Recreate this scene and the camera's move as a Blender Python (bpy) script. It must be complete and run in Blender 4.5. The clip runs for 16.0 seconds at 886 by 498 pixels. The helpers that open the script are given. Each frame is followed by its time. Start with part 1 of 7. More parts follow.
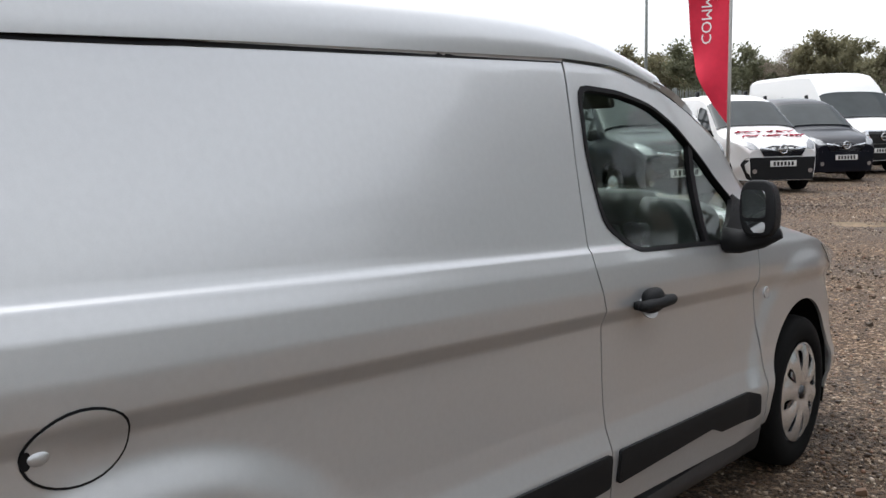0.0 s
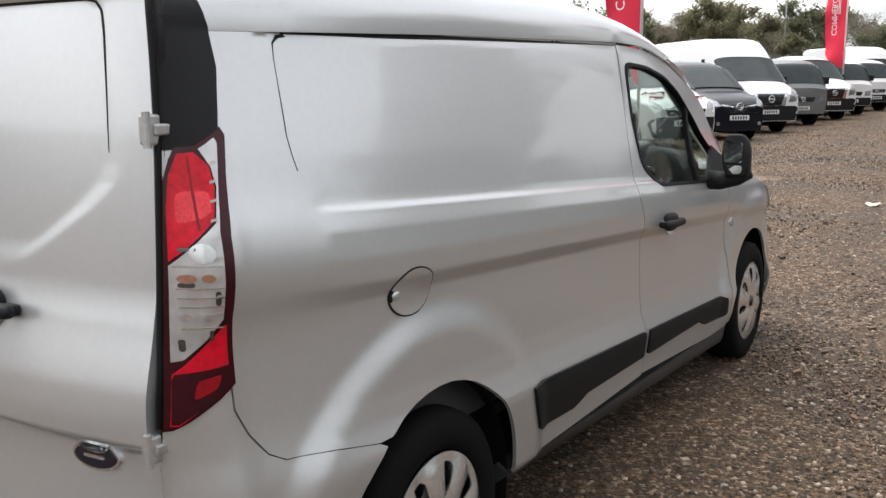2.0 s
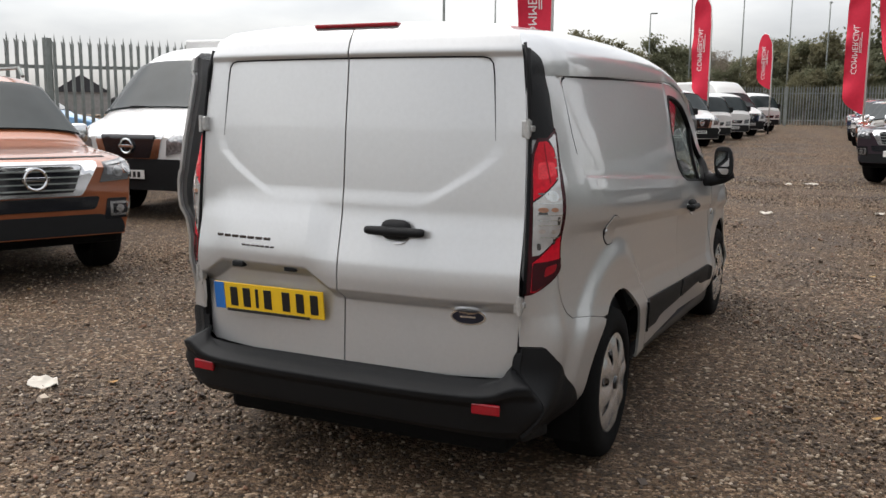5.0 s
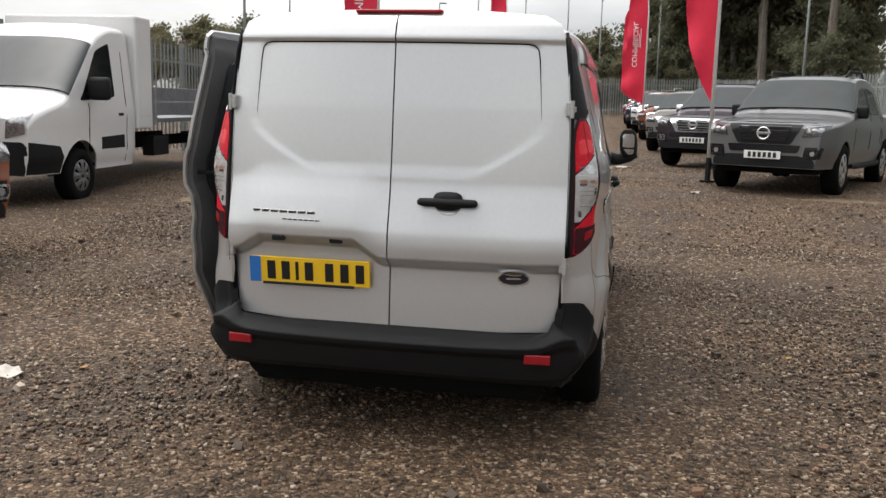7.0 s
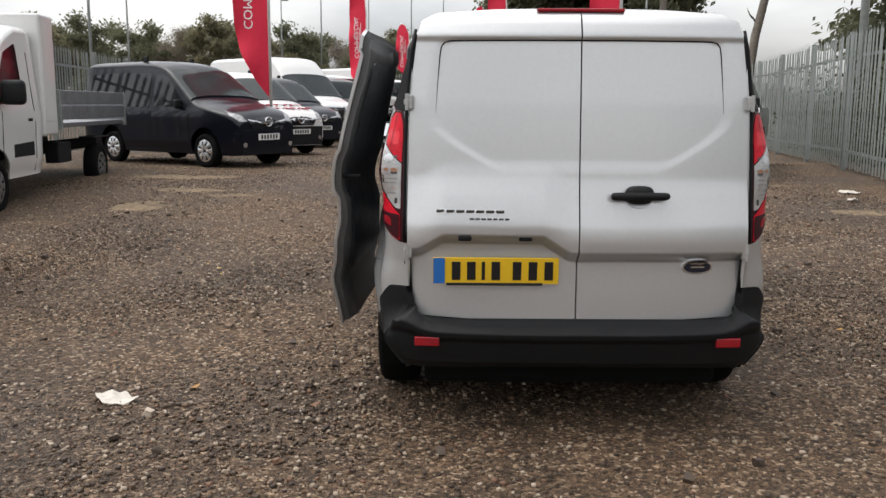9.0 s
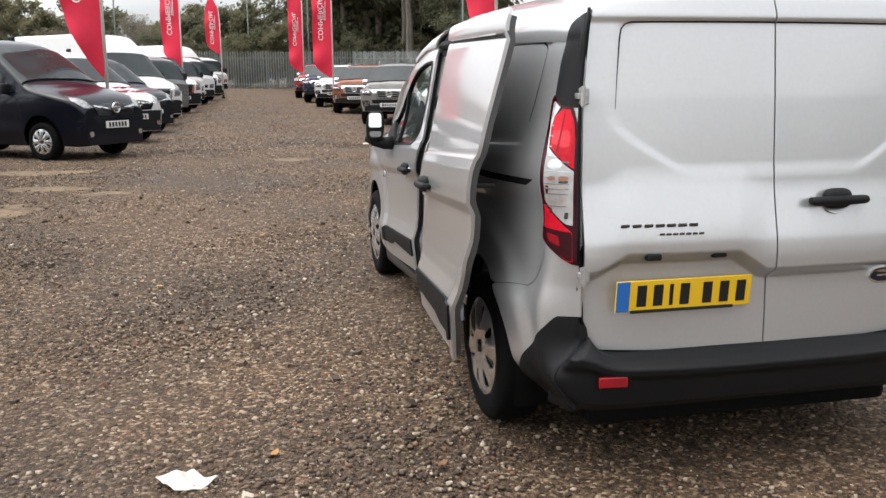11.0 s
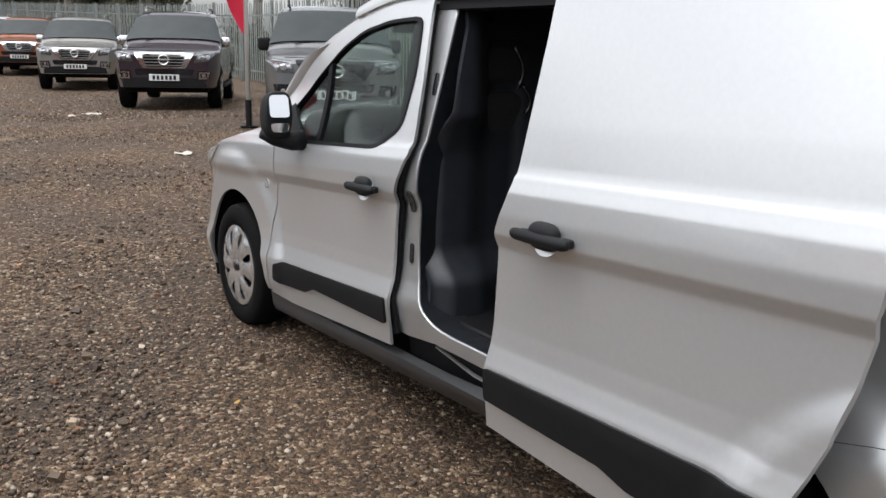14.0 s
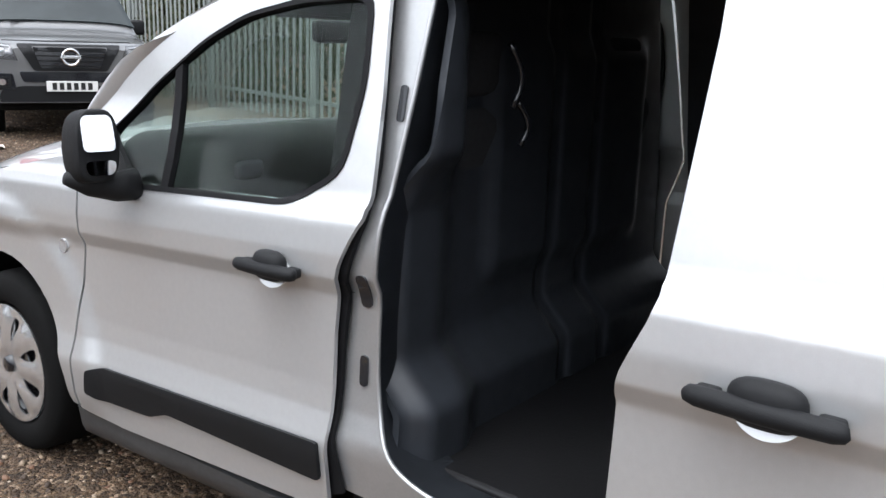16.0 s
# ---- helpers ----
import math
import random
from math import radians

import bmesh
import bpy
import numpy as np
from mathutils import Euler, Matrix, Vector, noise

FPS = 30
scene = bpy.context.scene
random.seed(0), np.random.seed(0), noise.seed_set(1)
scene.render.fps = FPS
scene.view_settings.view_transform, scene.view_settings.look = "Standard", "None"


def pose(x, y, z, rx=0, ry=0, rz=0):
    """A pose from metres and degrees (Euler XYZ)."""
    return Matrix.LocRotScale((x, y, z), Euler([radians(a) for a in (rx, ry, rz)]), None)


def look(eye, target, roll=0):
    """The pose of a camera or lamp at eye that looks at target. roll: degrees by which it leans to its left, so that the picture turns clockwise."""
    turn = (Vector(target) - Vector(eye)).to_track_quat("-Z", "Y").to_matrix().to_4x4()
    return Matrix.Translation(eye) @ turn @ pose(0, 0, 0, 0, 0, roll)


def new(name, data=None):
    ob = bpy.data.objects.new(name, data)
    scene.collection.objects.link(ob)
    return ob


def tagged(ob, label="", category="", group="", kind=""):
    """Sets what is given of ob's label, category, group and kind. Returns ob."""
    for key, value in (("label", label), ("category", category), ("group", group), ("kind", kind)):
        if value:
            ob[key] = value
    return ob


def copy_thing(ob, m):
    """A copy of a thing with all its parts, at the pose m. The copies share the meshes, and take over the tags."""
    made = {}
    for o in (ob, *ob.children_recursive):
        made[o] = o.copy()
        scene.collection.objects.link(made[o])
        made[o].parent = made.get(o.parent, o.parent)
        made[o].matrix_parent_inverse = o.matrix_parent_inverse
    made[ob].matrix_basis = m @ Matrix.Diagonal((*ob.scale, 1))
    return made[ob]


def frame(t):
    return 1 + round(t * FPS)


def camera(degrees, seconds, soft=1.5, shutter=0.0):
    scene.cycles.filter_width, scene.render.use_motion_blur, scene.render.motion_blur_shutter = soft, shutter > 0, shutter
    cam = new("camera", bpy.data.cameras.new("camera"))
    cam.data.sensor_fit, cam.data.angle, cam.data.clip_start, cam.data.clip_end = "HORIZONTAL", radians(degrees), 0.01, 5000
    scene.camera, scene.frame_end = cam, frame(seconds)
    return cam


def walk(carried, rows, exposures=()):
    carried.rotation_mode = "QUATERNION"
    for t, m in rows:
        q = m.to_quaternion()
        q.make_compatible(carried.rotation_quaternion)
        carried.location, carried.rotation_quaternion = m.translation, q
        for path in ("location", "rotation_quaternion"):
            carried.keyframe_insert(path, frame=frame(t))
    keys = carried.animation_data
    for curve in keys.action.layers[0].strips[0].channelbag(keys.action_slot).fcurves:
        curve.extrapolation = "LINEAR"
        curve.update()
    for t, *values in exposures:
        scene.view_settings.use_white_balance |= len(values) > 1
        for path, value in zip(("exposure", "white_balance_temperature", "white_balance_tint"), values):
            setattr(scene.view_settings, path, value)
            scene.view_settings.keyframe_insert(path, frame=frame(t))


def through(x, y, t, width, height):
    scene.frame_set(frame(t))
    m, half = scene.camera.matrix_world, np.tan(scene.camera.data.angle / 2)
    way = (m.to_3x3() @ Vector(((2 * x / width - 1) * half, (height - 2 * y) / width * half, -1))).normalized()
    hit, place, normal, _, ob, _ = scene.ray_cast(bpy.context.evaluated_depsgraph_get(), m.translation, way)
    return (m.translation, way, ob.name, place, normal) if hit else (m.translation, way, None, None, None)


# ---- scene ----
cam = camera(53.3, 16.0)
PATH = [
    (0, (2.099, -0.693, 1.444), (0.808, 0.813, 1.187), -1.2),
    (0.5, (2.124, -0.982, 1.488), (0.904, 0.572, 1.181), -0.0),
    (1, (2.182, -1.228, 1.465), (1.021, 0.362, 1.113), -0.0),
    (1.5, (2.145, -1.505, 1.483), (1.018, 0.103, 1.102), 0.3),
    (2, (2.084, -1.794, 1.475), (0.993, -0.156, 1.12), -0.4),
    (2.5, (2.11, -2.108, 1.471), (1.032, -0.454, 1.152), -0.4),
    (3, (2.038, -2.429, 1.48), (1.024, -0.728, 1.199), 0.0),
    (3.5, (1.964, -2.707, 1.466), (1.019, -0.966, 1.193), 0.6),
    (4, (1.95, -3.037, 1.443), (1.035, -1.281, 1.163), 1.3),
    (4.5, (1.825, -3.324, 1.447), (0.941, -1.554, 1.156), 1.1),
    (5, (1.75, -3.625, 1.447), (0.913, -1.833, 1.148), 0.6),
    (7.5, (0.555, -4.342, 1.402), (0.321, -2.38, 1.091), 1.5),
    (8, (0.199, -4.426, 1.4), (0.074, -2.452, 1.104), 0.9),
    (8.5, (-0.17, -4.398, 1.399), (-0.249, -2.422, 1.105), -0.3),
    (9, (-0.551, -4.406, 1.393), (-0.556, -2.432, 1.071), 0.3),
    (9.5, (-0.923, -4.335, 1.395), (-0.866, -2.365, 1.055), 0.9),
    (12, (-2.244, -2.842, 1.486), (-1.533, -1.009, 1.118), -0.2),
    (12.5, (-2.343, -2.463, 1.465), (-1.55, -0.66, 1.119), 0.5),
    (13, (-2.41, -2.066, 1.489), (-1.566, -0.295, 1.1), 0.2),
    (13.5, (-2.528, -1.644, 1.495), (-1.535, 0.04, 1.071), 0.3),
    (14, (-2.532, -1.272, 1.472), (-1.429, 0.335, 1.024), 1.2),
    (14.5, (-2.442, -0.86, 1.467), (-1.256, 0.676, 0.983), 1.3),
    (15, (-2.467, -0.517, 1.497), (-1.122, 0.882, 1.017), 0.8),
    (15.5, (-2.383, -0.182, 1.475), (-0.912, 1.095, 1.02), 1.6),
    (16, (-2.245, 0.108, 1.489), (-0.708, 1.296, 1.018), 1.9),
]
walk(cam, [(t, look(eye, target, roll)) for t, eye, target, roll in PATH], [(0, 1.88, 6400, 10), (1.0, 1.95, 6500, 10), (1.5, 2.12, 6550, 10), (2.5, 2.04, 6600, 10), (3.5, 1.88, 6650, 10), (5, 1.62, 6700, 10), (7.5, 1.68, 6750, 10), (8.5, 1.60, 6700, 10), (9.5, 1.72, 6650, 10), (12, 2.16, 6550, 10), (12.5, 2.00, 6500, 10), (13.5, 1.70, 6450, 10), (14.5, 1.84, 6400, 10), (15.5, 2.03, 6250, 10), (16, 2.25, 6200, 10)])
SKY, SUN = 0.135, 0.35
SLIDE_OUT, SLIDE_BACK, SLIDE_TURN = 0.12, 0.72, 3.2

# ---- world and light ----
world = bpy.data.worlds.new("overcast")
scene.world = world
world.use_nodes = True
wn, wl = world.node_tree.nodes, world.node_tree.links
sky = wn.new("ShaderNodeTexSky")
sky.sky_type = "NISHITA"
sky.sun_disc = False
sky.sun_elevation, sky.sun_rotation = radians(70), radians(281)
sky.dust_density, sky.air_density = 3.0, 1.0
grey = wn.new("ShaderNodeHueSaturation")
grey.inputs["Saturation"].default_value = 0.14
wl.new(sky.outputs["Color"], grey.inputs["Color"])
way = wn.new("ShaderNodeTexCoord")
stretch = wn.new("ShaderNodeMapping")
stretch.inputs["Scale"].default_value = (1.0, 1.0, 3.2)
wl.new(way.outputs["Generated"], stretch.inputs["Vector"])
cloud = wn.new("ShaderNodeTexNoise")
cloud.inputs["Scale"].default_value, cloud.inputs["Detail"].default_value = 2.6, 6.0
wl.new(stretch.outputs["Vector"], cloud.inputs["Vector"])
ramp = wn.new("ShaderNodeValToRGB")
ramp.color_ramp.elements[0].position, ramp.color_ramp.elements[0].color = 0.34, (0.58, 0.60, 0.63, 1)
ramp.color_ramp.elements[1].position, ramp.color_ramp.elements[1].color = 0.66, (0.95, 0.95, 0.95, 1)
wl.new(cloud.outputs["Fac"], ramp.inputs["Fac"])
veil = wn.new("ShaderNodeMix")
veil.data_type, veil.blend_type = "RGBA", "MULTIPLY"
veil.inputs["Factor"].default_value = 1.0
wl.new(grey.outputs["Color"], veil.inputs["A"])
wl.new(ramp.outputs["Color"], veil.inputs["B"])
# an overcast sky is darker towards the horizon than overhead
height = wn.new("ShaderNodeSeparateXYZ")
wl.new(way.outputs["Generated"], height.inputs[0])
rise = wn.new("ShaderNodeMapRange")
rise.inputs["From Min"].default_value, rise.inputs["From Max"].default_value = 0.0, 1.0
rise.inputs["To Min"].default_value, rise.inputs["To Max"].default_value = 0.70, 1.06
wl.new(height.outputs["Z"], rise.inputs["Value"])
vault = wn.new("ShaderNodeMix")
vault.data_type, vault.blend_type = "RGBA", "MULTIPLY"
vault.inputs["Factor"].default_value = 1.0
wl.new(veil.outputs["Result"], vault.inputs["A"])
wl.new(rise.outputs[0], vault.inputs["B"])
wl.new(vault.outputs["Result"], wn["Background"].inputs["Color"])
wn["Background"].inputs["Strength"].default_value = SKY
sun = new("sun", bpy.data.lights.new("sun", "SUN"))
sun.data.energy, sun.data.angle, sun.data.color = SUN, radians(100), (1.0, 0.97, 0.94)
sun.matrix_world = look((-8, 0.5, 22), (0, 0, 0))


# ---- materials ----
def material(name, colour, rough=0.5, metal=0.0, coat=0.0, grain=0.0, scale=20.0, bump=0.0, bump_scale=80.0, second=None,
             trans=0.0, emit=0.0, spec=0.5, rough_var=0.0, ior=1.45):
    """A Principled surface whose colour varies at two scales between colour and second, with fine relief."""
    m = bpy.data.materials.new(name)
    m.use_nodes = True
    n, l = m.node_tree.nodes, m.node_tree.links
    b = n["Principled BSDF"]
    b.inputs["Base Color"].default_value = (*colour, 1)
    b.inputs["Roughness"].default_value = rough
    b.inputs["Metallic"].default_value = metal
    b.inputs["Coat Weight"].default_value = coat
    b.inputs["Coat Roughness"].default_value = 0.04
    b.inputs["Transmission Weight"].default_value = trans
    b.inputs["Specular IOR Level"].default_value = spec
    b.inputs["IOR"].default_value = ior
    if emit:
        b.inputs["Emission Color"].default_value = (*colour, 1)
        b.inputs["Emission Strength"].default_value = emit
    tc = n.new("ShaderNodeTexCoord")
    if grain or second or rough_var:
        big, fine = n.new("ShaderNodeTexNoise"), n.new("ShaderNodeTexNoise")
        big.inputs["Scale"].default_value, big.inputs["Detail"].default_value = scale * 0.12, 4
        fine.inputs["Scale"].default_value, fine.inputs["Detail"].default_value = scale, 5
        l.new(tc.outputs["Object"], big.inputs["Vector"])
        l.new(tc.outputs["Object"], fine.inputs["Vector"])
        mix = n.new("ShaderNodeMath")
        mix.operation = "MULTIPLY_ADD"
        mix.inputs[1].default_value = 0.5
        half = n.new("ShaderNodeMath")
        half.operation = "MULTIPLY"
        half.inputs[1].default_value = 0.5
        l.new(big.outputs["Fac"], half.inputs[0])
        l.new(fine.outputs["Fac"], mix.inputs[0])
        l.new(half.outputs[0], mix.inputs[2])
        r = n.new("ShaderNodeValToRGB")
        r.color_ramp.elements[0].position, r.color_ramp.elements[1].position = 0.36, 0.64
        other = second or tuple(c * (1 - grain) for c in colour)
        r.color_ramp.elements[0].color, r.color_ramp.elements[1].color = (*other, 1), (*colour, 1)
        l.new(mix.outputs[0], r.inputs["Fac"])
        l.new(r.outputs["Color"], b.inputs["Base Color"])
        if rough_var:
            q = n.new("ShaderNodeMapRange")
            q.inputs["From Min"].default_value, q.inputs["From Max"].default_value = 0.3, 0.7
            q.inputs["To Min"].default_value, q.inputs["To Max"].default_value = rough + rough_var, rough
            l.new(mix.outputs[0], q.inputs["Value"])
            l.new(q.outputs[0], b.inputs["Roughness"])
    if bump:
        t, k = n.new("ShaderNodeTexNoise"), n.new("ShaderNodeBump")
        t.inputs["Scale"].default_value, t.inputs["Detail"].default_value = bump_scale, 4
        k.inputs["Strength"].default_value, k.inputs["Distance"].default_value = bump, 0.004
        l.new(tc.outputs["Object"], t.inputs["Vector"])
        l.new(t.outputs["Fac"], k.inputs["Height"])
        l.new(k.outputs["Normal"], b.inputs["Normal"])
    return m


def gravel_material():
    """Wet brown and grey gravel: stones at two sizes, dark damp patches and pale sandy drifts."""
    m = bpy.data.materials.new("gravel")
    m.use_nodes = True
    n, l = m.node_tree.nodes, m.node_tree.links
    b = n["Principled BSDF"]
    tc = n.new("ShaderNodeTexCoord")
    cells = []
    for size in (60.0, 118.0):
        v = n.new("ShaderNodeTexVoronoi")
        v.inputs["Scale"].default_value = size
        l.new(tc.outputs["Object"], v.inputs["Vector"])
        cells.append(v)
    tone = n.new("ShaderNodeValToRGB")
    e = tone.color_ramp.elements
    e[0].position, e[0].color = 0.0, (0.0139, 0.00915, 0.0054, 1)
    e[1].position, e[1].color = 1.0, (0.403, 0.305, 0.216, 1)
    for p, c in ((0.3, (0.0328, 0.0189, 0.0102)), (0.55, (0.0731, 0.0433, 0.023)), (0.8, (0.151, 0.0976, 0.0552))):
        e.new(p).color = (*c, 1)
    sep = n.new("ShaderNodeSeparateColor")
    l.new(cells[0].outputs["Color"], sep.inputs[0])
    l.new(sep.outputs[0], tone.inputs["Fac"])
    tone2 = n.new("ShaderNodeValToRGB")
    f = tone2.color_ramp.elements
    f[0].color, f[1].color = (0.0252, 0.0146, 0.0084, 1), (0.16, 0.101, 0.0588, 1)
    sep2 = n.new("ShaderNodeSeparateColor")
    l.new(cells[1].outputs["Color"], sep2.inputs[0])
    l.new(sep2.outputs[1], tone2.inputs["Fac"])
    mix = n.new("ShaderNodeMix")
    mix.data_type = "RGBA"
    mix.inputs["Factor"].default_value = 0.42
    l.new(tone.outputs["Color"], mix.inputs["A"])
    l.new(tone2.outputs["Color"], mix.inputs["B"])
    mid = n.new("ShaderNodeTexVoronoi")
    mid.inputs["Scale"].default_value = 17.0
    l.new(tc.outputs["Object"], mid.inputs["Vector"])
    sep3 = n.new("ShaderNodeSeparateColor")
    l.new(mid.outputs["Color"], sep3.inputs[0])
    pale = n.new("ShaderNodeMapRange")
    pale.inputs["From Min"].default_value, pale.inputs["From Max"].default_value = 0.0, 1.0
    pale.inputs["To Min"].default_value, pale.inputs["To Max"].default_value = 0.78, 1.34
    l.new(sep3.outputs[2], pale.inputs["Value"])
    speck = n.new("ShaderNodeMix")
    speck.data_type, speck.blend_type = "RGBA", "MULTIPLY"
    speck.inputs["Factor"].default_value = 1.0
    l.new(mix.outputs["Result"], speck.inputs["A"])
    l.new(pale.outputs[0], speck.inputs["B"])
    mix = speck
    big = n.new("ShaderNodeTexNoise")
    big.inputs["Scale"].default_value, big.inputs["Detail"].default_value = 0.55, 7
    l.new(tc.outputs["Object"], big.inputs["Vector"])
    damp = n.new("ShaderNodeMapRange")
    damp.inputs["From Min"].default_value, damp.inputs["From Max"].default_value = 0.36, 0.62
    damp.inputs["To Min"].default_value, damp.inputs["To Max"].default_value = 0.62, 1.2
    l.new(big.outputs["Fac"], damp.inputs["Value"])
    wet = n.new("ShaderNodeMix")
    wet.data_type, wet.blend_type = "RGBA", "MULTIPLY"
    wet.inputs["Factor"].default_value = 1.0
    l.new(mix.outputs["Result"], wet.inputs["A"])
    l.new(damp.outputs[0], wet.inputs["B"])
    l.new(wet.outputs["Result"], b.inputs["Base Color"])
    gloss = n.new("ShaderNodeMapRange")
    gloss.inputs["From Min"].default_value, gloss.inputs["From Max"].default_value = 0.36, 0.62
    gloss.inputs["To Min"].default_value, gloss.inputs["To Max"].default_value = 0.66, 0.88
    b.inputs["Specular IOR Level"].default_value = 0.35
    l.new(big.outputs["Fac"], gloss.inputs["Value"])
    l.new(gloss.outputs[0], b.inputs["Roughness"])
    k1, k2 = n.new("ShaderNodeBump"), n.new("ShaderNodeBump")
    for k, v, d in ((k1, cells[0], 0.012), (k2, cells[1], 0.008)):
        k.invert = True
        k.inputs["Strength"].default_value, k.inputs["Distance"].default_value = 1.0, d
        l.new(v.outputs["Distance"], k.inputs["Height"])
    l.new(k1.outputs["Normal"], k2.inputs["Normal"])
    l.new(k2.outputs["Normal"], b.inputs["Normal"])
    return m


def stone_material():
    m = bpy.data.materials.new("stones")
    m.use_nodes = True
    n, l = m.node_tree.nodes, m.node_tree.links
    b = n["Principled BSDF"]
    geo = n.new("ShaderNodeNewGeometry")
    info = n.new("ShaderNodeObjectInfo")
    add = n.new("ShaderNodeMath")
    add.operation = "ADD"
    fr = n.new("ShaderNodeMath")
    fr.operation = "FRACT"
    l.new(geo.outputs["Random Per Island"], add.inputs[0])
    l.new(info.outputs["Random"], add.inputs[1])
    l.new(add.outputs[0], fr.inputs[0])
    r = n.new("ShaderNodeValToRGB")
    e = r.color_ramp.elements
    e[0].position, e[0].color = 0.0, (0.0365, 0.0222, 0.0142, 1)
    e[1].position, e[1].color = 1.0, (0.41, 0.339, 0.267, 1)
    for p, c in ((0.3, (0.0479, 0.03, 0.0174)), (0.6, (0.105, 0.0677, 0.0392)), (0.72, (0.154, 0.0777, 0.0436)), (0.78, (0.228, 0.172, 0.118)), (0.93, (0.302, 0.239, 0.172))):
        e.new(p).color = (*c, 1)
    l.new(fr.outputs[0], r.inputs["Fac"])
    l.new(r.outputs["Color"], b.inputs["Base Color"])
    b.inputs["Roughness"].default_value = 0.62
    return m


def paint(name, colour, metal=0.0, rough=0.35):
    return material(name, colour, rough, metal, coat=0.8, grain=0.05, scale=260, rough_var=0.04)


SILVER = material("silver_paint", (0.575, 0.581, 0.584), 0.29, 0.64, coat=0.85, grain=0.05, scale=500, rough_var=0.05)
# darker copy of the silver: shade on the open door's inside is coloured in
SILVER_IN_SHADED = material("silver_inner_shaded", (0.11, 0.112, 0.115), 0.45, 0.3, coat=0.3, grain=0.1, scale=60)
SILVER_JAMB = material("silver_jamb_paint", (0.46, 0.463, 0.465), 0.33, 0.7, coat=0.5, grain=0.08, scale=120)
# silver sill made dark grey, with the shade below the doors in its colour
SILL_SHADED = material("shaded_silver_sill", (0.055, 0.056, 0.058), 0.5, 0.2, coat=0.2, grain=0.25, scale=60)
BLACK_PLASTIC = material("black_plastic", (0.0075, 0.008, 0.009), 0.6, spec=0.28, grain=0.25, scale=120, bump=0.25, bump_scale=700)
GLOSS_BLACK = material("gloss_black", (0.012, 0.013, 0.016), 0.12, coat=0.5, grain=0.2, scale=30)
RUBBER = material("rubber", (0.006, 0.006, 0.006), 0.85, spec=0.12, grain=0.3, scale=60, bump=0.3, bump_scale=300)
SEAL = material("rubber_seal", (0.007, 0.007, 0.008), 0.6, spec=0.2, grain=0.2, scale=90)
HUBCAP = material("silver_hubcap", (0.78, 0.79, 0.80), 0.22, 0.85, coat=0.3, grain=0.12, scale=40)
DARK_CHROME = material("dark_chrome", (0.16, 0.16, 0.165), 0.2, 1.0, grain=0.06, scale=60)
CHROME = material("chrome", (0.72, 0.73, 0.74), 0.12, 1.0, grain=0.06, scale=60)
STEEL = material("galvanised_steel", (0.27, 0.293, 0.28), 0.55, 0.3, grain=0.3, scale=14, rough_var=0.15)
ZINC = material("zinc_hinge", (0.55, 0.55, 0.54), 0.4, 0.7, grain=0.3, scale=90)
MIRROR = material("mirror_silver", (0.74, 0.75, 0.76), 0.03, 1.0, grain=0.03, scale=10)
GLASS = material("tinted_glass", (0.74, 0.82, 0.78), 0.0, trans=1.0, ior=1.16)
DARK_GLASS = material("dark_glass", (0.010, 0.012, 0.014), 0.05, grain=0.3, scale=3, spec=0.5)
CAR_GLASS = material("car_glass", (0.032, 0.040, 0.042), 0.06, grain=0.3, scale=3, spec=0.22)
RED_HIGHLIGHT = material("red_lens_highlight", (0.85, 0.03, 0.05), 0.25, coat=0.2, grain=0.4, scale=160, bump=0.3, bump_scale=260)
RED_LENS = material("red_lens", (0.66, 0.003, 0.022), 0.3, coat=0.12, second=(0.36, 0.001, 0.010), grain=0.6, scale=60, bump=0.25, bump_scale=90, spec=0.3)
DARK_RED_LENS = material("dark_red_lens", (0.30, 0.002, 0.010), 0.3, coat=0.12, grain=0.4, scale=60, spec=0.3)
DEEP_RED_LENS = material("deep_red_lens", (0.040, 0.001, 0.005), 0.22, coat=0.15, spec=0.3, grain=0.4, scale=45, bump=0.2, bump_scale=150)
CLEAR_LENS = material("clear_lens", (0.62, 0.615, 0.615), 0.22, 0.55, coat=0.8, grain=0.30, scale=30, bump=0.30, bump_scale=22)
HEADLAMP = material("headlamp_glass", (0.40, 0.41, 0.42), 0.12, 0.5, coat=0.6, grain=0.75, scale=30, bump=0.2, bump_scale=60)
AMBER_BULB = material("amber_bulb", (0.34, 0.17, 0.11), 0.25, 0.2, coat=0.4, grain=0.3, scale=90)
LENS_BOWL = material("lamp_bulb_bowl", (0.46, 0.41, 0.38), 0.2, 0.4, coat=0.5, grain=0.4, scale=60)
REFLECTOR = material("reflector_red", (0.30, 0.006, 0.014), 0.2, coat=0.6, grain=0.2, scale=200)
PLATE_YELLOW = material("plate_yellow", (0.80, 0.50, 0.02), 0.35, coat=0.3, grain=0.06, scale=50)
PLATE_WHITE = material("plate_white", (0.74, 0.74, 0.72), 0.35, coat=0.3, grain=0.06, scale=50)
PLATE_BLUE = material("plate_blue", (0.02, 0.15, 0.48), 0.35, coat=0.3, grain=0.08, scale=50)
INK = material("black_ink", (0.012, 0.012, 0.012), 0.4, grain=0.1, scale=80)
WHITE_INK = material("white_print", (0.82, 0.80, 0.79), 0.6, grain=0.06, scale=60)
RED_INK = material("red_print", (0.62, 0.02, 0.07), 0.5, grain=0.1, scale=60)
CARGO = material("black_liner", (0.032, 0.036, 0.043), 0.26, grain=0.35, scale=18, rough_var=0.2)
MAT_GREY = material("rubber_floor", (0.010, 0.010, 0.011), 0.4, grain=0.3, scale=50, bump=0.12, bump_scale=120)
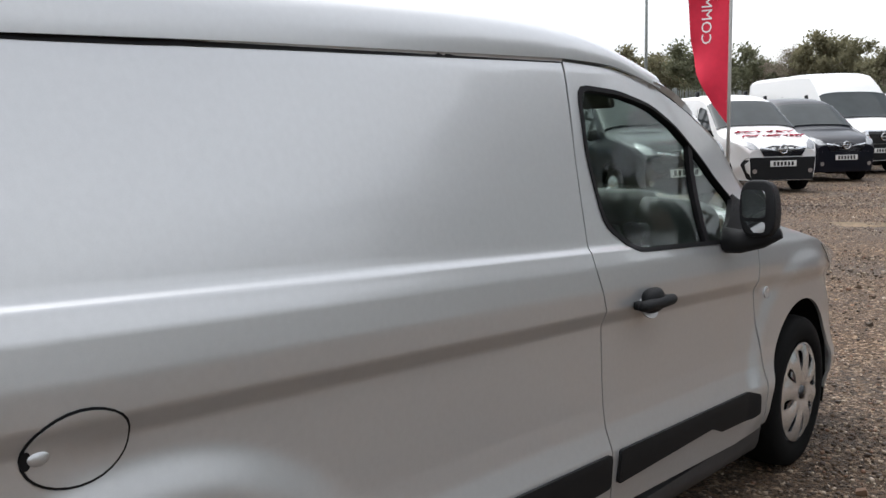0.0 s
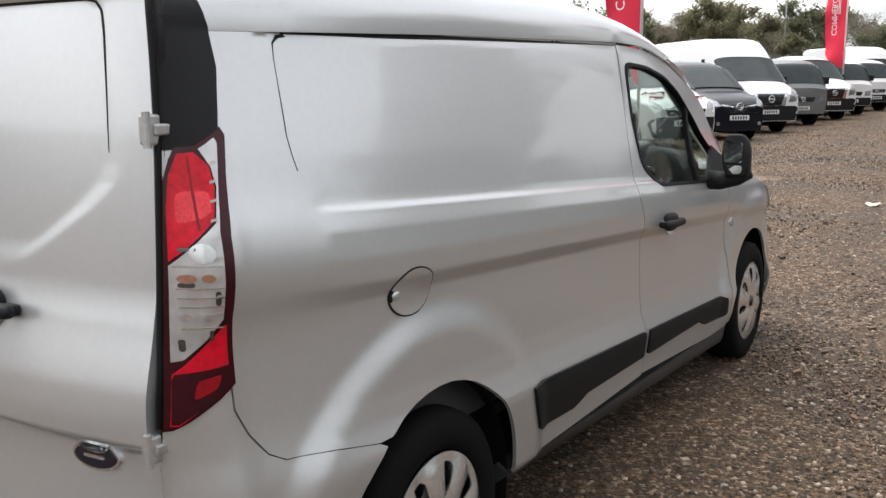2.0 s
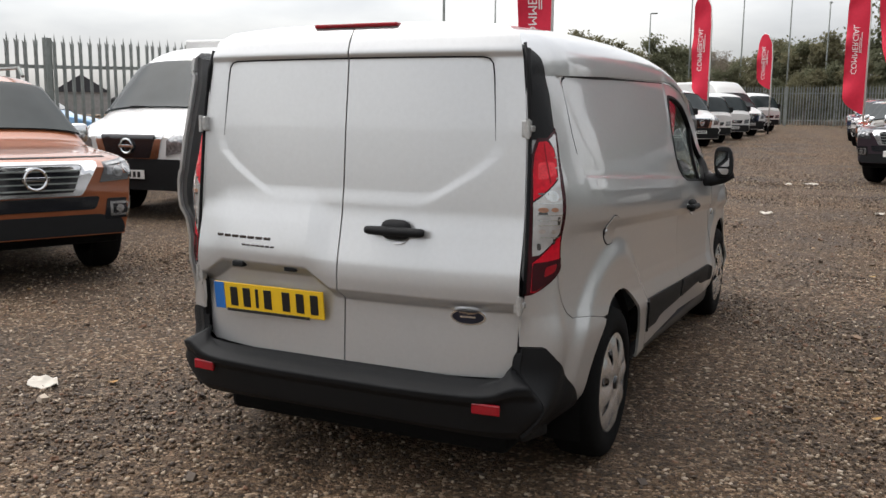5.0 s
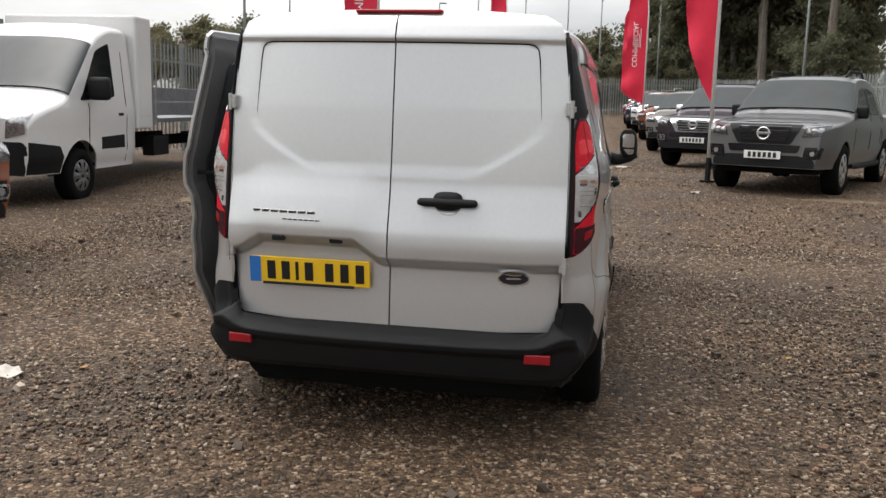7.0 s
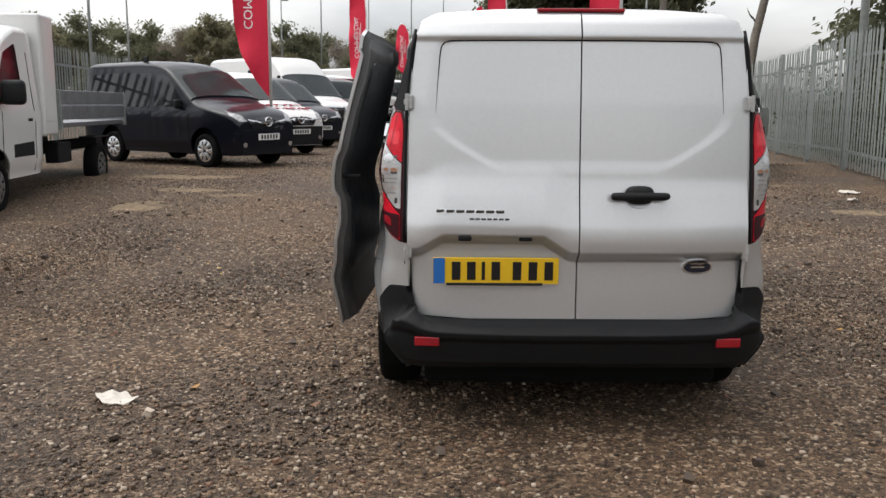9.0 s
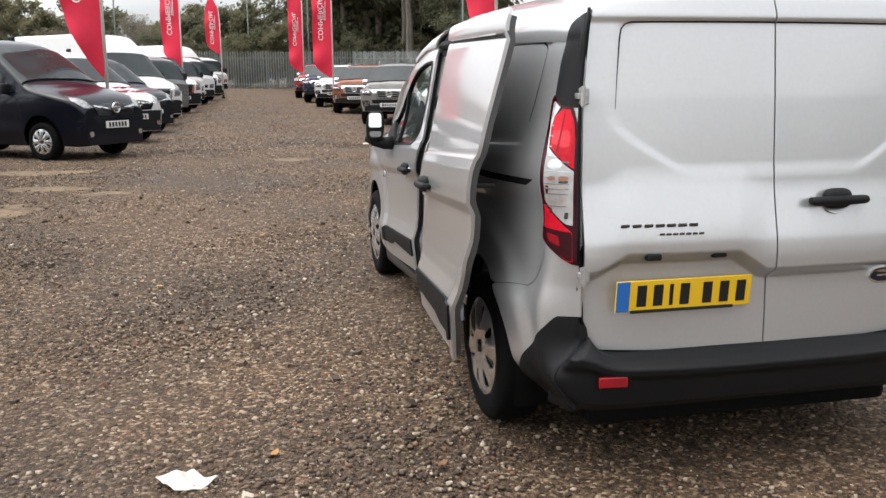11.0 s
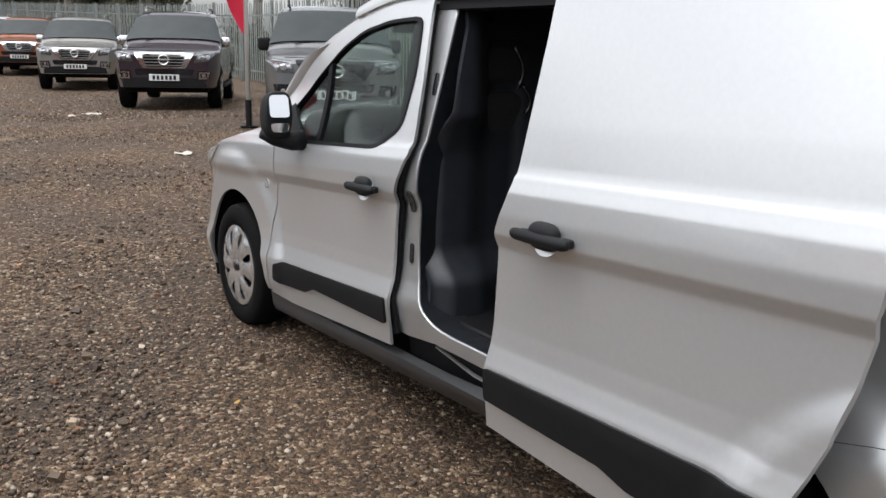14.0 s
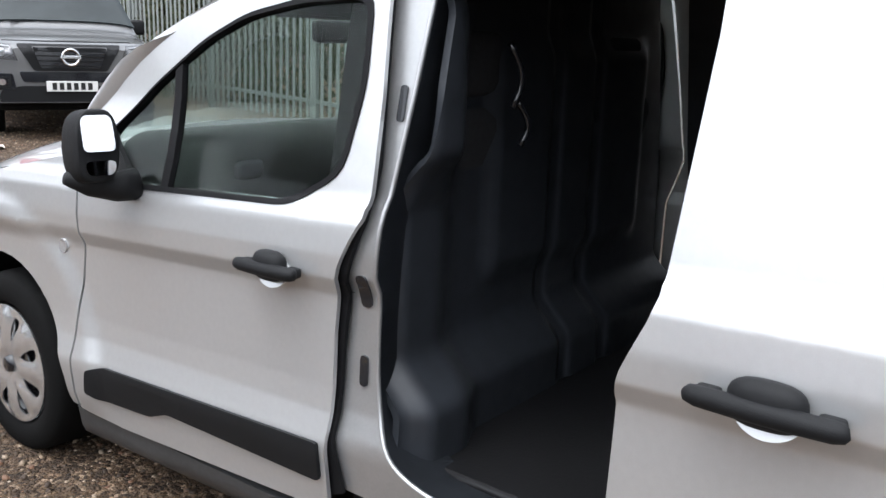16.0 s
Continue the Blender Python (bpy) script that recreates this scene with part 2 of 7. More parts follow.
DASH = material("dashboard_plastic", (0.017, 0.020, 0.019), 0.7, grain=0.2, scale=90, bump=0.0, bump_scale=500)
SEAT = material("seat_cloth", (0.032, 0.033, 0.036), 0.9, grain=0.35, scale=60, bump=0.1, bump_scale=200)
OVAL_BLUE = material("oval_badge_dark", (0.008, 0.010, 0.022), 0.3, coat=0.1, grain=0.2, scale=80)
FLAG_RED = material("flag_red", (0.66, 0.020, 0.055), 0.75, grain=0.14, scale=9, bump=0.3, bump_scale=40)
FLAG_POLE = material("flag_pole", (0.70, 0.70, 0.68), 0.4, 0.2, grain=0.1, scale=40)


def leafy(m, through=0.45):
    """Lets light through the leaves of material m."""
    n, l = m.node_tree.nodes, m.node_tree.links
    base = n["Principled BSDF"]
    tr, mix = n.new("ShaderNodeBsdfTranslucent"), n.new("ShaderNodeMixShader")
    mix.inputs[0].default_value = through
    l.new(base.inputs["Base Color"].links[0].from_socket, tr.inputs["Color"])
    l.new(base.outputs[0], mix.inputs[1])
    l.new(tr.outputs[0], mix.inputs[2])
    l.new(mix.outputs[0], n["Material Output"].inputs["Surface"])
    return m


BARK = material("bark", (0.20, 0.175, 0.145), 0.9, grain=0.5, scale=10, bump=0.8, bump_scale=22)
# tree foliage is paler than leaves are: distant haze is mixed into its colours
LEAF = leafy(material("leaf_olive_hazed", (0.20, 0.185, 0.11), 0.85, second=(0.13, 0.125, 0.075), grain=0.5, scale=2.2))
LEAF_DARK = leafy(material("leaf_dark_hazed", (0.165, 0.17, 0.105), 0.85, second=(0.105, 0.11, 0.065), grain=0.5, scale=2.2))
HEDGE_LEAF = leafy(material("hedge_leaf", (0.060, 0.072, 0.035), 0.8, second=(0.030, 0.036, 0.018), grain=0.5, scale=3.0), 0.3)
TWIG = leafy(material("twig_brown_hazed", (0.25, 0.215, 0.17), 0.9, second=(0.16, 0.135, 0.105), grain=0.5, scale=2.0))
LITTER = material("pale_litter", (0.55, 0.51, 0.45), 0.85, grain=0.2, scale=40)
SAND = material("sand", (0.20, 0.145, 0.088), 0.95, second=(0.075, 0.052, 0.032), grain=0.5, scale=14, bump=0.7, bump_scale=60)
WHITE_PAINT = paint("white_paint", (0.66, 0.66, 0.65))
NAVY_PAINT = material("navy_paint", (0.004, 0.005, 0.010), 0.3, coat=0.35, grain=0.05, scale=260, spec=0.2)
GREY_PAINT = paint("grey_paint", (0.15, 0.152, 0.152), 0.5)
WARM_GREY_PAINT = paint("warm_grey_paint", (0.23, 0.22, 0.20), 0.5)
PURPLE_PAINT = paint("dark_plum_paint", (0.035, 0.022, 0.030), 0.4, 0.3)
ORANGE_PAINT = paint("copper_orange_paint", (0.27, 0.082, 0.030), 0.45, 0.35)
RED_PAINT = paint("red_paint", (0.36, 0.02, 0.02), 0.2)
LIGHT_BLUE_PAINT = paint("light_blue_paint", (0.16, 0.34, 0.58))
BLUE_PAINT = paint("dark_blue_paint", (0.015, 0.025, 0.07), 0.3)
ALU = material("aluminium_boards", (0.26, 0.27, 0.285), 0.42, 0.7, grain=0.25, scale=16, rough_var=0.15)
CONCRETE = material("concrete", (0.42, 0.41, 0.39), 0.9, grain=0.3, scale=25)
BRICK_FAR = material("far_wall", (0.34, 0.33, 0.32), 0.9, grain=0.3, scale=2)
ROOF_FAR = material("far_roof", (0.05, 0.05, 0.055), 0.8, grain=0.3, scale=2)
GRAVEL, STONES = gravel_material(), stone_material()
FALLEN_LEAF = stone_material()
FALLEN_LEAF.name = "fallen_leaf"
for node in FALLEN_LEAF.node_tree.nodes:
    if node.type == "VALTORGB":
        for e, c in zip(node.color_ramp.elements, ((0.10, 0.045, 0.02), (0.16, 0.07, 0.025), (0.24, 0.10, 0.03), (0.34, 0.19, 0.03), (0.20, 0.06, 0.035), (0.40, 0.25, 0.05), (0.28, 0.20, 0.10))):
            e.color = (*c, 1)


# ---- mesh helpers ----
def ramp01(a, b, v):
    """Smooth step from 0 at a to 1 at b."""
    u = min(1.0, max(0.0, (v - a) / (b - a)))
    return u * u * (3 - 2 * u)


GROUND_ROWS = [(-60, 0), (3, 0), (6, 0.09), (9, 0.22), (12, 0.26), (16, 0.21), (20, 0.20), (25, 0.22), (35, 0.40), (45, 0.66), (56, 0.98), (70, 1.2), (90, 1.3)]


def ground_z(x, y):
    """The van stands in a slight dip; beyond it the yard rises gently to the far fence."""
    return sum(float(np.interp(y + d, [r[0] for r in GROUND_ROWS], [r[1] for r in GROUND_ROWS])) for d in (-1.2, -0.6, 0, 0.6, 1.2)) / 5


def mesh_of(name, verts, faces, mat, normals=None, smooth=True):
    me = bpy.data.meshes.new(name)
    me.from_pydata([tuple(v) for v in verts], [], faces)
    me.materials.append(mat)
    if smooth:
        me.polygons.foreach_set("use_smooth", [True] * len(me.polygons))
    if normals is not None:
        me.normals_split_custom_set_from_vertices([tuple(n) for n in normals])
    me.update()
    return me


def part(name, geo, mat, parent, label="", smooth=None):
    """Links geo, a bmesh, a mesh or (verts, faces, normals), as one mesh object under a thing or a part."""
    if isinstance(geo, bpy.types.Mesh):
        me = geo
    elif isinstance(geo, bmesh.types.BMesh):
        me = bpy.data.meshes.new(name)
        bmesh.ops.recalc_face_normals(geo, faces=geo.faces)
        if smooth:
            for f in geo.faces:
                f.smooth = True
        geo.to_mesh(me)
        geo.free()
        me.materials.append(mat)
    else:
        v, f, n = geo
        me = mesh_of(name, v, f, mat, n, smooth is not False)
    ob = new(name, me)
    if parent is not None:
        ob.parent = parent
    if label:
        tagged(ob, label)
    return ob


def empty(name, m=None):
    ob = new(name)
    ob.empty_display_size = 0.2
    if m is not None:
        ob.matrix_world = m
    return ob


def panel(poly, mapper, step=0.05, thick=0.012, holes=(), extra=()):
    """A curved sheet: the outline poly (u, v) with holes is cut into a grid and laid on the surface mapper(u, v); thick goes inwards."""
    bm = bmesh.new()
    edges = []
    for loop in (poly, *holes):
        vs = [bm.verts.new((p[0], p[1], 0)) for p in loop]
        edges += [bm.edges.new((vs[i], vs[(i + 1) % len(vs)])) for i in range(len(vs))]
    bmesh.ops.triangle_fill(bm, edges=edges, use_beauty=True, use_dissolve=False, normal=(0, 0, 1))
    us, vs = [p[0] for p in poly], [p[1] for p in poly]
    for axis, (lo, hi) in enumerate(((min(us), max(us)), (min(vs), max(vs)))):
        s = step[axis] if isinstance(step, tuple) else step
        cuts = [lo + k * s for k in range(1, int((hi - lo) / s) + 1)] + [c for c in extra if axis and lo < c < hi]
        for c in cuts:
            co, no = [0, 0, 0], [0, 0, 0]
            co[axis], no[axis] = c, 1
            bmesh.ops.bisect_plane(bm, geom=bm.verts[:] + bm.edges[:] + bm.faces[:], dist=1e-5, plane_co=co, plane_no=no)
    bmesh.ops.remove_doubles(bm, verts=bm.verts, dist=1e-5)
    bm.normal_update()
    for f in bm.faces:
        if f.normal.z < 0:
            f.normal_flip()
    bm.verts.index_update()
    flat = [(v.co.x, v.co.y) for v in bm.verts]
    faces = [[v.index for v in f.verts] for f in bm.faces]
    rim = [(e.verts[0].index, e.verts[1].index) for e in bm.edges if len(e.link_faces) == 1]
    owner = {}
    for e in bm.edges:
        if len(e.link_faces) == 1:
            loop = [v.index for v in e.link_faces[0].verts]
            a, b = e.verts[0].index, e.verts[1].index
            i = loop.index(a)
            owner[(a, b)] = loop[(i + 1) % len(loop)] == b
    bm.free()
    h = 0.002
    outer, normals = [], []
    for u, v in flat:
        p = Vector(mapper(u, v))
        du = Vector(mapper(u + h, v)) - Vector(mapper(u - h, v))
        dv = Vector(mapper(u, v + h)) - Vector(mapper(u, v - h))
        n = du.cross(dv)
        outer.append(p)
        normals.append(n.normalized() if n.length > 1e-12 else Vector((0, 0, 1)))
    if not thick:
        return outer, faces, normals
    n0 = len(outer)
    inner = [p - n * thick for p, n in zip(outer, normals)]
    verts = outer + inner
    norms = normals + [-n for n in normals]
    fs = [list(f) for f in faces] + [[i + n0 for i in reversed(f)] for f in faces]
    for a, b in rim:
        if not owner[(a, b)]:
            a, b = b, a
        k = len(verts)
        side = (outer[b] - outer[a]).cross(normals[a])
        side = side.normalized() if side.length > 1e-12 else normals[a]
        verts += [outer[a], inner[a], inner[b], outer[b]]
        norms += [side] * 4
        fs.append([k, k + 1, k + 2, k + 3])
    return verts, fs, norms


def box_bm(sx, sy, sz, at=(0, 0, 0), bevel=0.0, seg=2, turn=(0, 0, 0), bm=None):
    own = bmesh.new()
    bmesh.ops.create_cube(own, size=1.0)
    bmesh.ops.scale(own, vec=(sx, sy, sz), verts=own.verts)
    if bevel:
        bmesh.ops.bevel(own, geom=own.edges[:], offset=bevel, segments=seg, affect="EDGES", profile=0.5)
    own.transform(pose(*at, *turn))
    if bm is None:
        return own
    me = bpy.data.meshes.new("tmp")
    own.to_mesh(me)
    own.free()
    bm.from_mesh(me)
    bpy.data.meshes.remove(me)
    return bm


def tube_bm(points, radius, sides=8, bm=None, cap=True):
    """A round bar along points; radius is one number or one for each point."""
    bm = bm or bmesh.new()
    rings = []
    pts = [Vector(p) for p in points]
    for i, p in enumerate(pts):
        d = (pts[min(i + 1, len(pts) - 1)] - pts[max(i - 1, 0)]).normalized()
        a = d.orthogonal().normalized() if abs(d.z) < 0.95 else Vector((1, 0, 0)).cross(d).normalized()
        if rings:
            a = (last - d * last.dot(d)).normalized()
        last = a
        b = d.cross(a)
        r = radius[i] if isinstance(radius, (list, tuple)) else radius
        rings.append([bm.verts.new(p + (a * math.cos(t) + b * math.sin(t)) * r) for t in (2 * math.pi * k / sides for k in range(sides))])
    for r0, r1 in zip(rings, rings[1:]):
        for k in range(sides):
            bm.faces.new((r0[k], r0[(k + 1) % sides], r1[(k + 1) % sides], r1[k]))
    if cap:
        bm.faces.new(list(reversed(rings[0])))
        bm.faces.new(rings[-1])
    return bm


def lathe_bm(profile, sides=32, bm=None):
    """Turns a profile of (along x, radius) round the x axis."""
    bm = bm or bmesh.new()
    rings = []
    for x, r in profile:
        if r < 1e-4:
            rings.append([bm.verts.new((x, 0, 0))])
        else:
            rings.append([bm.verts.new((x, r * math.cos(t), r * math.sin(t))) for t in (2 * math.pi * k / sides for k in range(sides))])
    for r0, r1 in zip(rings, rings[1:]):
        for k in range(sides):
            j = (k + 1) % sides
            if len(r0) == 1 and len(r1) == 1:
                continue
            if len(r0) == 1:
                bm.faces.new((r0[0], r1[j], r1[k]))
            elif len(r1) == 1:
                bm.faces.new((r0[k], r0[j], r1[0]))
            else:
                bm.faces.new((r0[k], r0[j], r1[j], r1[k]))
    return bm


def rounded(poly, r=0.02, n=4):
    """The outline with each corner rounded."""
    out = []
    m = len(poly)
    for i in range(m):
        a, p, b = Vector(poly[i - 1]), Vector(poly[i]), Vector(poly[(i + 1) % m])
        k = min(r, (a - p).length * 0.45, (b - p).length * 0.45)
        s, e = p + (a - p).normalized() * k, p + (b - p).normalized() * k
        for j in range(n + 1):
            t = j / n
            q = s * (1 - t) ** 2 + p * 2 * t * (1 - t) + e * t * t
            out.append((q.x, q.y))
    return out


def ring_poly(cx, cy, rx, ry, n=28):
    return [(cx + rx * math.cos(2 * math.pi * k / n), cy + ry * math.sin(2 * math.pi * k / n)) for k in range(n)]


def arc(cx, cy, r, a0, a1, n=18):
    """Points of an arc from a0 to a1 degrees."""
    return [(cx + r * math.cos(radians(a0 + (a1 - a0) * k / n)), cy + r * math.sin(radians(a0 + (a1 - a0) * k / n))) for k in range(n + 1)]


# ---- the silver panel van: surfaces ----
def table(rows):
    a = [r[0] for r in rows]
    b = [r[1] for r in rows]
    return lambda v: float(np.interp(v, a, b))


def smooth_table(rows, step=0.002, sigma=0.0035):
    a = np.arange(rows[0][0], rows[-1][0] + step, step)
    b = np.interp(a, [r[0] for r in rows], [r[1] for r in rows])
    k = np.exp(-0.5 * (np.arange(-20, 21) * step / sigma) ** 2)
    pad = np.pad(b, 20, mode="edge")
    b = np.convolve(pad, k / k.sum(), "valid")
    return lambda v: float(np.interp(v, a, b))


VAN_PROFILE = smooth_table([(0.10, 0.66), (0.20, 0.745), (0.26, 0.800), (0.31, 0.845), (0.34, 0.856), (0.42, 0.864), (0.50, 0.874), (0.565, 0.882), (0.59, 0.881), (0.615, 0.873),
                            (0.66, 0.860), (0.72, 0.853), (0.80, 0.850), (0.92, 0.8475), (0.952, 0.848), (0.994, 0.870), (1.05, 0.8705), (1.12, 0.861), (1.152, 0.850), (1.163, 0.847), (1.170, 0.838), (1.19, 0.832),
                            (1.30, 0.809), (1.45, 0.774), (1.60, 0.737), (1.70, 0.70), (1.9, 0.60)])
VAN_SMOOTH = smooth_table([(z, VAN_PROFILE(z)) for z in np.arange(0.10, 1.90, 0.01)], 0.005, 0.045)
ROOF_Z = smooth_table([(-0.76, 1.70), (-0.70, 1.745), (-0.66, 1.768), (-0.60, 1.788), (-0.45, 1.810), (-0.2, 1.832), (0.3, 1.856), (0.9, 1.860), (1.3, 1.845), (1.6, 1.802), (1.9, 1.72), (2.2, 1.62)], 0.01, 0.05)
GUTTER_Z = smooth_table([(-0.8, 1.585), (-0.39, 1.598), (0.3, 1.622), (1.43, 1.648), (1.7, 1.640), (2.03, 1.565), (2.44, 1.40), (2.7, 1.15)], 0.01, 0.05)
ROOF_N = 2.7


def shear(y, z):
    """How far the pressed lines rise towards the tail."""
    return 0.06 * (y - 0.6) * (1 - 1.25 * ramp01(1.2, 1.6, z))


def unshear(y, v):
    z = v
    for _ in range(6):
        z = v - shear(y, z)
    return z


DOOR_EDGE = table([(0.10, 0.69), (0.522, 0.69), (0.60, 0.703), (0.80, 0.710), (1.0, 0.709), (1.2, 0.705), (1.4, 0.700), (1.55, 0.686), (1.68, 0.670), (1.74, 0.648), (1.80, 0.55)])


def rear_edge(z):
    return float(np.interp(z, [0.4, 0.6, 0.74, 0.80, 0.84, 1.0, 1.4, 1.65, 1.75], [-0.740, -0.738, -0.738, -0.744, -0.747, -0.732, -0.699, -0.682, -0.66]))


def lower_x(y, z):
    v = z + shear(y, z)
    m = ramp01(1.03, 1.12, v)
    k = ramp01(-0.40, -0.355, y) * m + ramp01(-0.62, -0.10, y) * (1 - m)
    x = VAN_PROFILE(v) * k + VAN_SMOOTH(v) * (1 - k) if k < 1 else VAN_PROFILE(v)
    x -= 0.003 * ramp01(-0.425, -0.405, y) * ramp01(1.22, 1.5, z) * ramp01(1.46, 1.40, y)
    u = max(0.0, -y)
    r = 0.016 * min(1.6, u / 0.36) ** 2
    x -= r * (1 - 0.5 * ramp01(1.0, 1.7, z))
    k = min(1.0, max(0.0, (rear_edge(z) + 0.115 - y) / 0.115))
    if k > 0:
        x -= max(0.0, x - DOOR_EDGE(z) - 0.005) * k ** 2.2 * ramp01(0.40, 0.56, z)
    f = max(0.0, y - 3.1)
    x -= 0.18 * f * f + 0.9 * max(0.0, y - 3.5) ** 2
    x -= 0.028 * max(0.0, y - 1.5) ** 2 * ramp01(1.08, 1.3, z)
    for hub in (0.0, 3.062):
        d = math.hypot(y - hub, z - 0.325)
        x += (0.022 if hub == 0 else 0.016) * ramp01(0.63, 0.53, d) * ramp01(0.25, 0.36, z)
    return x


def side_x(y, z):
    """Half width of the van's skin."""
    g = GUTTER_Z(y)
    if z <= g:
        return lower_x(y, z)
    top = ROOF_Z(y)
    k = min(1.0, (z - g) / max(0.02, top - g))
    return (lower_x(y, g) + over(y)) * max(0.0, 1 - k ** ROOF_N) ** (1 / ROOF_N)


def over(y):
    """How far the roof stands out over the side panel below the gutter."""
    return 0.011 * ramp01(-0.46, -0.36, y)


def flank(s, off=0.0):
    """Surface map for the van's side s (1: x > 0, -1: x < 0); u is y times s."""
    return lambda u, v: (s * (side_x(s * u, v) + off), s * u, v)


def pressed_flank(s, off=0.0):
    """The same surface, with v counted along the pressed lines."""
    def f(u, v):
        z = unshear(s * u, v)
        return (s * (side_x(s * u, z) + off), s * u, z)
    return f


def along(s, poly):
    """An outline (y, z) with long edges broken up, in the measure of pressed_flank."""
    out = []
    for (y0, z0), (y1, z1) in zip(poly, list(poly[1:]) + [poly[0]]):
        n = max(1, int(abs(z1 - z0) / 0.06))
        for k in range(n):
            y, z = y0 + (y1 - y0) * k / n, z0 + (z1 - z0) * k / n
            out.append((s * y, z + shear(y, z)))
    return out


FINE = (0.035, 0.0125)
LINES = (0.945, 0.952, 0.965, 0.985, 0.993, 0.999, 1.006, 1.146, 1.152, 1.157, 1.161, 1.165, 1.169, 1.173, 1.18, 0.575, 0.595, 0.607)


def mirrored(s, poly):
    return [(s * y, z) for y, z in poly]


REAR_Y = smooth_table([(0.40, -0.805), (0.5, -0.802), (0.6, -0.800), (0.7, -0.796), (0.79, -0.793), (0.84, -0.796), (0.90, -0.797), (1.03, -0.787), (1.10, -0.778), (1.4, -0.755), (1.655, -0.728), (1.672, -0.735),
                       (1.73, -0.712), (1.76, -0.690), (1.785, -0.655), (1.80, -0.60)], 0.002, 0.008)


def ledge_z(x):
    return float(np.interp(x, [-0.72, -0.66, -0.56, -0.14, -0.04, 0.0, 0.72], [0.80, 0.81, 0.868, 0.868, 0.80, 0.796, 0.796]))


def pressed(x, z):
    """1 inside the pressed window panel of the rear doors, 0 outside, with soft edges."""
    a = abs(x)
    lim = float(np.interp(z, [1.13, 1.165, 1.20, 1.25, 1.30, 1.34, 1.40, 1.60, 1.635, 1.66], [0.33, 0.385, 0.445, 0.525, 0.585, 0.602, 0.604, 0.578, 0.565, 0.53]))
    return ramp01(lim + 0.034, lim - 0.030, a) * ramp01(1.112, 1.176, z) * ramp01(1.666, 1.652, z)


def rear_y(x, z):
    e = ledge_z(x)
    y = REAR_Y(z) + 0.055 * abs(x / 0.7) ** 3
    y -= 0.030 * ramp01(e - 0.052, e, z) * ramp01(e + 0.30, e + 0.02, z)
    y += 0.032 * ramp01(e, e - 0.052, z)
    return y + 0.0038 * pressed(x, z)


def tail(off=0.0):
    return lambda u, v: (u, rear_y(u, v) - off, v)


VAN = tagged(empty("panel_van"), "silver metallic panel van with one sliding door open on gravel", "van")

# flanks
QUARTER_TOP = [(1.43, 1.648), (0.9, 1.637), (0.3, 1.622), (-0.39, 1.598), (-0.55, 1.592), (rear_edge(1.59) + 0.002, 1.588)]
QUARTER_REAR = [(rear_edge(z), z) for z in (1.5, 1.4, 1.3, 1.2, 1.1, 1.0, 0.90)]
SEAM_LOW = [(-0.634, 0.90), (-0.631, 0.85), (-0.600, 0.79), (-0.556, 0.733), (-0.515, 0.709), (-0.40, 0.697), (-0.262, 0.668)]
ARCH_REAR = [(0.405 * math.cos(radians(a)), 0.325 + 0.405 * math.sin(radians(a))) for a in range(122, -1, -8)] + [(0.405, 0.335)]
B_SEAM = [(1.468, 0.345), (1.452, 0.50), (1.444, 0.60), (1.440, 0.90), (1.432, 0.95), (1.405, 1.03), (1.392, 1.07), (1.390, 1.12), (1.405, 1.35)]
right_quarter = [(y, z) for y, z in QUARTER_TOP + QUARTER_REAR + SEAM_LOW + ARCH_REAR + B_SEAM]
part("side_panel", panel(along(1, right_quarter), pressed_flank(1), FINE, extra=LINES), SILVER, VAN)
left_quarter = QUARTER_TOP[2:] + QUARTER_REAR + SEAM_LOW + ARCH_REAR + [(0.46, 0.37), (0.33, 0.70), (0.28, 1.0), (0.26, 1.3), (0.25, 1.622)]
left_quarter[0] = (0.25, 1.6205)
part("side_panel", panel(along(-1, left_quarter[:-1]), pressed_flank(-1), FINE, extra=LINES), SILVER, VAN)
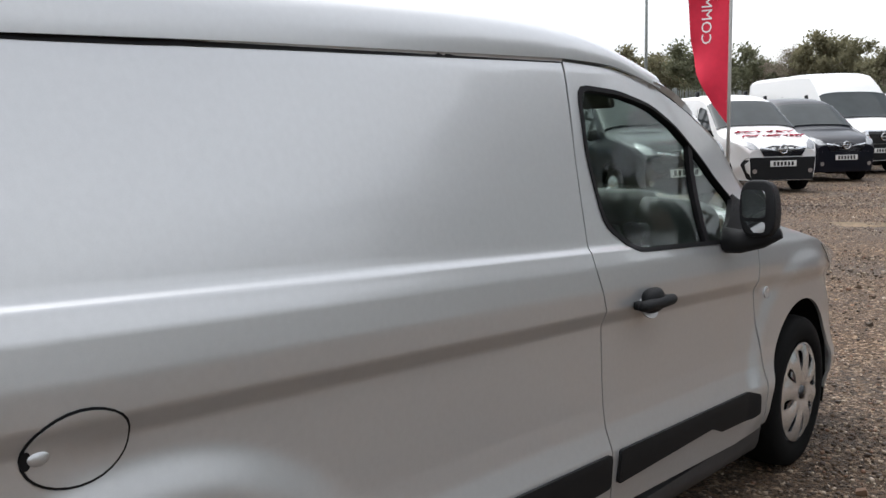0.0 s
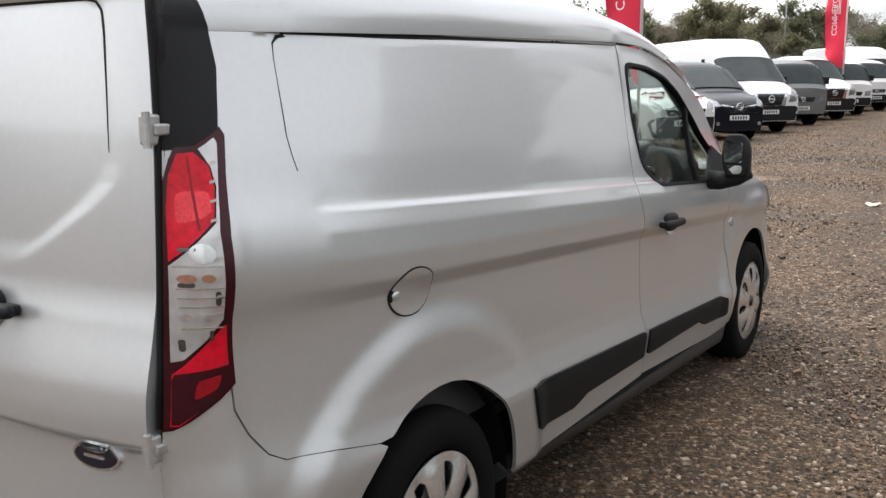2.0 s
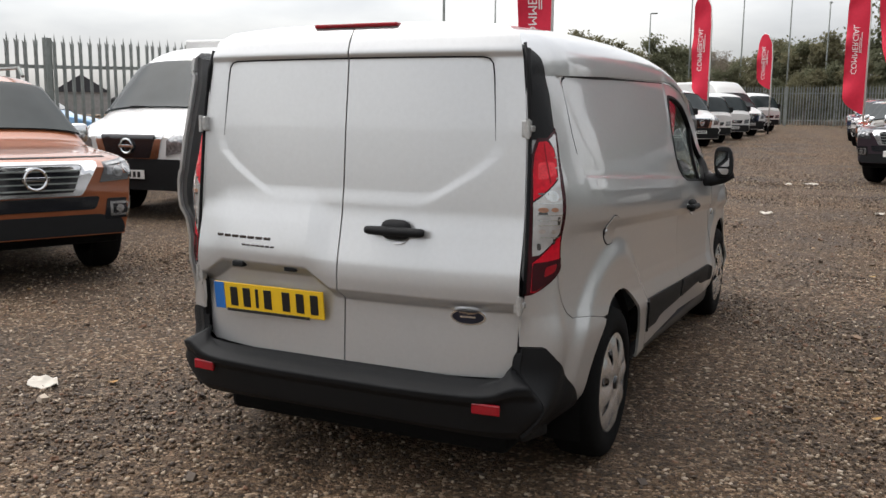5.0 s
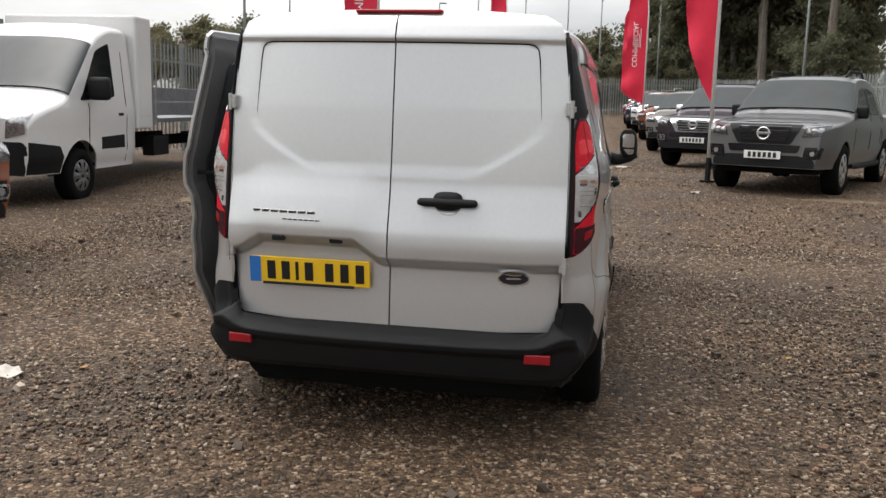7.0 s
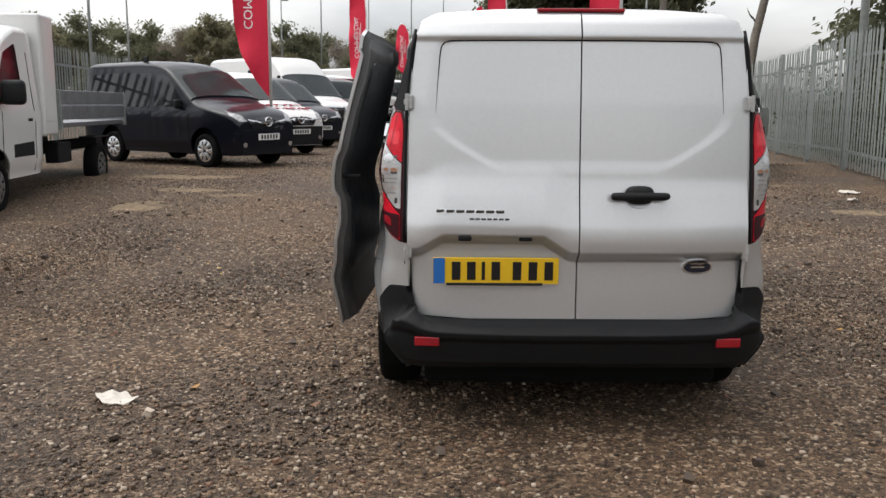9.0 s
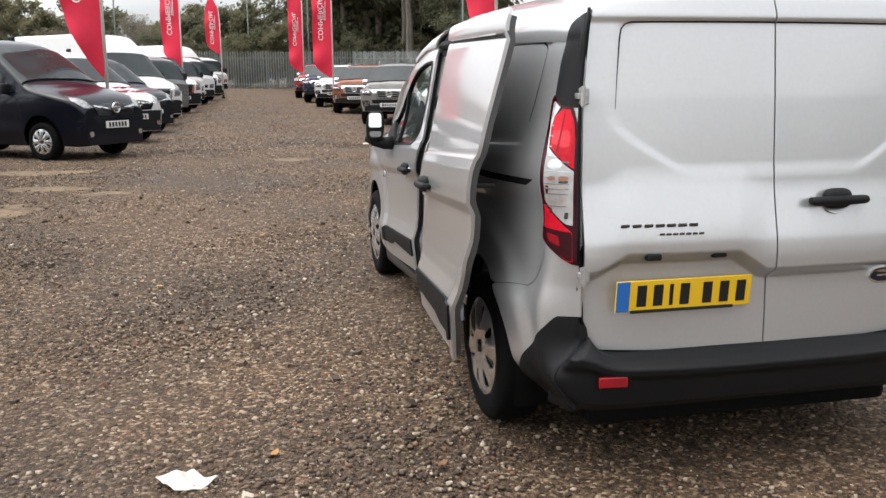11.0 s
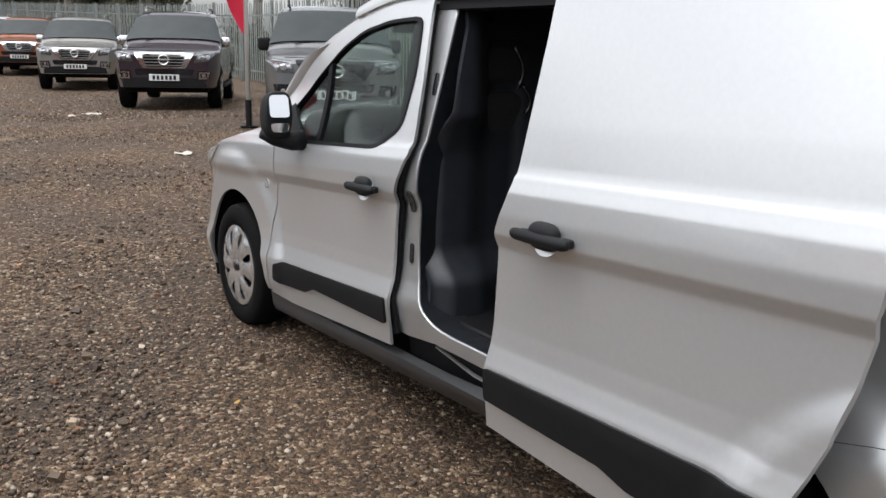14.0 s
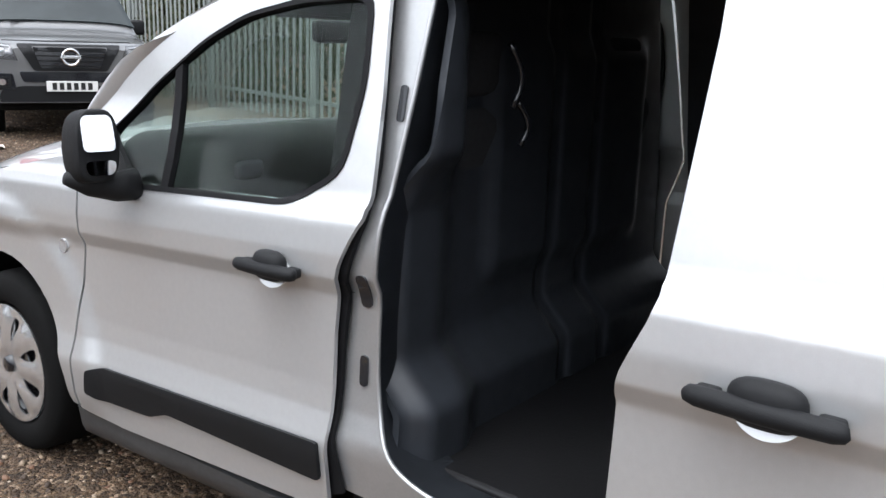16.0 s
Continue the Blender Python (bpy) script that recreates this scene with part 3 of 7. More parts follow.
for s in (1, -1):
    corner = [(rear_edge(0.898), 0.898), (-0.637, 0.898), (-0.634, 0.849), (-0.603, 0.788), (-0.558, 0.731), (-0.516, 0.7065), (-0.40, 0.6945), (-0.263, 0.6655)]
    corner += [(0.405 * math.cos(radians(a)), 0.325 + 0.405 * math.sin(radians(a))) for a in range(126, 181, 8)]
    corner += [(-0.43, 0.335), (-0.467, 0.388), (-0.674, 0.591), (-0.70, 0.634), (rear_edge(0.636), 0.636)]
    part("bumper_corner", panel(mirrored(s, corner), flank(s, -0.002), 0.02), SILVER, VAN)
    # fender
    arch_f = [(3.062 + 0.402 * math.cos(radians(a)), 0.325 + 0.402 * math.sin(radians(a))) for a in range(180, -1, -9)]
    fender = [(2.625, 0.30), (2.655, 0.30)] + arch_f + [(3.47, 0.24), (3.80, 0.24), (3.86, 0.50), (3.80, 0.66), (3.55, 0.86), (3.25, 0.965), (2.95, 1.035), (2.72, 1.085), (2.60, 1.10), (2.572, 1.02), (2.565, 0.86), (2.61, 0.55)]
    part("fender", panel(along(s, fender), pressed_flank(s), (0.035, 0.02)), SILVER, VAN)
    part("side_repeater", panel(mirrored(s, ring_poly(2.685, 0.81, 0.020, 0.022, 14)), flank(s, 0.006), 0.02, 0.006), CLEAR_LENS, VAN, "small clear side repeater")
    # front door
    if s > 0:
        rear = [(1.476, 0.350), (1.459, 0.50), (1.451, 0.60), (1.447, 0.90), (1.439, 0.952), (1.412, 1.032), (1.399, 1.072), (1.397, 1.12), (1.412, 1.35)]
    else:
        rear = [(1.505, 0.345), (1.503, 0.50), (1.502, 0.60), (1.500, 0.80), (1.491, 0.90), (1.474, 0.97), (1.444, 1.035), (1.412, 1.09), (1.404, 1.14), (1.414, 1.35)]
    door = rear + [(1.44, 1.640), (1.70, 1.630), (1.90, 1.598), (2.03, 1.555), (2.24, 1.475), (2.44, 1.383), (2.585, 1.25), (2.61, 1.18), (2.60, 1.104), (2.564, 1.02), (2.557, 0.86), (2.602, 0.55), (2.616, 0.29), (2.4, 0.285)]
    hole = rounded([(1.475, 1.578), (1.70, 1.566), (1.90, 1.528), (2.06, 1.462), (2.29, 1.325), (2.475, 1.185), (2.49, 1.09), (2.44, 1.05), (2.28, 1.045), (1.655, 1.085), (1.50, 1.175), (1.462, 1.386)], 0.05, 3)
    fd = part("front_door", panel(along(s, door), pressed_flank(s, -0.001), FINE, 0.012, holes=[along(s, hole)], extra=LINES), SILVER, VAN)
    hole_in = [(1.972 + (y - 1.972) * 0.972, 1.31 + (z - 1.31) * 0.945) for y, z in hole]
    part("window_seal", panel(mirrored(s, hole), flank(s, 0.003), 0.06, 0.03, holes=[mirrored(s, hole_in)]), SEAL, fd, "black rubber window surround")
    glass = part("window_glass", panel(mirrored(s, hole_in), flank(s, -0.012), 0.08, 0.004), GLASS, fd, "clear tinted side window")
    glass.visible_shadow = False
    part("quarter_bar", panel(mirrored(s, [(2.132, 1.06), (2.165, 1.06), (2.188, 1.372), (2.157, 1.392)]), flank(s, 0.0), 0.08, 0.02), SEAL, fd)
    part("inner_trim", panel(mirrored(s, [(1.48, 0.42), (2.56, 0.36), (2.54, 1.055), (2.28, 1.055), (1.655, 1.092), (1.52, 1.17), (1.47, 1.10)]), flank(s, -0.05), 0.12, 0.03), DASH, fd)
    # rubbing strip
    back = 1.488 if s > 0 else 1.520
    strip = rounded([(back, 0.532), (2.44, 0.478), (2.52, 0.452), (2.54, 0.372), (2.48, 0.362), (2.22, 0.383), (2.13, 0.418), (back, 0.428)], 0.012, 2)
    part("rubbing_strip", panel(mirrored(s, strip), flank(s, 0.010), 0.05, 0.014), BLACK_PLASTIC, fd, "textured black rubbing strip")
    part("sill", panel(mirrored(s, [(0.40, 0.215), (2.66, 0.185), (2.66, 0.28), (0.40, 0.327)]), flank(s, -0.010), 0.03, 0.05), SILL_SHADED, VAN, "silver body sill darkened as in shade")
rear_strip = rounded([(0.462, 0.592), (1.436, 0.535), (1.445, 0.430), (0.92, 0.437), (0.82, 0.412), (0.56, 0.424), (0.535, 0.436)], 0.012, 2)
part("rubbing_strip", panel(rear_strip, flank(1, 0.010), 0.05, 0.014), BLACK_PLASTIC, VAN, "textured black rubbing strip")

# dark gutter under the roof's edge
for s in (1, -1):
    y0 = 1.43 if s > 0 else 0.20
    ends = np.linspace(-0.37, y0, 12)
    strip = [(y, GUTTER_Z(y) - 0.003 - 0.008 * ramp01(-0.40, 0.10, y)) for y in ends] + [(y, GUTTER_Z(y) - 0.001) for y in reversed(ends)]
    part("roof_gutter", panel(mirrored(s, strip), flank(s, 0.0025), 0.08, 0.005), SEAL, VAN, "dark sealed roof gutter")

    # the flank crease's shadow, painted on as a thin black strip
    bend = [(-0.365, GUTTER_Z(-0.37) - 0.003), (-0.386, GUTTER_Z(-0.39) - 0.006), (-0.402, GUTTER_Z(-0.40) - 0.022), (-0.409, 1.545), (-0.414, 1.494), (-0.421, 1.43), (-0.426, 1.384), (-0.423, 1.345), (-0.417, 1.31)]
    shade_strip = bend + [(y + 0.0008 + 0.0016 * ramp01(1.36, 1.58, z) + 0.003 * ramp01(1.56, 1.60, z), z - 0.0012 - 0.006 * ramp01(1.57, 1.60, z)) for y, z in reversed(bend)]
    part("panel_seam", panel(mirrored(s, shade_strip), flank(s, 0.0015), 0.03, 0.003), SEAL, VAN)

# roof, windscreen, bonnet, nose


def roof_map(u, v):
    a = u * math.pi / 2
    g, xg = GUTTER_Z(v), lower_x(v, GUTTER_Z(v)) + over(v)
    c, s = max(0.0, math.cos(a)), math.sin(a)
    return (math.copysign(xg * abs(s) ** (2 / ROOF_N), s), v, g + (ROOF_Z(v) - g) * c ** (2 / ROOF_N))


roof = part("roof", panel([(-1, -0.674), (1, -0.674), (1, 1.98), (-1, 1.98), (-1, 1.475), (-0.90, 1.45), (-0.775, 1.395), (-0.755, 1.33), (-0.755, 0.235), (-0.80, 0.205), (-1, 0.195)], roof_map, (0.05, 0.06), 0.012), SILVER, VAN)
for x in (-0.36, 0.36):
    part("roof_rib", panel(rounded([(x - 0.03, -0.3), (x + 0.03, -0.3), (x + 0.03, 1.2), (x - 0.03, 1.2)], 0.03, 3), lambda u, v: (u, v, ROOF_Z(v) - 0.21 * (abs(u) / 0.72) ** 2.9 - 0.012), 0.08, 0.03), SILVER, roof)


def screen_map(u, v):
    x = (0.655 + 0.105 * v) * u
    bow = 1 - u * u
    return (x, 1.975 + 0.70 * v + (0.035 + 0.27 * v) * bow, 1.60 - 0.50 * v + (0.075 - 0.045 * v) * bow)


screen = part("windscreen", panel([(-1, 0), (-1, 1), (1, 1), (1, 0)], screen_map, (0.15, 0.1), 0.005), GLASS, VAN)
screen.visible_shadow = False
for s in (1, -1):
    pillar = lambda u, v, s=s: tuple((Vector((s * side_x(1.93 + 0.73 * v, GUTTER_Z(1.93 + 0.73 * v)), 1.93 + 0.73 * v, GUTTER_Z(1.93 + 0.73 * v))) * (1 - u)
                                      + Vector(screen_map(s * 0.97, min(1.0, v))) * u) + Vector((s * 0.012, 0, 0.015)) * 4 * u * (1 - u))
    pts = [(0, 0), (1, 0), (1, 1), (0, 1)] if s < 0 else [(0, 0), (0, 1), (1, 1), (1, 0)]
    part("windscreen_pillar", panel(pts, pillar, (0.25, 0.1), 0.02), SILVER, VAN)


def bonnet_map(u, v):
    half = 0.80 - 0.14 * v * v
    return (half * u, 2.66 + 1.10 * v + 0.24 * (1 - u * u) * (1 - 0.4 * v), 1.085 - 0.10 * v - 0.115 * v ** 3 + 0.055 * (1 - u * u) - 0.03 * abs(u) ** 4)


part("bonnet", panel([(-1, 0), (1, 0), (1, 1), (-1, 1)], bonnet_map, 0.1, 0.02), SILVER, VAN)


def nose_map(u, v):
    x = -u
    lean = float(np.interp(v, [0.2, 0.3, 0.5, 0.7, 0.9, 1.0], [0.05, 0.0, 0.0, 0.015, 0.09, 0.16]))
    return (x, 3.955 - lean - 0.20 * (abs(x) / 0.78) ** 3, v)


part("front_bumper", panel(rounded([(-0.675, 0.22), (0.675, 0.22), (0.675, 0.62), (0.56, 0.66), (-0.56, 0.66), (-0.675, 0.62)], 0.04), nose_map, 0.08, 0.03), SILVER, VAN)
grille = part("grille", panel(rounded([(-0.52, 0.42), (0.52, 0.42), (0.60, 0.60), (0.55, 0.64), (-0.55, 0.64), (-0.60, 0.60)], 0.03), lambda u, v: (nose_map(u, v)[0], nose_map(u, v)[1] + 0.008, v), 0.1, 0.02), GLOSS_BLACK, VAN)
part("upper_grille", panel(rounded([(-0.42, 0.72), (0.42, 0.72), (0.46, 0.82), (-0.46, 0.82)], 0.02), lambda u, v: (nose_map(u, v)[0], nose_map(u, v)[1] + 0.008, v), 0.1, 0.02), GLOSS_BLACK, VAN)
part("nose_panel", panel([(-0.665, 0.62), (0.665, 0.62), (0.64, 0.90), (-0.64, 0.90)], lambda u, v: (nose_map(u, v)[0], nose_map(u, v)[1] - 0.004, v), 0.1, 0.02), SILVER, VAN)
for s in (1, -1):
    part("headlamp", panel(mirrored(s, rounded([(3.30, 0.94), (3.50, 0.885), (3.74, 0.75), (3.80, 0.68), (3.62, 0.76), (3.44, 0.84)], 0.015, 2)), flank(s, 0.006), 0.05, 0.02), CLEAR_LENS, VAN, "clear swept-back headlamp")

# rear doors
EDGE = [(0.660, 0.508), (0.694, 0.528), (0.703, 0.60), (0.710, 0.80), (0.709, 1.0), (0.705, 1.2), (0.700, 1.40), (0.686, 1.55), (0.670, 1.68), (0.652, 1.735), (0.59, 1.767), (0.35, 1.785), (0.003, 1.792)]
rear_doors = {}
for s in (1, -1):
    outline = [(s * 0.003, 0.488), (s * 0.35, 0.496)] + [(s * x, z) for x, z in EDGE]
    rear_doors[s] = part("rear_door", panel(outline, tail(), (0.0125, 0.008), 0.03, extra=[1.637 + 0.004 * k for k in range(9)] + [0.758 + 0.007 * k for k in range(7)]), SILVER, VAN)
    # shadow of the door pressing's step, drawn as a thin black strip
    bend = [(0.004, 1.657), (0.20, 1.657), (0.40, 1.656), (0.535, 1.655), (0.560, 1.648), (0.574, 1.630), (0.580, 1.59), (0.588, 1.47), (0.594, 1.36)]
    inset = [(x - 0.0045 * ramp01(1.34, 1.62, z) * ramp01(0.50, 0.57, x) - 0.0008, z - 0.0055 * ramp01(0.585, 0.54, x)) for x, z in bend]
    part("panel_seam", panel([(s * x, z) for x, z in bend + inset[::-1]], tail(0.0012), 0.05, 0.003), SEAL, rear_doors[s])
    inner = [(s * 0.05, 0.56), (s * 0.62, 0.58), (s * 0.62, 1.66), (s * 0.05, 1.70)]
    part("door_liner", panel(inner, tail(-0.06), 0.15, 0.01), CARGO, rear_doors[s])
    for z, y in ((1.405, -0.690), (0.788, -0.734)):
        b = box_bm(0.030, 0.030, 0.058, (0.704, y - 0.020, z), 0.005)
        box_bm(0.020, 0.040, 0.022, (0.716, y - 0.004, z), 0.004, bm=b)
        tube_bm([(0.712, y - 0.034, z - 0.034), (0.712, y - 0.034, z + 0.034)], 0.008, 8, b)
        if s < 0:
            b.transform(Matrix.Scale(-1, 4, (1, 0, 0)))
        part("hinge", b, ZINC, rear_doors[s], "bare zinc door hinge")
    # tail lamp and black corner pillar
    lamp = [(-0.683, 1.372), (-0.655, 1.373), (-0.598, 1.408), (-0.590, 1.392), (-0.607, 1.32), (-0.629, 1.20), (-0.637, 1.04), (-0.632, 0.908), (-0.690, 0.864), (-0.733, 0.826), (rear_edge(0.822), 0.822),
            (rear_edge(1.0), 1.0), (rear_edge(1.15), 1.15), (rear_edge(1.29), 1.29), (-0.692, 1.350)]
    tl = part("tail_lamp", panel(mirrored(s, lamp), flank(s, 0.008), 0.02, 0.02), DEEP_RED_LENS, VAN, "tall red and clear tail lamp")
    part("upper_lens", panel(mirrored(s, [(-0.683, 1.360), (-0.660, 1.362), (-0.640, 1.336), (-0.638, 1.295), (-0.652, 1.235), (-0.672, 1.210), (-0.713, 1.157), (-0.7055, 1.26), (-0.697, 1.32)]), flank(s, 0.012), 0.012, 0.006), RED_LENS, tl, "bright red upper lens")
    part("clear_lens", panel(mirrored(s, [(-0.651, 1.368), (-0.619, 1.388), (-0.615, 1.378), (-0.648, 1.21), (-0.656, 1.043), (-0.680, 1.005), (-0.712, 0.966), (-0.7265, 0.962), (-0.7135, 1.149), (-0.673, 1.203), (-0.650, 1.229), (-0.6345, 1.295), (-0.637, 1.334)]), flank(s, 0.0115), 0.012, 0.006), CLEAR_LENS, tl, "clear ribbed middle lens")
    part("lower_lens", panel(mirrored(s, [(-0.7275, 0.938), (-0.713, 0.955), (-0.681, 0.996), (-0.656, 1.026), (-0.650, 1.030), (-0.647, 0.918), (-0.690, 0.878), (-0.729, 0.835), (-0.738, 0.835)]), flank(s, 0.012), 0.012, 0.006), RED_LENS, tl, "red lower lens")
    part("dark_lens", panel(mirrored(s, [(-0.7285, 0.930), (-0.641, 0.945), (-0.639, 0.918), (-0.690, 0.877), (-0.729, 0.839), (-0.737, 0.839)]), flank(s, 0.0128), 0.012, 0.004), DEEP_RED_LENS, tl, "dark red lowest lens")
    part("lens_band", panel(mirrored(s, [(-0.7265, 0.938), (-0.640, 0.952), (-0.640, 0.945), (-0.7275, 0.929)]), flank(s, 0.0135), 0.02, 0.003), DEEP_RED_LENS, tl)
    # two small highlights painted on the upper lens in brighter red
    for z, y, r in ((1.270, -0.684, 0.008), (1.268, -0.660, 0.007)):
        part("lamp_bowl", panel(mirrored(s, ring_poly(y, z, r, r * 1.3, 14)), flank(s, 0.0132), 0.01, 0.003), RED_HIGHLIGHT if z > 1 else RED_LENS, tl)
    part("lens_step", panel(mirrored(s, [(-0.677, 1.215), (-0.6735, 1.215), (-0.6685, 1.355), (-0.672, 1.355)]), flank(s, 0.0130), 0.03, 0.003), DARK_RED_LENS, tl)
    # gloss on the upper lens, painted as a brighter patch
    part("bright_reflector", panel(mirrored(s, rounded([(-0.700, 1.225), (-0.652, 1.245), (-0.648, 1.290), (-0.694, 1.290)], 0.015, 3)), flank(s, 0.0126), 0.012, 0.003), RED_HIGHLIGHT, tl, "brighter patch painted on the red lens")
    for y, z, w, h in ((-0.700, 1.112, 0.018, 0.010), (-0.694, 1.180, 0.020, 0.007), (-0.664, 1.085, 0.008, 0.028), (-0.712, 0.995, 0.008, 0.024), (-0.674, 1.012, 0.006, 0.020)):
        part("lens_facet", panel(mirrored(s, rounded([(y - w / 2, z - h / 2), (y + w / 2, z - h / 2), (y + w / 2, z + h / 2), (y - w / 2, z + h / 2)], 0.005, 2)), flank(s, 0.0128), 0.02, 0.003), DARK_CHROME, tl)
    part("lens_facet", panel(mirrored(s, rounded([(-0.708, 0.886), (-0.672, 0.906), (-0.662, 0.934), (-0.700, 0.924)], 0.008, 2)), flank(s, 0.0140), 0.02, 0.003), DARK_RED_LENS, tl)
    for k in range(9):
        z = 1.05 + 0.036 * k
        y = float(np.interp(z, [1.04, 1.21, 1.385], [-0.656, -0.649, -0.617]))
        part("lens_rib", panel(mirrored(s, [(y - 0.013, z), (y - 0.002, z + 0.003), (y - 0.002, z + 0.008), (y - 0.013, z + 0.005)]), flank(s, 0.0135), 0.02, 0.003), LENS_BOWL, tl)
    for y, z, r, tall, mat in ((-0.699, 1.124, 0.010, 0.9, AMBER_BULB), (-0.675, 1.124, 0.009, 0.9, AMBER_BULB), (-0.704, 1.049, 0.007, 1.1, LENS_BOWL), (-0.677, 1.047, 0.007, 1.1, LENS_BOWL), (-0.677, 1.172, 0.016, 1.2, CHROME)):
        part("bulb_bowl", panel(mirrored(s, ring_poly(y, z, r, r * tall, 14)), flank(s, 0.0135), 0.02, 0.004), mat, tl)
    for z in (1.146, 1.103, 1.085, 1.068, 1.026):
        part("reflector_edge", panel(mirrored(s, [(-0.711, z), (-0.655, z), (-0.655, z + 0.003), (-0.711, z + 0.003)]), flank(s, 0.0132), 0.02, 0.003), CHROME, tl)
    pillar = [(-0.600, 1.402), (-0.568, 1.52), (-0.566, 1.60), (-0.580, 1.65), (-0.62, 1.70), (rear_edge(1.715), 1.715), (rear_edge(1.62), 1.62), (rear_edge(1.50), 1.50), (rear_edge(1.366), 1.366), (-0.656, 1.368)]
    part("corner_trim", panel(mirrored(s, pillar), flank(s, 0.005), 0.02, 0.012), BLACK_PLASTIC, VAN, "smooth black corner trim above lamp")
    shut = [(DOOR_EDGE(z) + 0.006, rear_edge(z) + 0.022, z) for z in (0.56, 0.8, 1.0, 1.2, 1.4, 1.55, 1.68)]
    part("lamp_gasket", tube_bm([(s * (DOOR_EDGE(z) + 0.014), rear_edge(z) - 0.001, z) for z in (0.83, 0.95, 1.1, 1.25, 1.37, 1.5, 1.62, 1.70)], 0.0065, 8), SEAL, VAN, smooth=True)
    part("rear_door_seal", tube_bm([(s * x, y, z) for x, y, z in shut], 0.016, 8), SEAL, VAN, smooth=True)
part("brake_lamp", box_bm(0.36, 0.05, 0.015, (0, rear_y(0, 1.765) + 0.022, 1.779), 0.006, 3), DARK_RED_LENS, VAN, "long red high-level brake lamp")


def grip(parent, label="black plastic pull handle", long=1.0):
    """A pull handle on a plate; u along, n outwards, z up, in its own axes x, -y, z."""
    b = tube_bm([(-0.119, -0.030, 0.002), (-0.114, -0.032, 0.001), (-0.10, -0.034, 0), (-0.04, -0.036, 0), (0.04, -0.036, 0), (0.10, -0.034, 0), (0.114, -0.032, 0.001), (0.119, -0.030, 0.002)], [0.008, 0.014, 0.0165, 0.0175, 0.0175, 0.0165, 0.014, 0.008], 14)
    hump = bmesh.new()
    bmesh.ops.create_uvsphere(hump, u_segments=20, v_segments=12, radius=1)
    for w in hump.verts:
        w.co = Vector((math.copysign(abs(w.co.x) ** 0.7, w.co.x) * 0.060, w.co.y * 0.026 - 0.016, math.copysign(abs(w.co.z) ** 0.7, w.co.z) * 0.038 + 0.006))
    for f in hump.faces[:]:
        b.faces.new([b.verts.new(w.co) for w in f.verts])
    hump.free()
    box_bm(0.04, 0.03, 0.026, (-0.09, -0.015, 0), 0.008, bm=b)
    box_bm(0.04, 0.03, 0.026, (0.09, -0.015, 0), 0.008, bm=b)
    bmesh.ops.remove_doubles(b, verts=b.verts[:], dist=0.0003)
    for w in b.verts:
        w.co.x *= long
    h = part("door_handle", b, BLACK_PLASTIC, parent, label, smooth=True)
    cup = panel(ring_poly(0, 0, 0.054, 0.040, 28), lambda u, v: (u, -0.003 - 0.016 * max(0.0, -v) / 0.04, v - 0.008), 0.02, 0.004)
    part("handle_cup", cup, SILVER, h, "silver finger recess")
    return h


grip(rear_doors[1]).matrix_basis = pose(0.242, rear_y(0.242, 1.03), 1.027, -3, 0, 2)
for ob in VAN.children[:]:
    if ob.name.startswith("front_door"):
        s = 1 if ob.data.vertices[0].co.x > 0 else -1
        grip(ob, long=0.88).matrix_basis = pose(s * side_x(1.68, 0.935), 1.68, 0.935, 0, 0 if s > 0 else 0, 90 * s) @ pose(0, 0, 0, 0, 1.5 * s, 0)

# plate, badges
plate = part("number_plate", box_bm(0.524, 0.008, 0.114, (-0.340, -0.792, 0.713), 0.003, turn=(6, 0, 0)), PLATE_YELLOW, rear_doors[-1], "yellow number plate with blue band")
part("country_band", box_bm(0.048, 0.003, 0.110, (-0.576, -0.7975, 0.713), turn=(6, 0, 0)), PLATE_BLUE, plate)
for k, x in enumerate((-0.505, -0.442, -0.392, -0.340, -0.252, -0.186, -0.120)):
    w = 0.036 if k != 2 else 0.014
    part("plate_bar", box_bm(w, 0.003, 0.079, (x, -0.7975, 0.713), 0.001, 1, (6, 0, 0)), INK, plate)
part("plate_strip", box_bm(0.40, 0.004, 0.012, (-0.345, -0.7905, 0.6555), 0.001, 1), INK, rear_doors[-1])
for x in (-0.47, -0.22):
    part("plate_light", box_bm(0.055, 0.03, 0.024, (x, -0.802, 0.852), 0.006), BLACK_PLASTIC, rear_doors[-1])
for x0, z, w, h, n in ((-0.588, 0.962, 0.034, 0.013, 7), (-0.452, 0.932, 0.020, 0.009, 7)):
    for k in range(n):
        x = x0 + w / 2 + k * w * 1.2
        part("badge_bar", box_bm(w, 0.005, h, (x, rear_y(x, z) - 0.001, z), 0.002, 1), DARK_CHROME, rear_doors[-1], "small chrome badge")
oval = part("oval_badge", panel(ring_poly(0.510, 0.725, 0.067, 0.030, 32), tail(0.007), 0.03, 0.01), CHROME, rear_doors[1], "dark oval badge with chrome rim")
part("badge_field", panel(ring_poly(0.510, 0.725, 0.059, 0.024, 32), tail(0.009), 0.03, 0.004), OVAL_BLUE, oval)
part("badge_mark", panel(rounded([(0.480, 0.722), (0.540, 0.722), (0.540, 0.729), (0.480, 0.729)], 0.006, 2), tail(0.0105), 0.03, 0.002), CHROME, oval)

# rear bumper


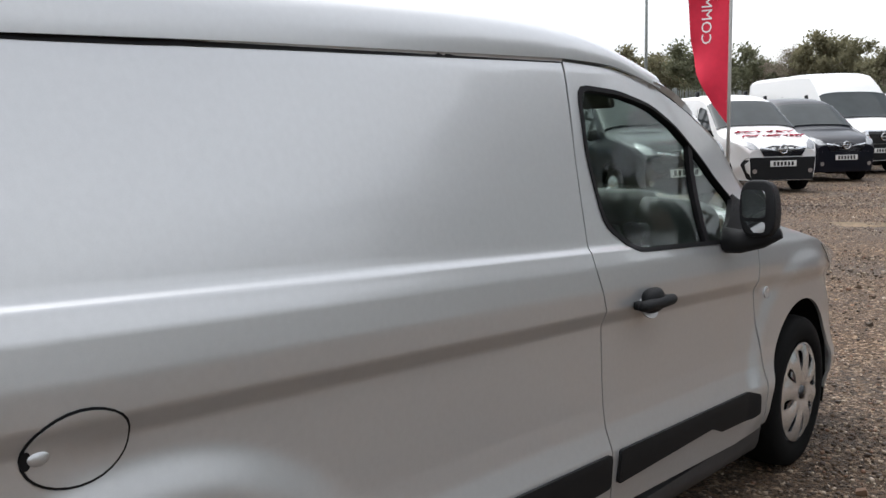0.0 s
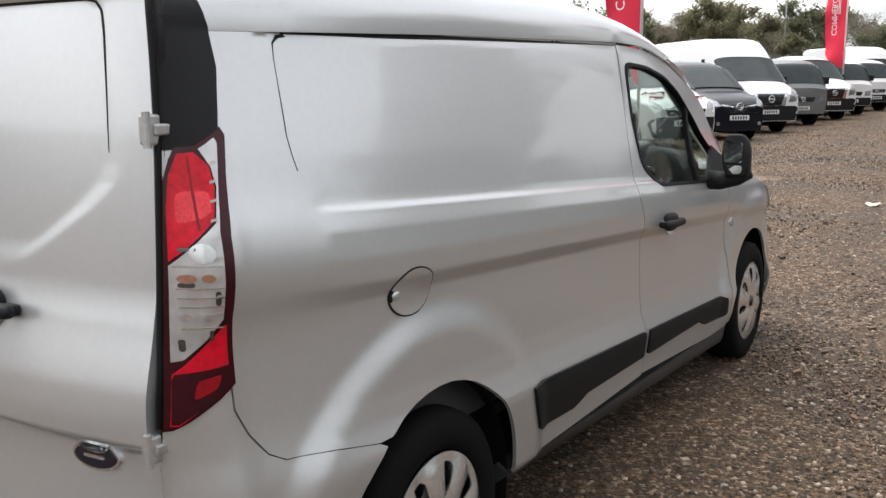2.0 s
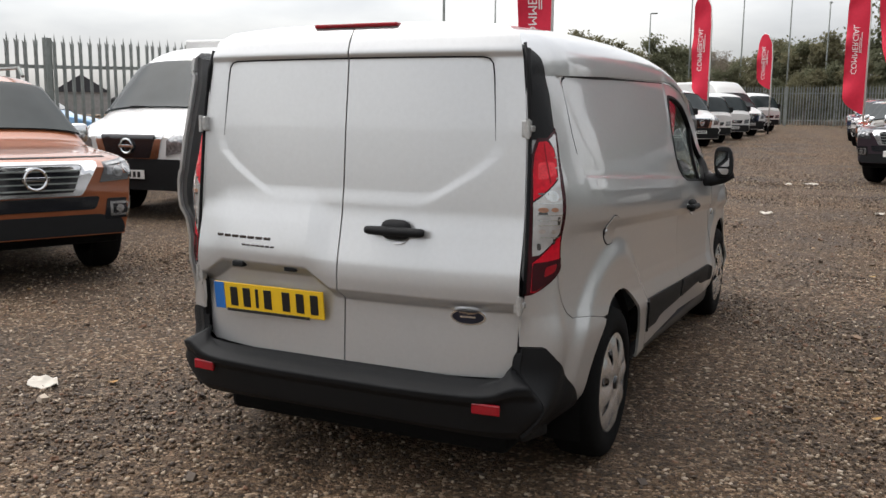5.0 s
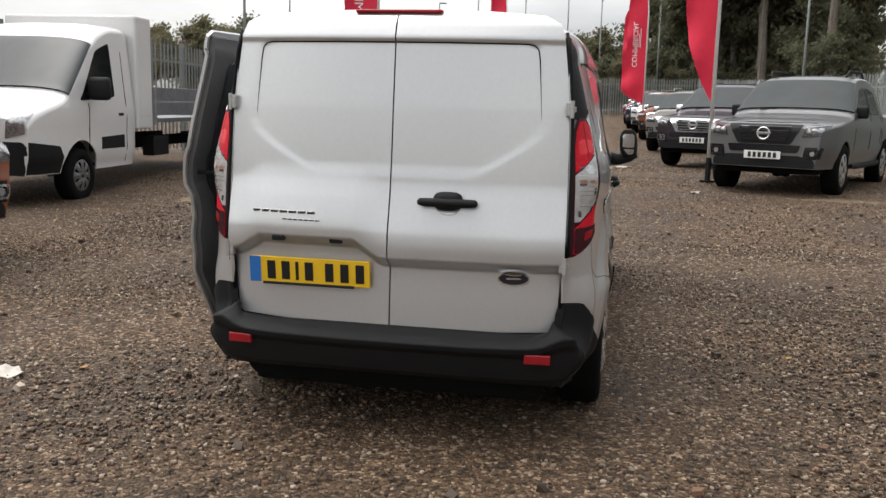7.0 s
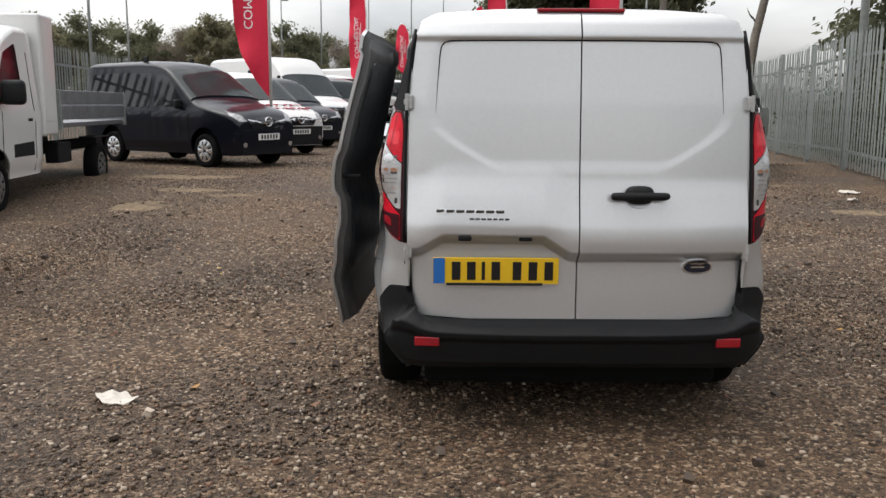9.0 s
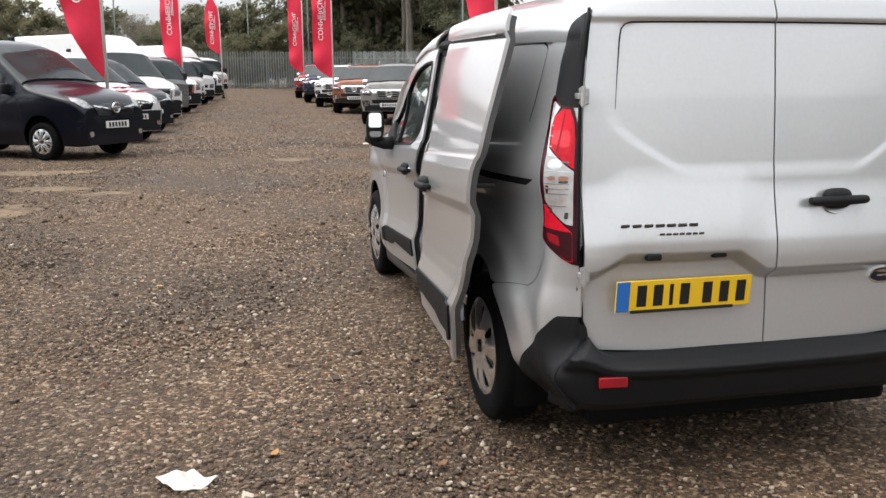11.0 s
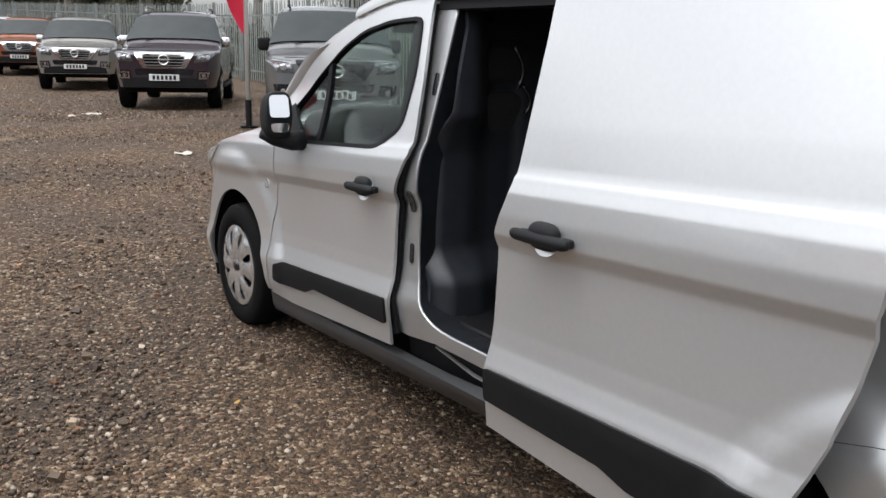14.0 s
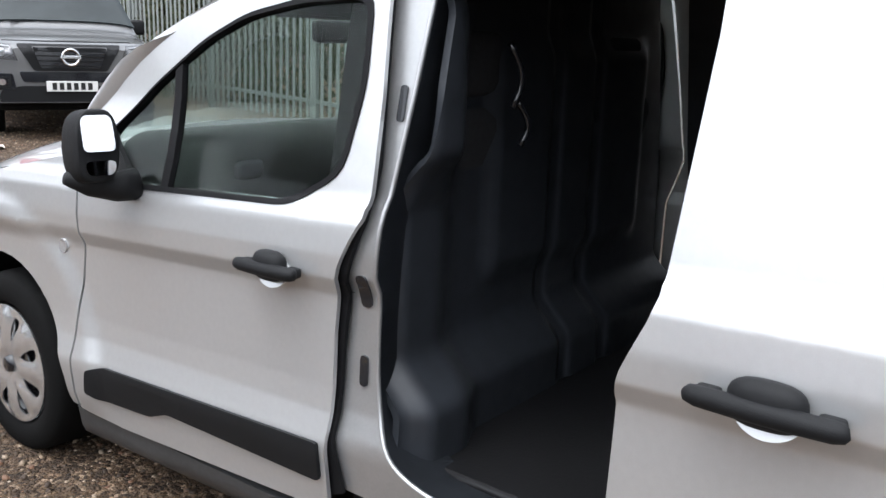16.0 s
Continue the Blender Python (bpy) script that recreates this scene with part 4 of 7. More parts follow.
def bumper_map(u, v):
    """u: -1..1 round the tail; v: 0 at the lower lip, 1 at the upper edge."""
    a = u * radians(88)
    e = 2 / 5.0
    s, c = math.sin(a), max(0.0, math.cos(a))
    x, y = math.copysign(abs(s) ** e, s) * 0.862, -0.42 - 0.462 * c ** e
    au = abs(u)
    top = float(np.interp(au, [0, 0.28, 0.36, 0.40, 0.47, 0.80, 0.84, 0.88, 1.0], [0.503, 0.516, 0.532, 0.550, 0.568, 0.570, 0.55, 0.50, 0.31]))
    low = float(np.interp(au, [0, 0.5, 0.7, 1.0], [0.30, 0.295, 0.275, 0.245]))
    z = low + (top - low) * v
    rows = [0, 0.12, 0.3, 0.58, 0.68, 0.86, 1.0]
    inset = float(np.interp(v, [0, 0.12, 0.3, 0.58, 0.68, 0.76, 0.86, 1.0], [0.085, 0.052, 0.040, 0.026, 0.006, 0.002, 0.036, 0.112])) * ramp01(0.85, 0.6, au) + float(np.interp(v, rows, [0.05, 0.012, 0.0, 0.0, 0.010, 0.018, 0.028])) * ramp01(0.6, 0.85, au)
    k = 1 - inset / 0.8
    y2 = -0.42 + (y + 0.42) * (1 - inset / 0.46)
    t = ramp01(-0.83, -0.73, y2)
    skin = math.copysign(side_x(max(y2, -0.76), max(z, 0.3)) + 0.007 - inset * 0.3, x)
    return (x * k * (1 - t) + skin * t, y2, z)


bumper = part("rear_bumper", panel([(-1, 0), (1, 0), (1, 1), (-1, 1)], bumper_map, (0.03, 0.05), 0.02), BLACK_PLASTIC, VAN, "dark grey textured rear bumper")
for s in (1, -1):
    part("reflector", box_bm(0.105, 0.014, 0.040, (s * 0.625, -0.848, 0.424), 0.005, turn=(0, 0, s * 5)), REFLECTOR, bumper, "red bumper reflector")
for s in (1, -1):
    tip = [(rear_edge(0.632), 0.632), (-0.70, 0.630), (-0.672, 0.588), (-0.465, 0.385), (-0.425, 0.34), (-0.425, 0.25), (-0.60, 0.27), (-0.755, 0.30)]
    part("bumper_end", panel(mirrored(s, tip), flank(s, 0.008), 0.02, 0.03), BLACK_PLASTIC, bumper)
# tank flap
flap = part("fuel_flap", panel(ring_poly(-0.087, 0.992, 0.081, 0.058), flank(1, 0.004), 0.03, 0.006), SILVER, VAN)
part("flap_gap", panel(ring_poly(-0.087, 0.992, 0.0855, 0.0625), flank(1, 0.0022), 0.03, 0.004, holes=[ring_poly(-0.087, 0.992, 0.0815, 0.0585)]), SEAL, flap)
part("flap_notch", panel(ring_poly(-0.164, 0.992, 0.008, 0.015, 14), flank(1, 0.0052), 0.03, 0.003), SEAL, flap)
bulb = bmesh.new()
bmesh.ops.create_uvsphere(bulb, u_segments=14, v_segments=8, radius=1)
bulb.transform(pose(side_x(-0.145, 0.992) + 0.002, -0.145, 0.992) @ Matrix.Diagonal((0.009, 0.018, 0.013, 1)))
part("finger_pull", bulb, SILVER, flap, smooth=True)
# aerial
part("aerial", tube_bm([(0, 1.50, 1.775), (0, 1.48, 1.80), (0, 1.30, 1.93)], [0.010, 0.003, 0.0015], 8), BLACK_PLASTIC, VAN)

# mirrors
for s in (1, -1):
    b = bmesh.new()
    bmesh.ops.create_uvsphere(b, u_segments=28, v_segments=18, radius=1)
    for w in b.verts:
        x, y, z = (math.copysign(abs(c) ** 0.55, c) for c in w.co)
        wide = 1 - 0.10 * max(0.0, z) - 0.06 * max(0.0, -z)
        w.co = Vector((x * 0.061 * wide - 0.006 * z, max(-0.62, y) * 0.078 * (1 - 0.12 * abs(z)), z * 0.098))
    b.transform(pose(0.970, 2.292, 1.170, -8, 0, 6))
    tube_bm([(1.035, 2.315, 1.088), (0.975, 2.305, 1.070), (0.905, 2.285, 1.055), (0.850, 2.275, 1.058)], [0.018, 0.036, 0.042, 0.046], 12, b)
    if s < 0:
        b.transform(Matrix.Scale(-1, 4, (1, 0, 0)))
    mirror = part("wing_mirror", b, BLACK_PLASTIC, VAN, "black rounded wing mirror", smooth=True)
    for name, pane in (("mirror_glass", [(-0.038, -0.022), (0.046, -0.022), (0.044, 0.060), (0.034, 0.074), (-0.028, 0.074), (-0.038, 0.060)]), ("blind_spot_glass", [(-0.030, -0.072), (0.040, -0.072), (0.046, -0.034), (-0.037, -0.034)])):
        tip = 4 if s > 0 else (-14 if name == "mirror_glass" else -2)
        g = part(name, panel(rounded(pane, 0.016, 3), lambda u, v: (u, -0.060, v), 0.06, 0.004), MIRROR, mirror, "silvered mirror glass")
        g.matrix_basis = pose(s * 0.970, 2.292, 1.170, tip, 0, -4 if s > 0 else -12)
    sail = [(2.26, 1.045), (2.585, 1.055), (2.585, 1.15), (2.47, 1.205), (2.38, 1.13)]
    part("mirror_base", panel(mirrored(s, sail), flank(s, 0.008), 0.06, 0.02), BLACK_PLASTIC, mirror)


# ---- wheels ----
def tyre_mesh(radius, width, rim):
    w = width / 2
    return lathe_bm([(-w * 0.80, rim), (-w * 0.98, rim + 0.02), (-w, (rim + radius) / 2), (-w * 0.93, radius - 0.022), (-w * 0.78, radius - 0.006), (-w * 0.4, radius), (0, radius), (w * 0.4, radius), (w * 0.78, radius - 0.006),
                     (w * 0.93, radius - 0.022), (w, (rim + radius) / 2), (w * 0.98, rim + 0.02), (w * 0.80, rim), (0, rim - 0.02), (-w * 0.80, rim)], 40)


def cap_map(width, rim, n=8):
    def f(u, v):
        r, a = math.hypot(u, v) / rim, math.atan2(v, u)
        spoke = 0.5 + 0.5 * math.cos(n * a)
        return (width * 0.5 - 0.004 + 0.016 * (1 - (2 * r - 0.9) ** 2) - 0.022 * max(0, 0.32 - r) + 0.012 * (spoke - 0.6) * ramp01(0.22, 0.5, r) * ramp01(1.0, 0.86, r), u, v)
    return f


def make_wheel(name, radius, width, rim, holes, cap_mat, parent=None):
    """A wheel that turns about x; its outer face looks along +x."""
    w = empty(name)
    if parent:
        w.parent = parent
    part("tyre", tyre_mesh(radius, width, rim), RUBBER, w, smooth=True)
    part("rim_well", lathe_bm([(width * 0.30, 0.0), (width * 0.30, rim - 0.012), (width * 0.42, rim)], 32), GLOSS_BLACK, w, smooth=True)
    cut = []
    for k in range(holes):
        a = 2 * math.pi * (k + 0.5) / holes
        c, s = math.cos(a), math.sin(a)
        oval_pts = [(0.44 * rim, 0.015 * rim), (0.60 * rim, -0.075 * rim * 8 / holes), (0.80 * rim, -0.13 * rim * 8 / holes), (0.87 * rim, -0.09 * rim * 8 / holes), (0.885 * rim, 0.04 * rim), (0.82 * rim, 0.07 * rim * 8 / holes), (0.60 * rim, 0.055 * rim)]
        cut.append([(x * c - y * s, x * s + y * c) for x, y in oval_pts])
    part("wheel_trim", panel(ring_poly(0, 0, rim, rim, 48), cap_map(width, rim, holes), rim * 0.10, 0.006, holes=cut), cap_mat, w)
    part("hub_cover", lathe_bm([(width * 0.5 + 0.014, 0.0), (width * 0.5 + 0.012, rim * 0.13), (width * 0.5 - 0.01, rim * 0.15)], 20), GLOSS_BLACK, w, smooth=True)
    return w


van_wheel = make_wheel("wheel", 0.325, 0.205, 0.212, 8, HUBCAP, VAN)
van_wheel.matrix_basis = pose(0.770, 0, 0.325, 9, 0, 0)
for x, y, turn in ((0.770, 3.062, 30), (-0.770, 0, 14), (-0.770, 3.062, 3)):
    w = copy_thing(van_wheel, pose(x, y, 0.325, 0, 0, 0 if x > 0 else 180) @ pose(0, 0, 0, turn, 0, 0))
for s in (1, -1):
    for hub in (0, 3.062):
        b = lathe_bm([(0.50, 0.05), (0.50, 0.415), (0.842, 0.415)], 36)
        for f in [f for f in b.faces if f.calc_center_median().z < -0.16]:
            b.faces.remove(f)
        b.transform(pose(0, hub, 0.325))
        if s < 0:
            b.transform(Matrix.Scale(-1, 4, (1, 0, 0)))
        part("arch_liner", b, RUBBER, VAN, smooth=True)
part("underbody", box_bm(1.28, 4.3, 0.17, (0, 1.48, 0.27), 0.03), RUBBER, VAN)

# ---- sliding door, standing open ----
slide = part("sliding_door", panel(along(-1, [(1.365, 1.715), (0.8, 1.725), (0.23, 1.715), (0.205, 1.69), (0.205, 1.62), (0.21, 1.23), (0.235, 1.04), (0.30, 0.75), (0.375, 0.56), (0.475, 0.345), (0.9, 0.335), (1.45, 0.338),
                                                 (1.442, 0.57), (1.436, 0.92), (1.425, 0.965), (1.385, 1.06), (1.374, 1.10), (1.372, 1.16), (1.36, 1.5)]), pressed_flank(-1, 0.002), FINE, 0.014, extra=LINES), SILVER, VAN, "silver sliding door standing open")
part("inner_frame", panel(mirrored(-1, [(1.35, 1.69), (0.225, 1.69), (0.228, 1.23), (0.253, 1.04), (0.319, 0.75), (0.395, 0.56), (0.492, 0.36), (1.42, 0.36), (1.41, 0.93), (1.36, 1.06), (1.345, 1.4)]), flank(-1, -0.012), 0.04, 0.026), SILVER_IN_SHADED, slide, "silver inner frame darkened as in shade")
strip = [(y, GUTTER_Z(y) - 0.009) for y in np.linspace(0.22, 1.355, 10)] + [(y, GUTTER_Z(y) - 0.001) for y in np.linspace(1.355, 0.22, 10)]
part("roof_gutter", panel(mirrored(-1, strip), flank(-1, 0.009), 0.04, 0.009), SEAL, slide)
part("door_liner", panel(mirrored(-1, rounded([(1.26, 1.58), (0.36, 1.58), (0.36, 1.1), (0.48, 0.62), (1.26, 0.62)], 0.06)), flank(-1, -0.040), 0.1, 0.010), CARGO, slide, "black ply liner")
part("roller_arm", box_bm(0.10, 0.02, 0.016, (-0.80, 0.30, 1.075), 0.006), BLACK_PLASTIC, slide)
slide_strip = rounded([(0.405, 0.596), (1.434, 0.535), (1.442, 0.430), (0.92, 0.437), (0.82, 0.412), (0.50, 0.424), (0.475, 0.436)], 0.012, 2)
part("rubbing_strip", panel(mirrored(-1, slide_strip), flank(-1, 0.012), 0.05, 0.014), BLACK_PLASTIC, slide, "textured black rubbing strip")
grip(slide).matrix_basis = pose(-side_x(1.175, 0.982) - 0.002, 1.175, 0.982, 0, 0, -90) @ pose(0, 0, 0, 0, -2, 0)
slide.matrix_basis = Matrix.Translation((-SLIDE_OUT, -SLIDE_BACK, 0)) @ Matrix.Translation((-0.86, 1.44, 0)) @ pose(0, 0, 0, 0, 0, -SLIDE_TURN) @ Matrix.Translation((0.86, -1.44, 0))
# rail and jamb round the opening
part("door_rail", panel(mirrored(-1, rounded([(-0.555, 1.108), (0.24, 1.090), (0.24, 1.062), (-0.50, 1.082)], 0.008, 2)), flank(-1, 0.003), 0.06, 0.006), SEAL, VAN, "black slot of the sliding door rail")
EDGE_KEYS = [(1.345, 1.60), (1.360, 1.40), (1.375, 1.25), (1.390, 1.10), (1.398, 0.95), (1.403, 0.80), (1.398, 0.69), (1.375, 0.595), (1.325, 0.520), (1.25, 0.482), (1.15, 0.470), (1.0, 0.468), (0.7, 0.465), (0.28, 0.455)]
EDGE_IN = []
for k in range(len(EDGE_KEYS) - 1):
    p0, p1, p2, p3 = (Vector(EDGE_KEYS[min(max(k + j, 0), len(EDGE_KEYS) - 1)]) for j in (-1, 0, 1, 2))
    for t in (0.0, 0.25, 0.5, 0.75):
        EDGE_IN.append(tuple(0.5 * (2 * p1 + (p2 - p0) * t + (2 * p0 - 5 * p1 + 4 * p2 - p3) * t * t + (3 * p1 - p0 - 3 * p2 + p3) * t ** 3)))
EDGE_IN.append(EDGE_KEYS[-1])
jamb = [(1.57, 1.63)] + [(1.36, 1.63)] + EDGE_IN + [(0.28, 0.412), (1.25, 0.418), (1.42, 0.40), (1.57, 0.40), (1.57, 1.0)]
door_jamb = part("door_jamb", panel(mirrored(-1, jamb), flank(-1, -0.040), 0.02, 0.012), SILVER_JAMB, VAN, "silver painted door jamb")
# rolled edge along the opening and the dark return behind it
part("jamb_edge", tube_bm([(-side_x(y, z) + 0.046, y, z) for y, z in EDGE_IN], 0.007, 8), SILVER_JAMB, door_jamb, smooth=True)
back = bmesh.new()
rows = [[back.verts.new((-side_x(y, z) + d, y + g, z - g * 0.6)) for d, g in ((0.049, 0.002), (0.075, 0.004), (0.13, 0.010), (0.22, 0.012))] for y, z in EDGE_IN]
for p, q in zip(rows, rows[1:]):
    for k in range(3):
        back.faces.new((p[k], q[k], q[k + 1], p[k + 1]))
bmesh.ops.solidify(back, geom=back.faces[:], thickness=-0.004)
part("jamb_return", back, CARGO, VAN, "black inner return of the opening", smooth=True)
shut_back = [(1.446, 1.62), (1.425, 1.35), (1.412, 1.20), (1.418, 1.086), (1.444, 1.01), (1.470, 0.93), (1.490, 0.762), (1.497, 0.545), (1.470, 0.40)]
shut_face = [(1.56, 0.36), (1.56, 1.62)]
part("door_shut_seal", panel(mirrored(-1, shut_face + shut_back), flank(-1, -0.020), 0.03, 0.012), SEAL, VAN, "dark rubber door seal")
part("step_channel", panel(mirrored(-1, [(0.28, 0.30), (1.50, 0.30), (1.50, 0.43), (0.28, 0.43)]), flank(-1, -0.085), 0.1, 0.02), SEAL, VAN, "black entry step channel")
part("channel_lip", panel(mirrored(-1, [(0.30, 0.342), (1.05, 0.352), (1.28, 0.392), (1.28, 0.396), (1.05, 0.359), (0.30, 0.350)]), flank(-1, -0.060), 0.1, 0.012), SILVER_JAMB, VAN)
part("header_rail", panel(mirrored(-1, [(1.45, 1.60), (0.20, 1.60), (0.20, 1.735), (1.40, 1.735)]), flank(-1, -0.032), 0.05, 0.03), SEAL, VAN, "black header rail of the side opening")
part("top_rail", tube_bm([(-side_x(y, 1.655) + 0.035, y, 1.655) for y in (1.42, 1.2, 0.8, 0.3, 0.22)], 0.028, 8), SEAL, VAN, smooth=True)
for y, z, w, h in ((1.432, 0.913, 0.017, 0.040), (1.436, 0.717, 0.012, 0.038), (1.386, 1.34, 0.010, 0.040)):
    part("striker_cover", panel(mirrored(-1, rounded([(y - w, z - h), (y + w, z - h), (y + w, z + h), (y - w, z + h)], w * 0.9, 3)), flank(-1, -0.035), 0.05, 0.006), GLOSS_BLACK, door_jamb, "black striker pocket")

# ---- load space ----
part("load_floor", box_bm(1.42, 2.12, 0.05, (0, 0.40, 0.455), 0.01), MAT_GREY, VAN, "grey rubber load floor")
bulk_edge = [(side_x(1.45, z) - 0.085, z) for z in (0.47, 0.9, 1.2, 1.5, 1.6, 1.68, 1.74)]


def bulk_map(u, v):
    """The bulkhead: a deep vertical bulge by the door, a step near the floor and shallow pressings."""
    y = 1.45
    y -= 0.14 * ramp01(-0.86, -0.70, u) * ramp01(-0.44, -0.64, u) * ramp01(1.08, 1.24, v) * ramp01(1.76, 1.52, v)
    y -= 0.05 * ramp01(-0.78, -0.70, u) * ramp01(-0.46, -0.60, u) * ramp01(1.20, 1.10, v)
    y -= 0.10 * ramp01(0.74, 0.60, v) + 0.03 * ramp01(-0.36, -0.30, u) * ramp01(0.60, 0.52, u) * ramp01(0.80, 0.90, v) * ramp01(1.52, 1.42, v)
    return (u, y + 0.012 * ramp01(0.08, 0.10, abs(u - 0.1)) * ramp01(0.16, 0.14, abs(u - 0.1)), v)


for k, (x, z, tall) in enumerate(((-0.47, 1.40, 0.075), (-0.43, 1.285, 0.055))):
    strap = [(x + 0.035 * math.sin(t * 2.6), 1.30 - 0.015 * math.sin(t * 3), z + tall * (1 - 2 * t)) for t in [q / 8 for q in range(9)]]
    part("strap_loop", tube_bm(strap, 0.009, 6), GLOSS_BLACK, VAN, "black retaining strap", smooth=True)
bulk = part("bulkhead", panel(bulk_edge + [(-x, z) for x, z in reversed(bulk_edge)], bulk_map, 0.02, 0.02), CARGO, VAN, "glossy black steel bulkhead")
for s in (1, -1):
    y1 = 1.34 if s > 0 else 0.22
    part("load_liner", panel(mirrored(s, [(-0.60, 0.56), (y1, 0.56), (y1, 1.66), (-0.58, 1.62)]), flank(s, -0.09), 0.15, 0.01), CARGO, VAN, "black ply load liner")
    part("wheel_box", box_bm(0.24, 0.78, 0.30, (s * 0.64, 0.0, 0.68), 0.06, 3), CARGO, VAN, smooth=True)
part("head_liner", box_bm(1.10, 1.96, 0.02, (0, 0.38, 1.735), 0.008), CARGO, VAN)
for y, z in ((0.9, 0.75), (0.3, 0.75), (0.75, 1.20)):
    part("lashing_eye", tube_bm([(0.72 + 0.02 * math.cos(a), y, z + 0.03 * math.sin(a)) for a in [k * math.pi / 5 for k in range(11)]], 0.006, 6), ZINC, VAN)

# ---- cab ----
dash = part("dashboard", box_bm(1.44, 0.54, 0.30, (0, 2.34, 1.040), 0.09, 4, (-6.5, 0, 0)), DASH, VAN, "dark moulded dashboard", smooth=True)
part("instrument_hood", box_bm(0.42, 0.26, 0.12, (0.40, 2.16, 1.17), 0.05, 3), DASH, dash, smooth=True)
part("centre_console", box_bm(0.30, 0.20, 0.40, (0, 2.16, 0.90), 0.05, 3, (-20, 0, 0)), DASH, dash, smooth=True)
for x in (-0.62, 0.62, -0.1, 0.1):
    part("air_vent", box_bm(0.10, 0.03, 0.055, (x, 2.068, 1.10), 0.02, 3), GLOSS_BLACK, dash, smooth=True)
part("cab_floor", box_bm(1.44, 1.5, 0.04, (0, 2.0, 0.40), 0.01), MAT_GREY, VAN)
part("firewall", box_bm(1.44, 0.04, 0.62, (0, 2.72, 0.72), 0.01), DASH, VAN)
wheel_pts = [(0.40 + 0.185 * math.cos(t), 2.02 + 0.07 * math.sin(t), 1.0 + 0.17 * math.sin(t)) for t in [2 * math.pi * k / 28 for k in range(29)]]
sw = part("steering_wheel", tube_bm(wheel_pts, 0.016, 8, cap=False), DASH, VAN, "dark leather steering wheel", smooth=True)
part("wheel_boss", box_bm(0.15, 0.06, 0.13, (0.40, 2.03, 0.99), 0.03, 3, (-22, 0, 0)), DASH, sw, smooth=True)
for t in (0.1, math.pi - 0.1, -math.pi / 2):
    part("wheel_spoke", tube_bm([(0.40, 2.03, 0.99), (0.40 + 0.18 * math.cos(t), 2.02 + 0.07 * math.sin(t), 1.0 + 0.165 * math.sin(t))], 0.014, 6), DASH, sw)
for x in (0.40, -0.40):
    seat = part("seat", box_bm(0.50, 0.50, 0.16, (x, 1.84, 0.70), 0.06, 3), SEAT, VAN, "dark cloth cab seat", smooth=True)
    part("backrest", box_bm(0.48, 0.14, 0.62, (x, 1.55, 1.02), 0.06, 3, (12, 0, 0)), SEAT, seat, smooth=True)
    part("headrest", box_bm(0.26, 0.10, 0.18, (x, 1.48, 1.42), 0.045, 3), SEAT, seat, smooth=True)
    part("seat_base", box_bm(0.40, 0.42, 0.22, (x, 1.82, 0.52), 0.02), DASH, seat)
part("rear_view_mirror", box_bm(0.26, 0.05, 0.075, (-0.06, 2.27, 1.487), 0.02, 3, (0, 0, 10)), BLACK_PLASTIC, VAN, smooth=True)
part("cab_head_liner", box_bm(1.24, 0.70, 0.02, (0, 1.60, 1.69), 0.008, turn=(-4, 0, 0)), material("grey_headlining", (0.34, 0.34, 0.33), 0.95, grain=0.1, scale=90), VAN)
for x in (-0.36, 0.36):
    part("sun_visor", box_bm(0.40, 0.03, 0.14, (x, 1.98, 1.58), 0.012, 2, (40, 0, 0)), DASH, VAN)


# ---- ground ----
def axis_steps(lo, hi, near_lo, near_hi, fine, coarse):
    a = list(np.arange(near_lo, near_hi + 1e-6, fine))
    b, s = near_hi, fine
    while b < hi:
        s = min(coarse, s * 1.5)
        b += s
        a.append(b)
    b, s = near_lo, fine
    while b > lo:
        s = min(coarse, s * 1.5)
        b -= s
        a.insert(0, b)
    return a


xs, ys = axis_steps(-900, 900, -12, 10, 0.5, 120), axis_steps(-900, 1500, -7, 62, 0.5, 120)
verts = [(x, y, (ground_z(x, y) + 0.012 * noise.noise((x * 0.6, y * 0.6, 0)) * ramp01(60, 20, abs(y)))) for y in ys for x in xs]
nx = len(xs)
faces = [(j * nx + i, j * nx + i + 1, (j + 1) * nx + i + 1, (j + 1) * nx + i) for j in range(len(ys) - 1) for i in range(nx - 1)]
ground = tagged(new("ground", mesh_of("ground", verts, faces, GRAVEL)), "wet brown and grey gravel yard", "ground", kind="structure")


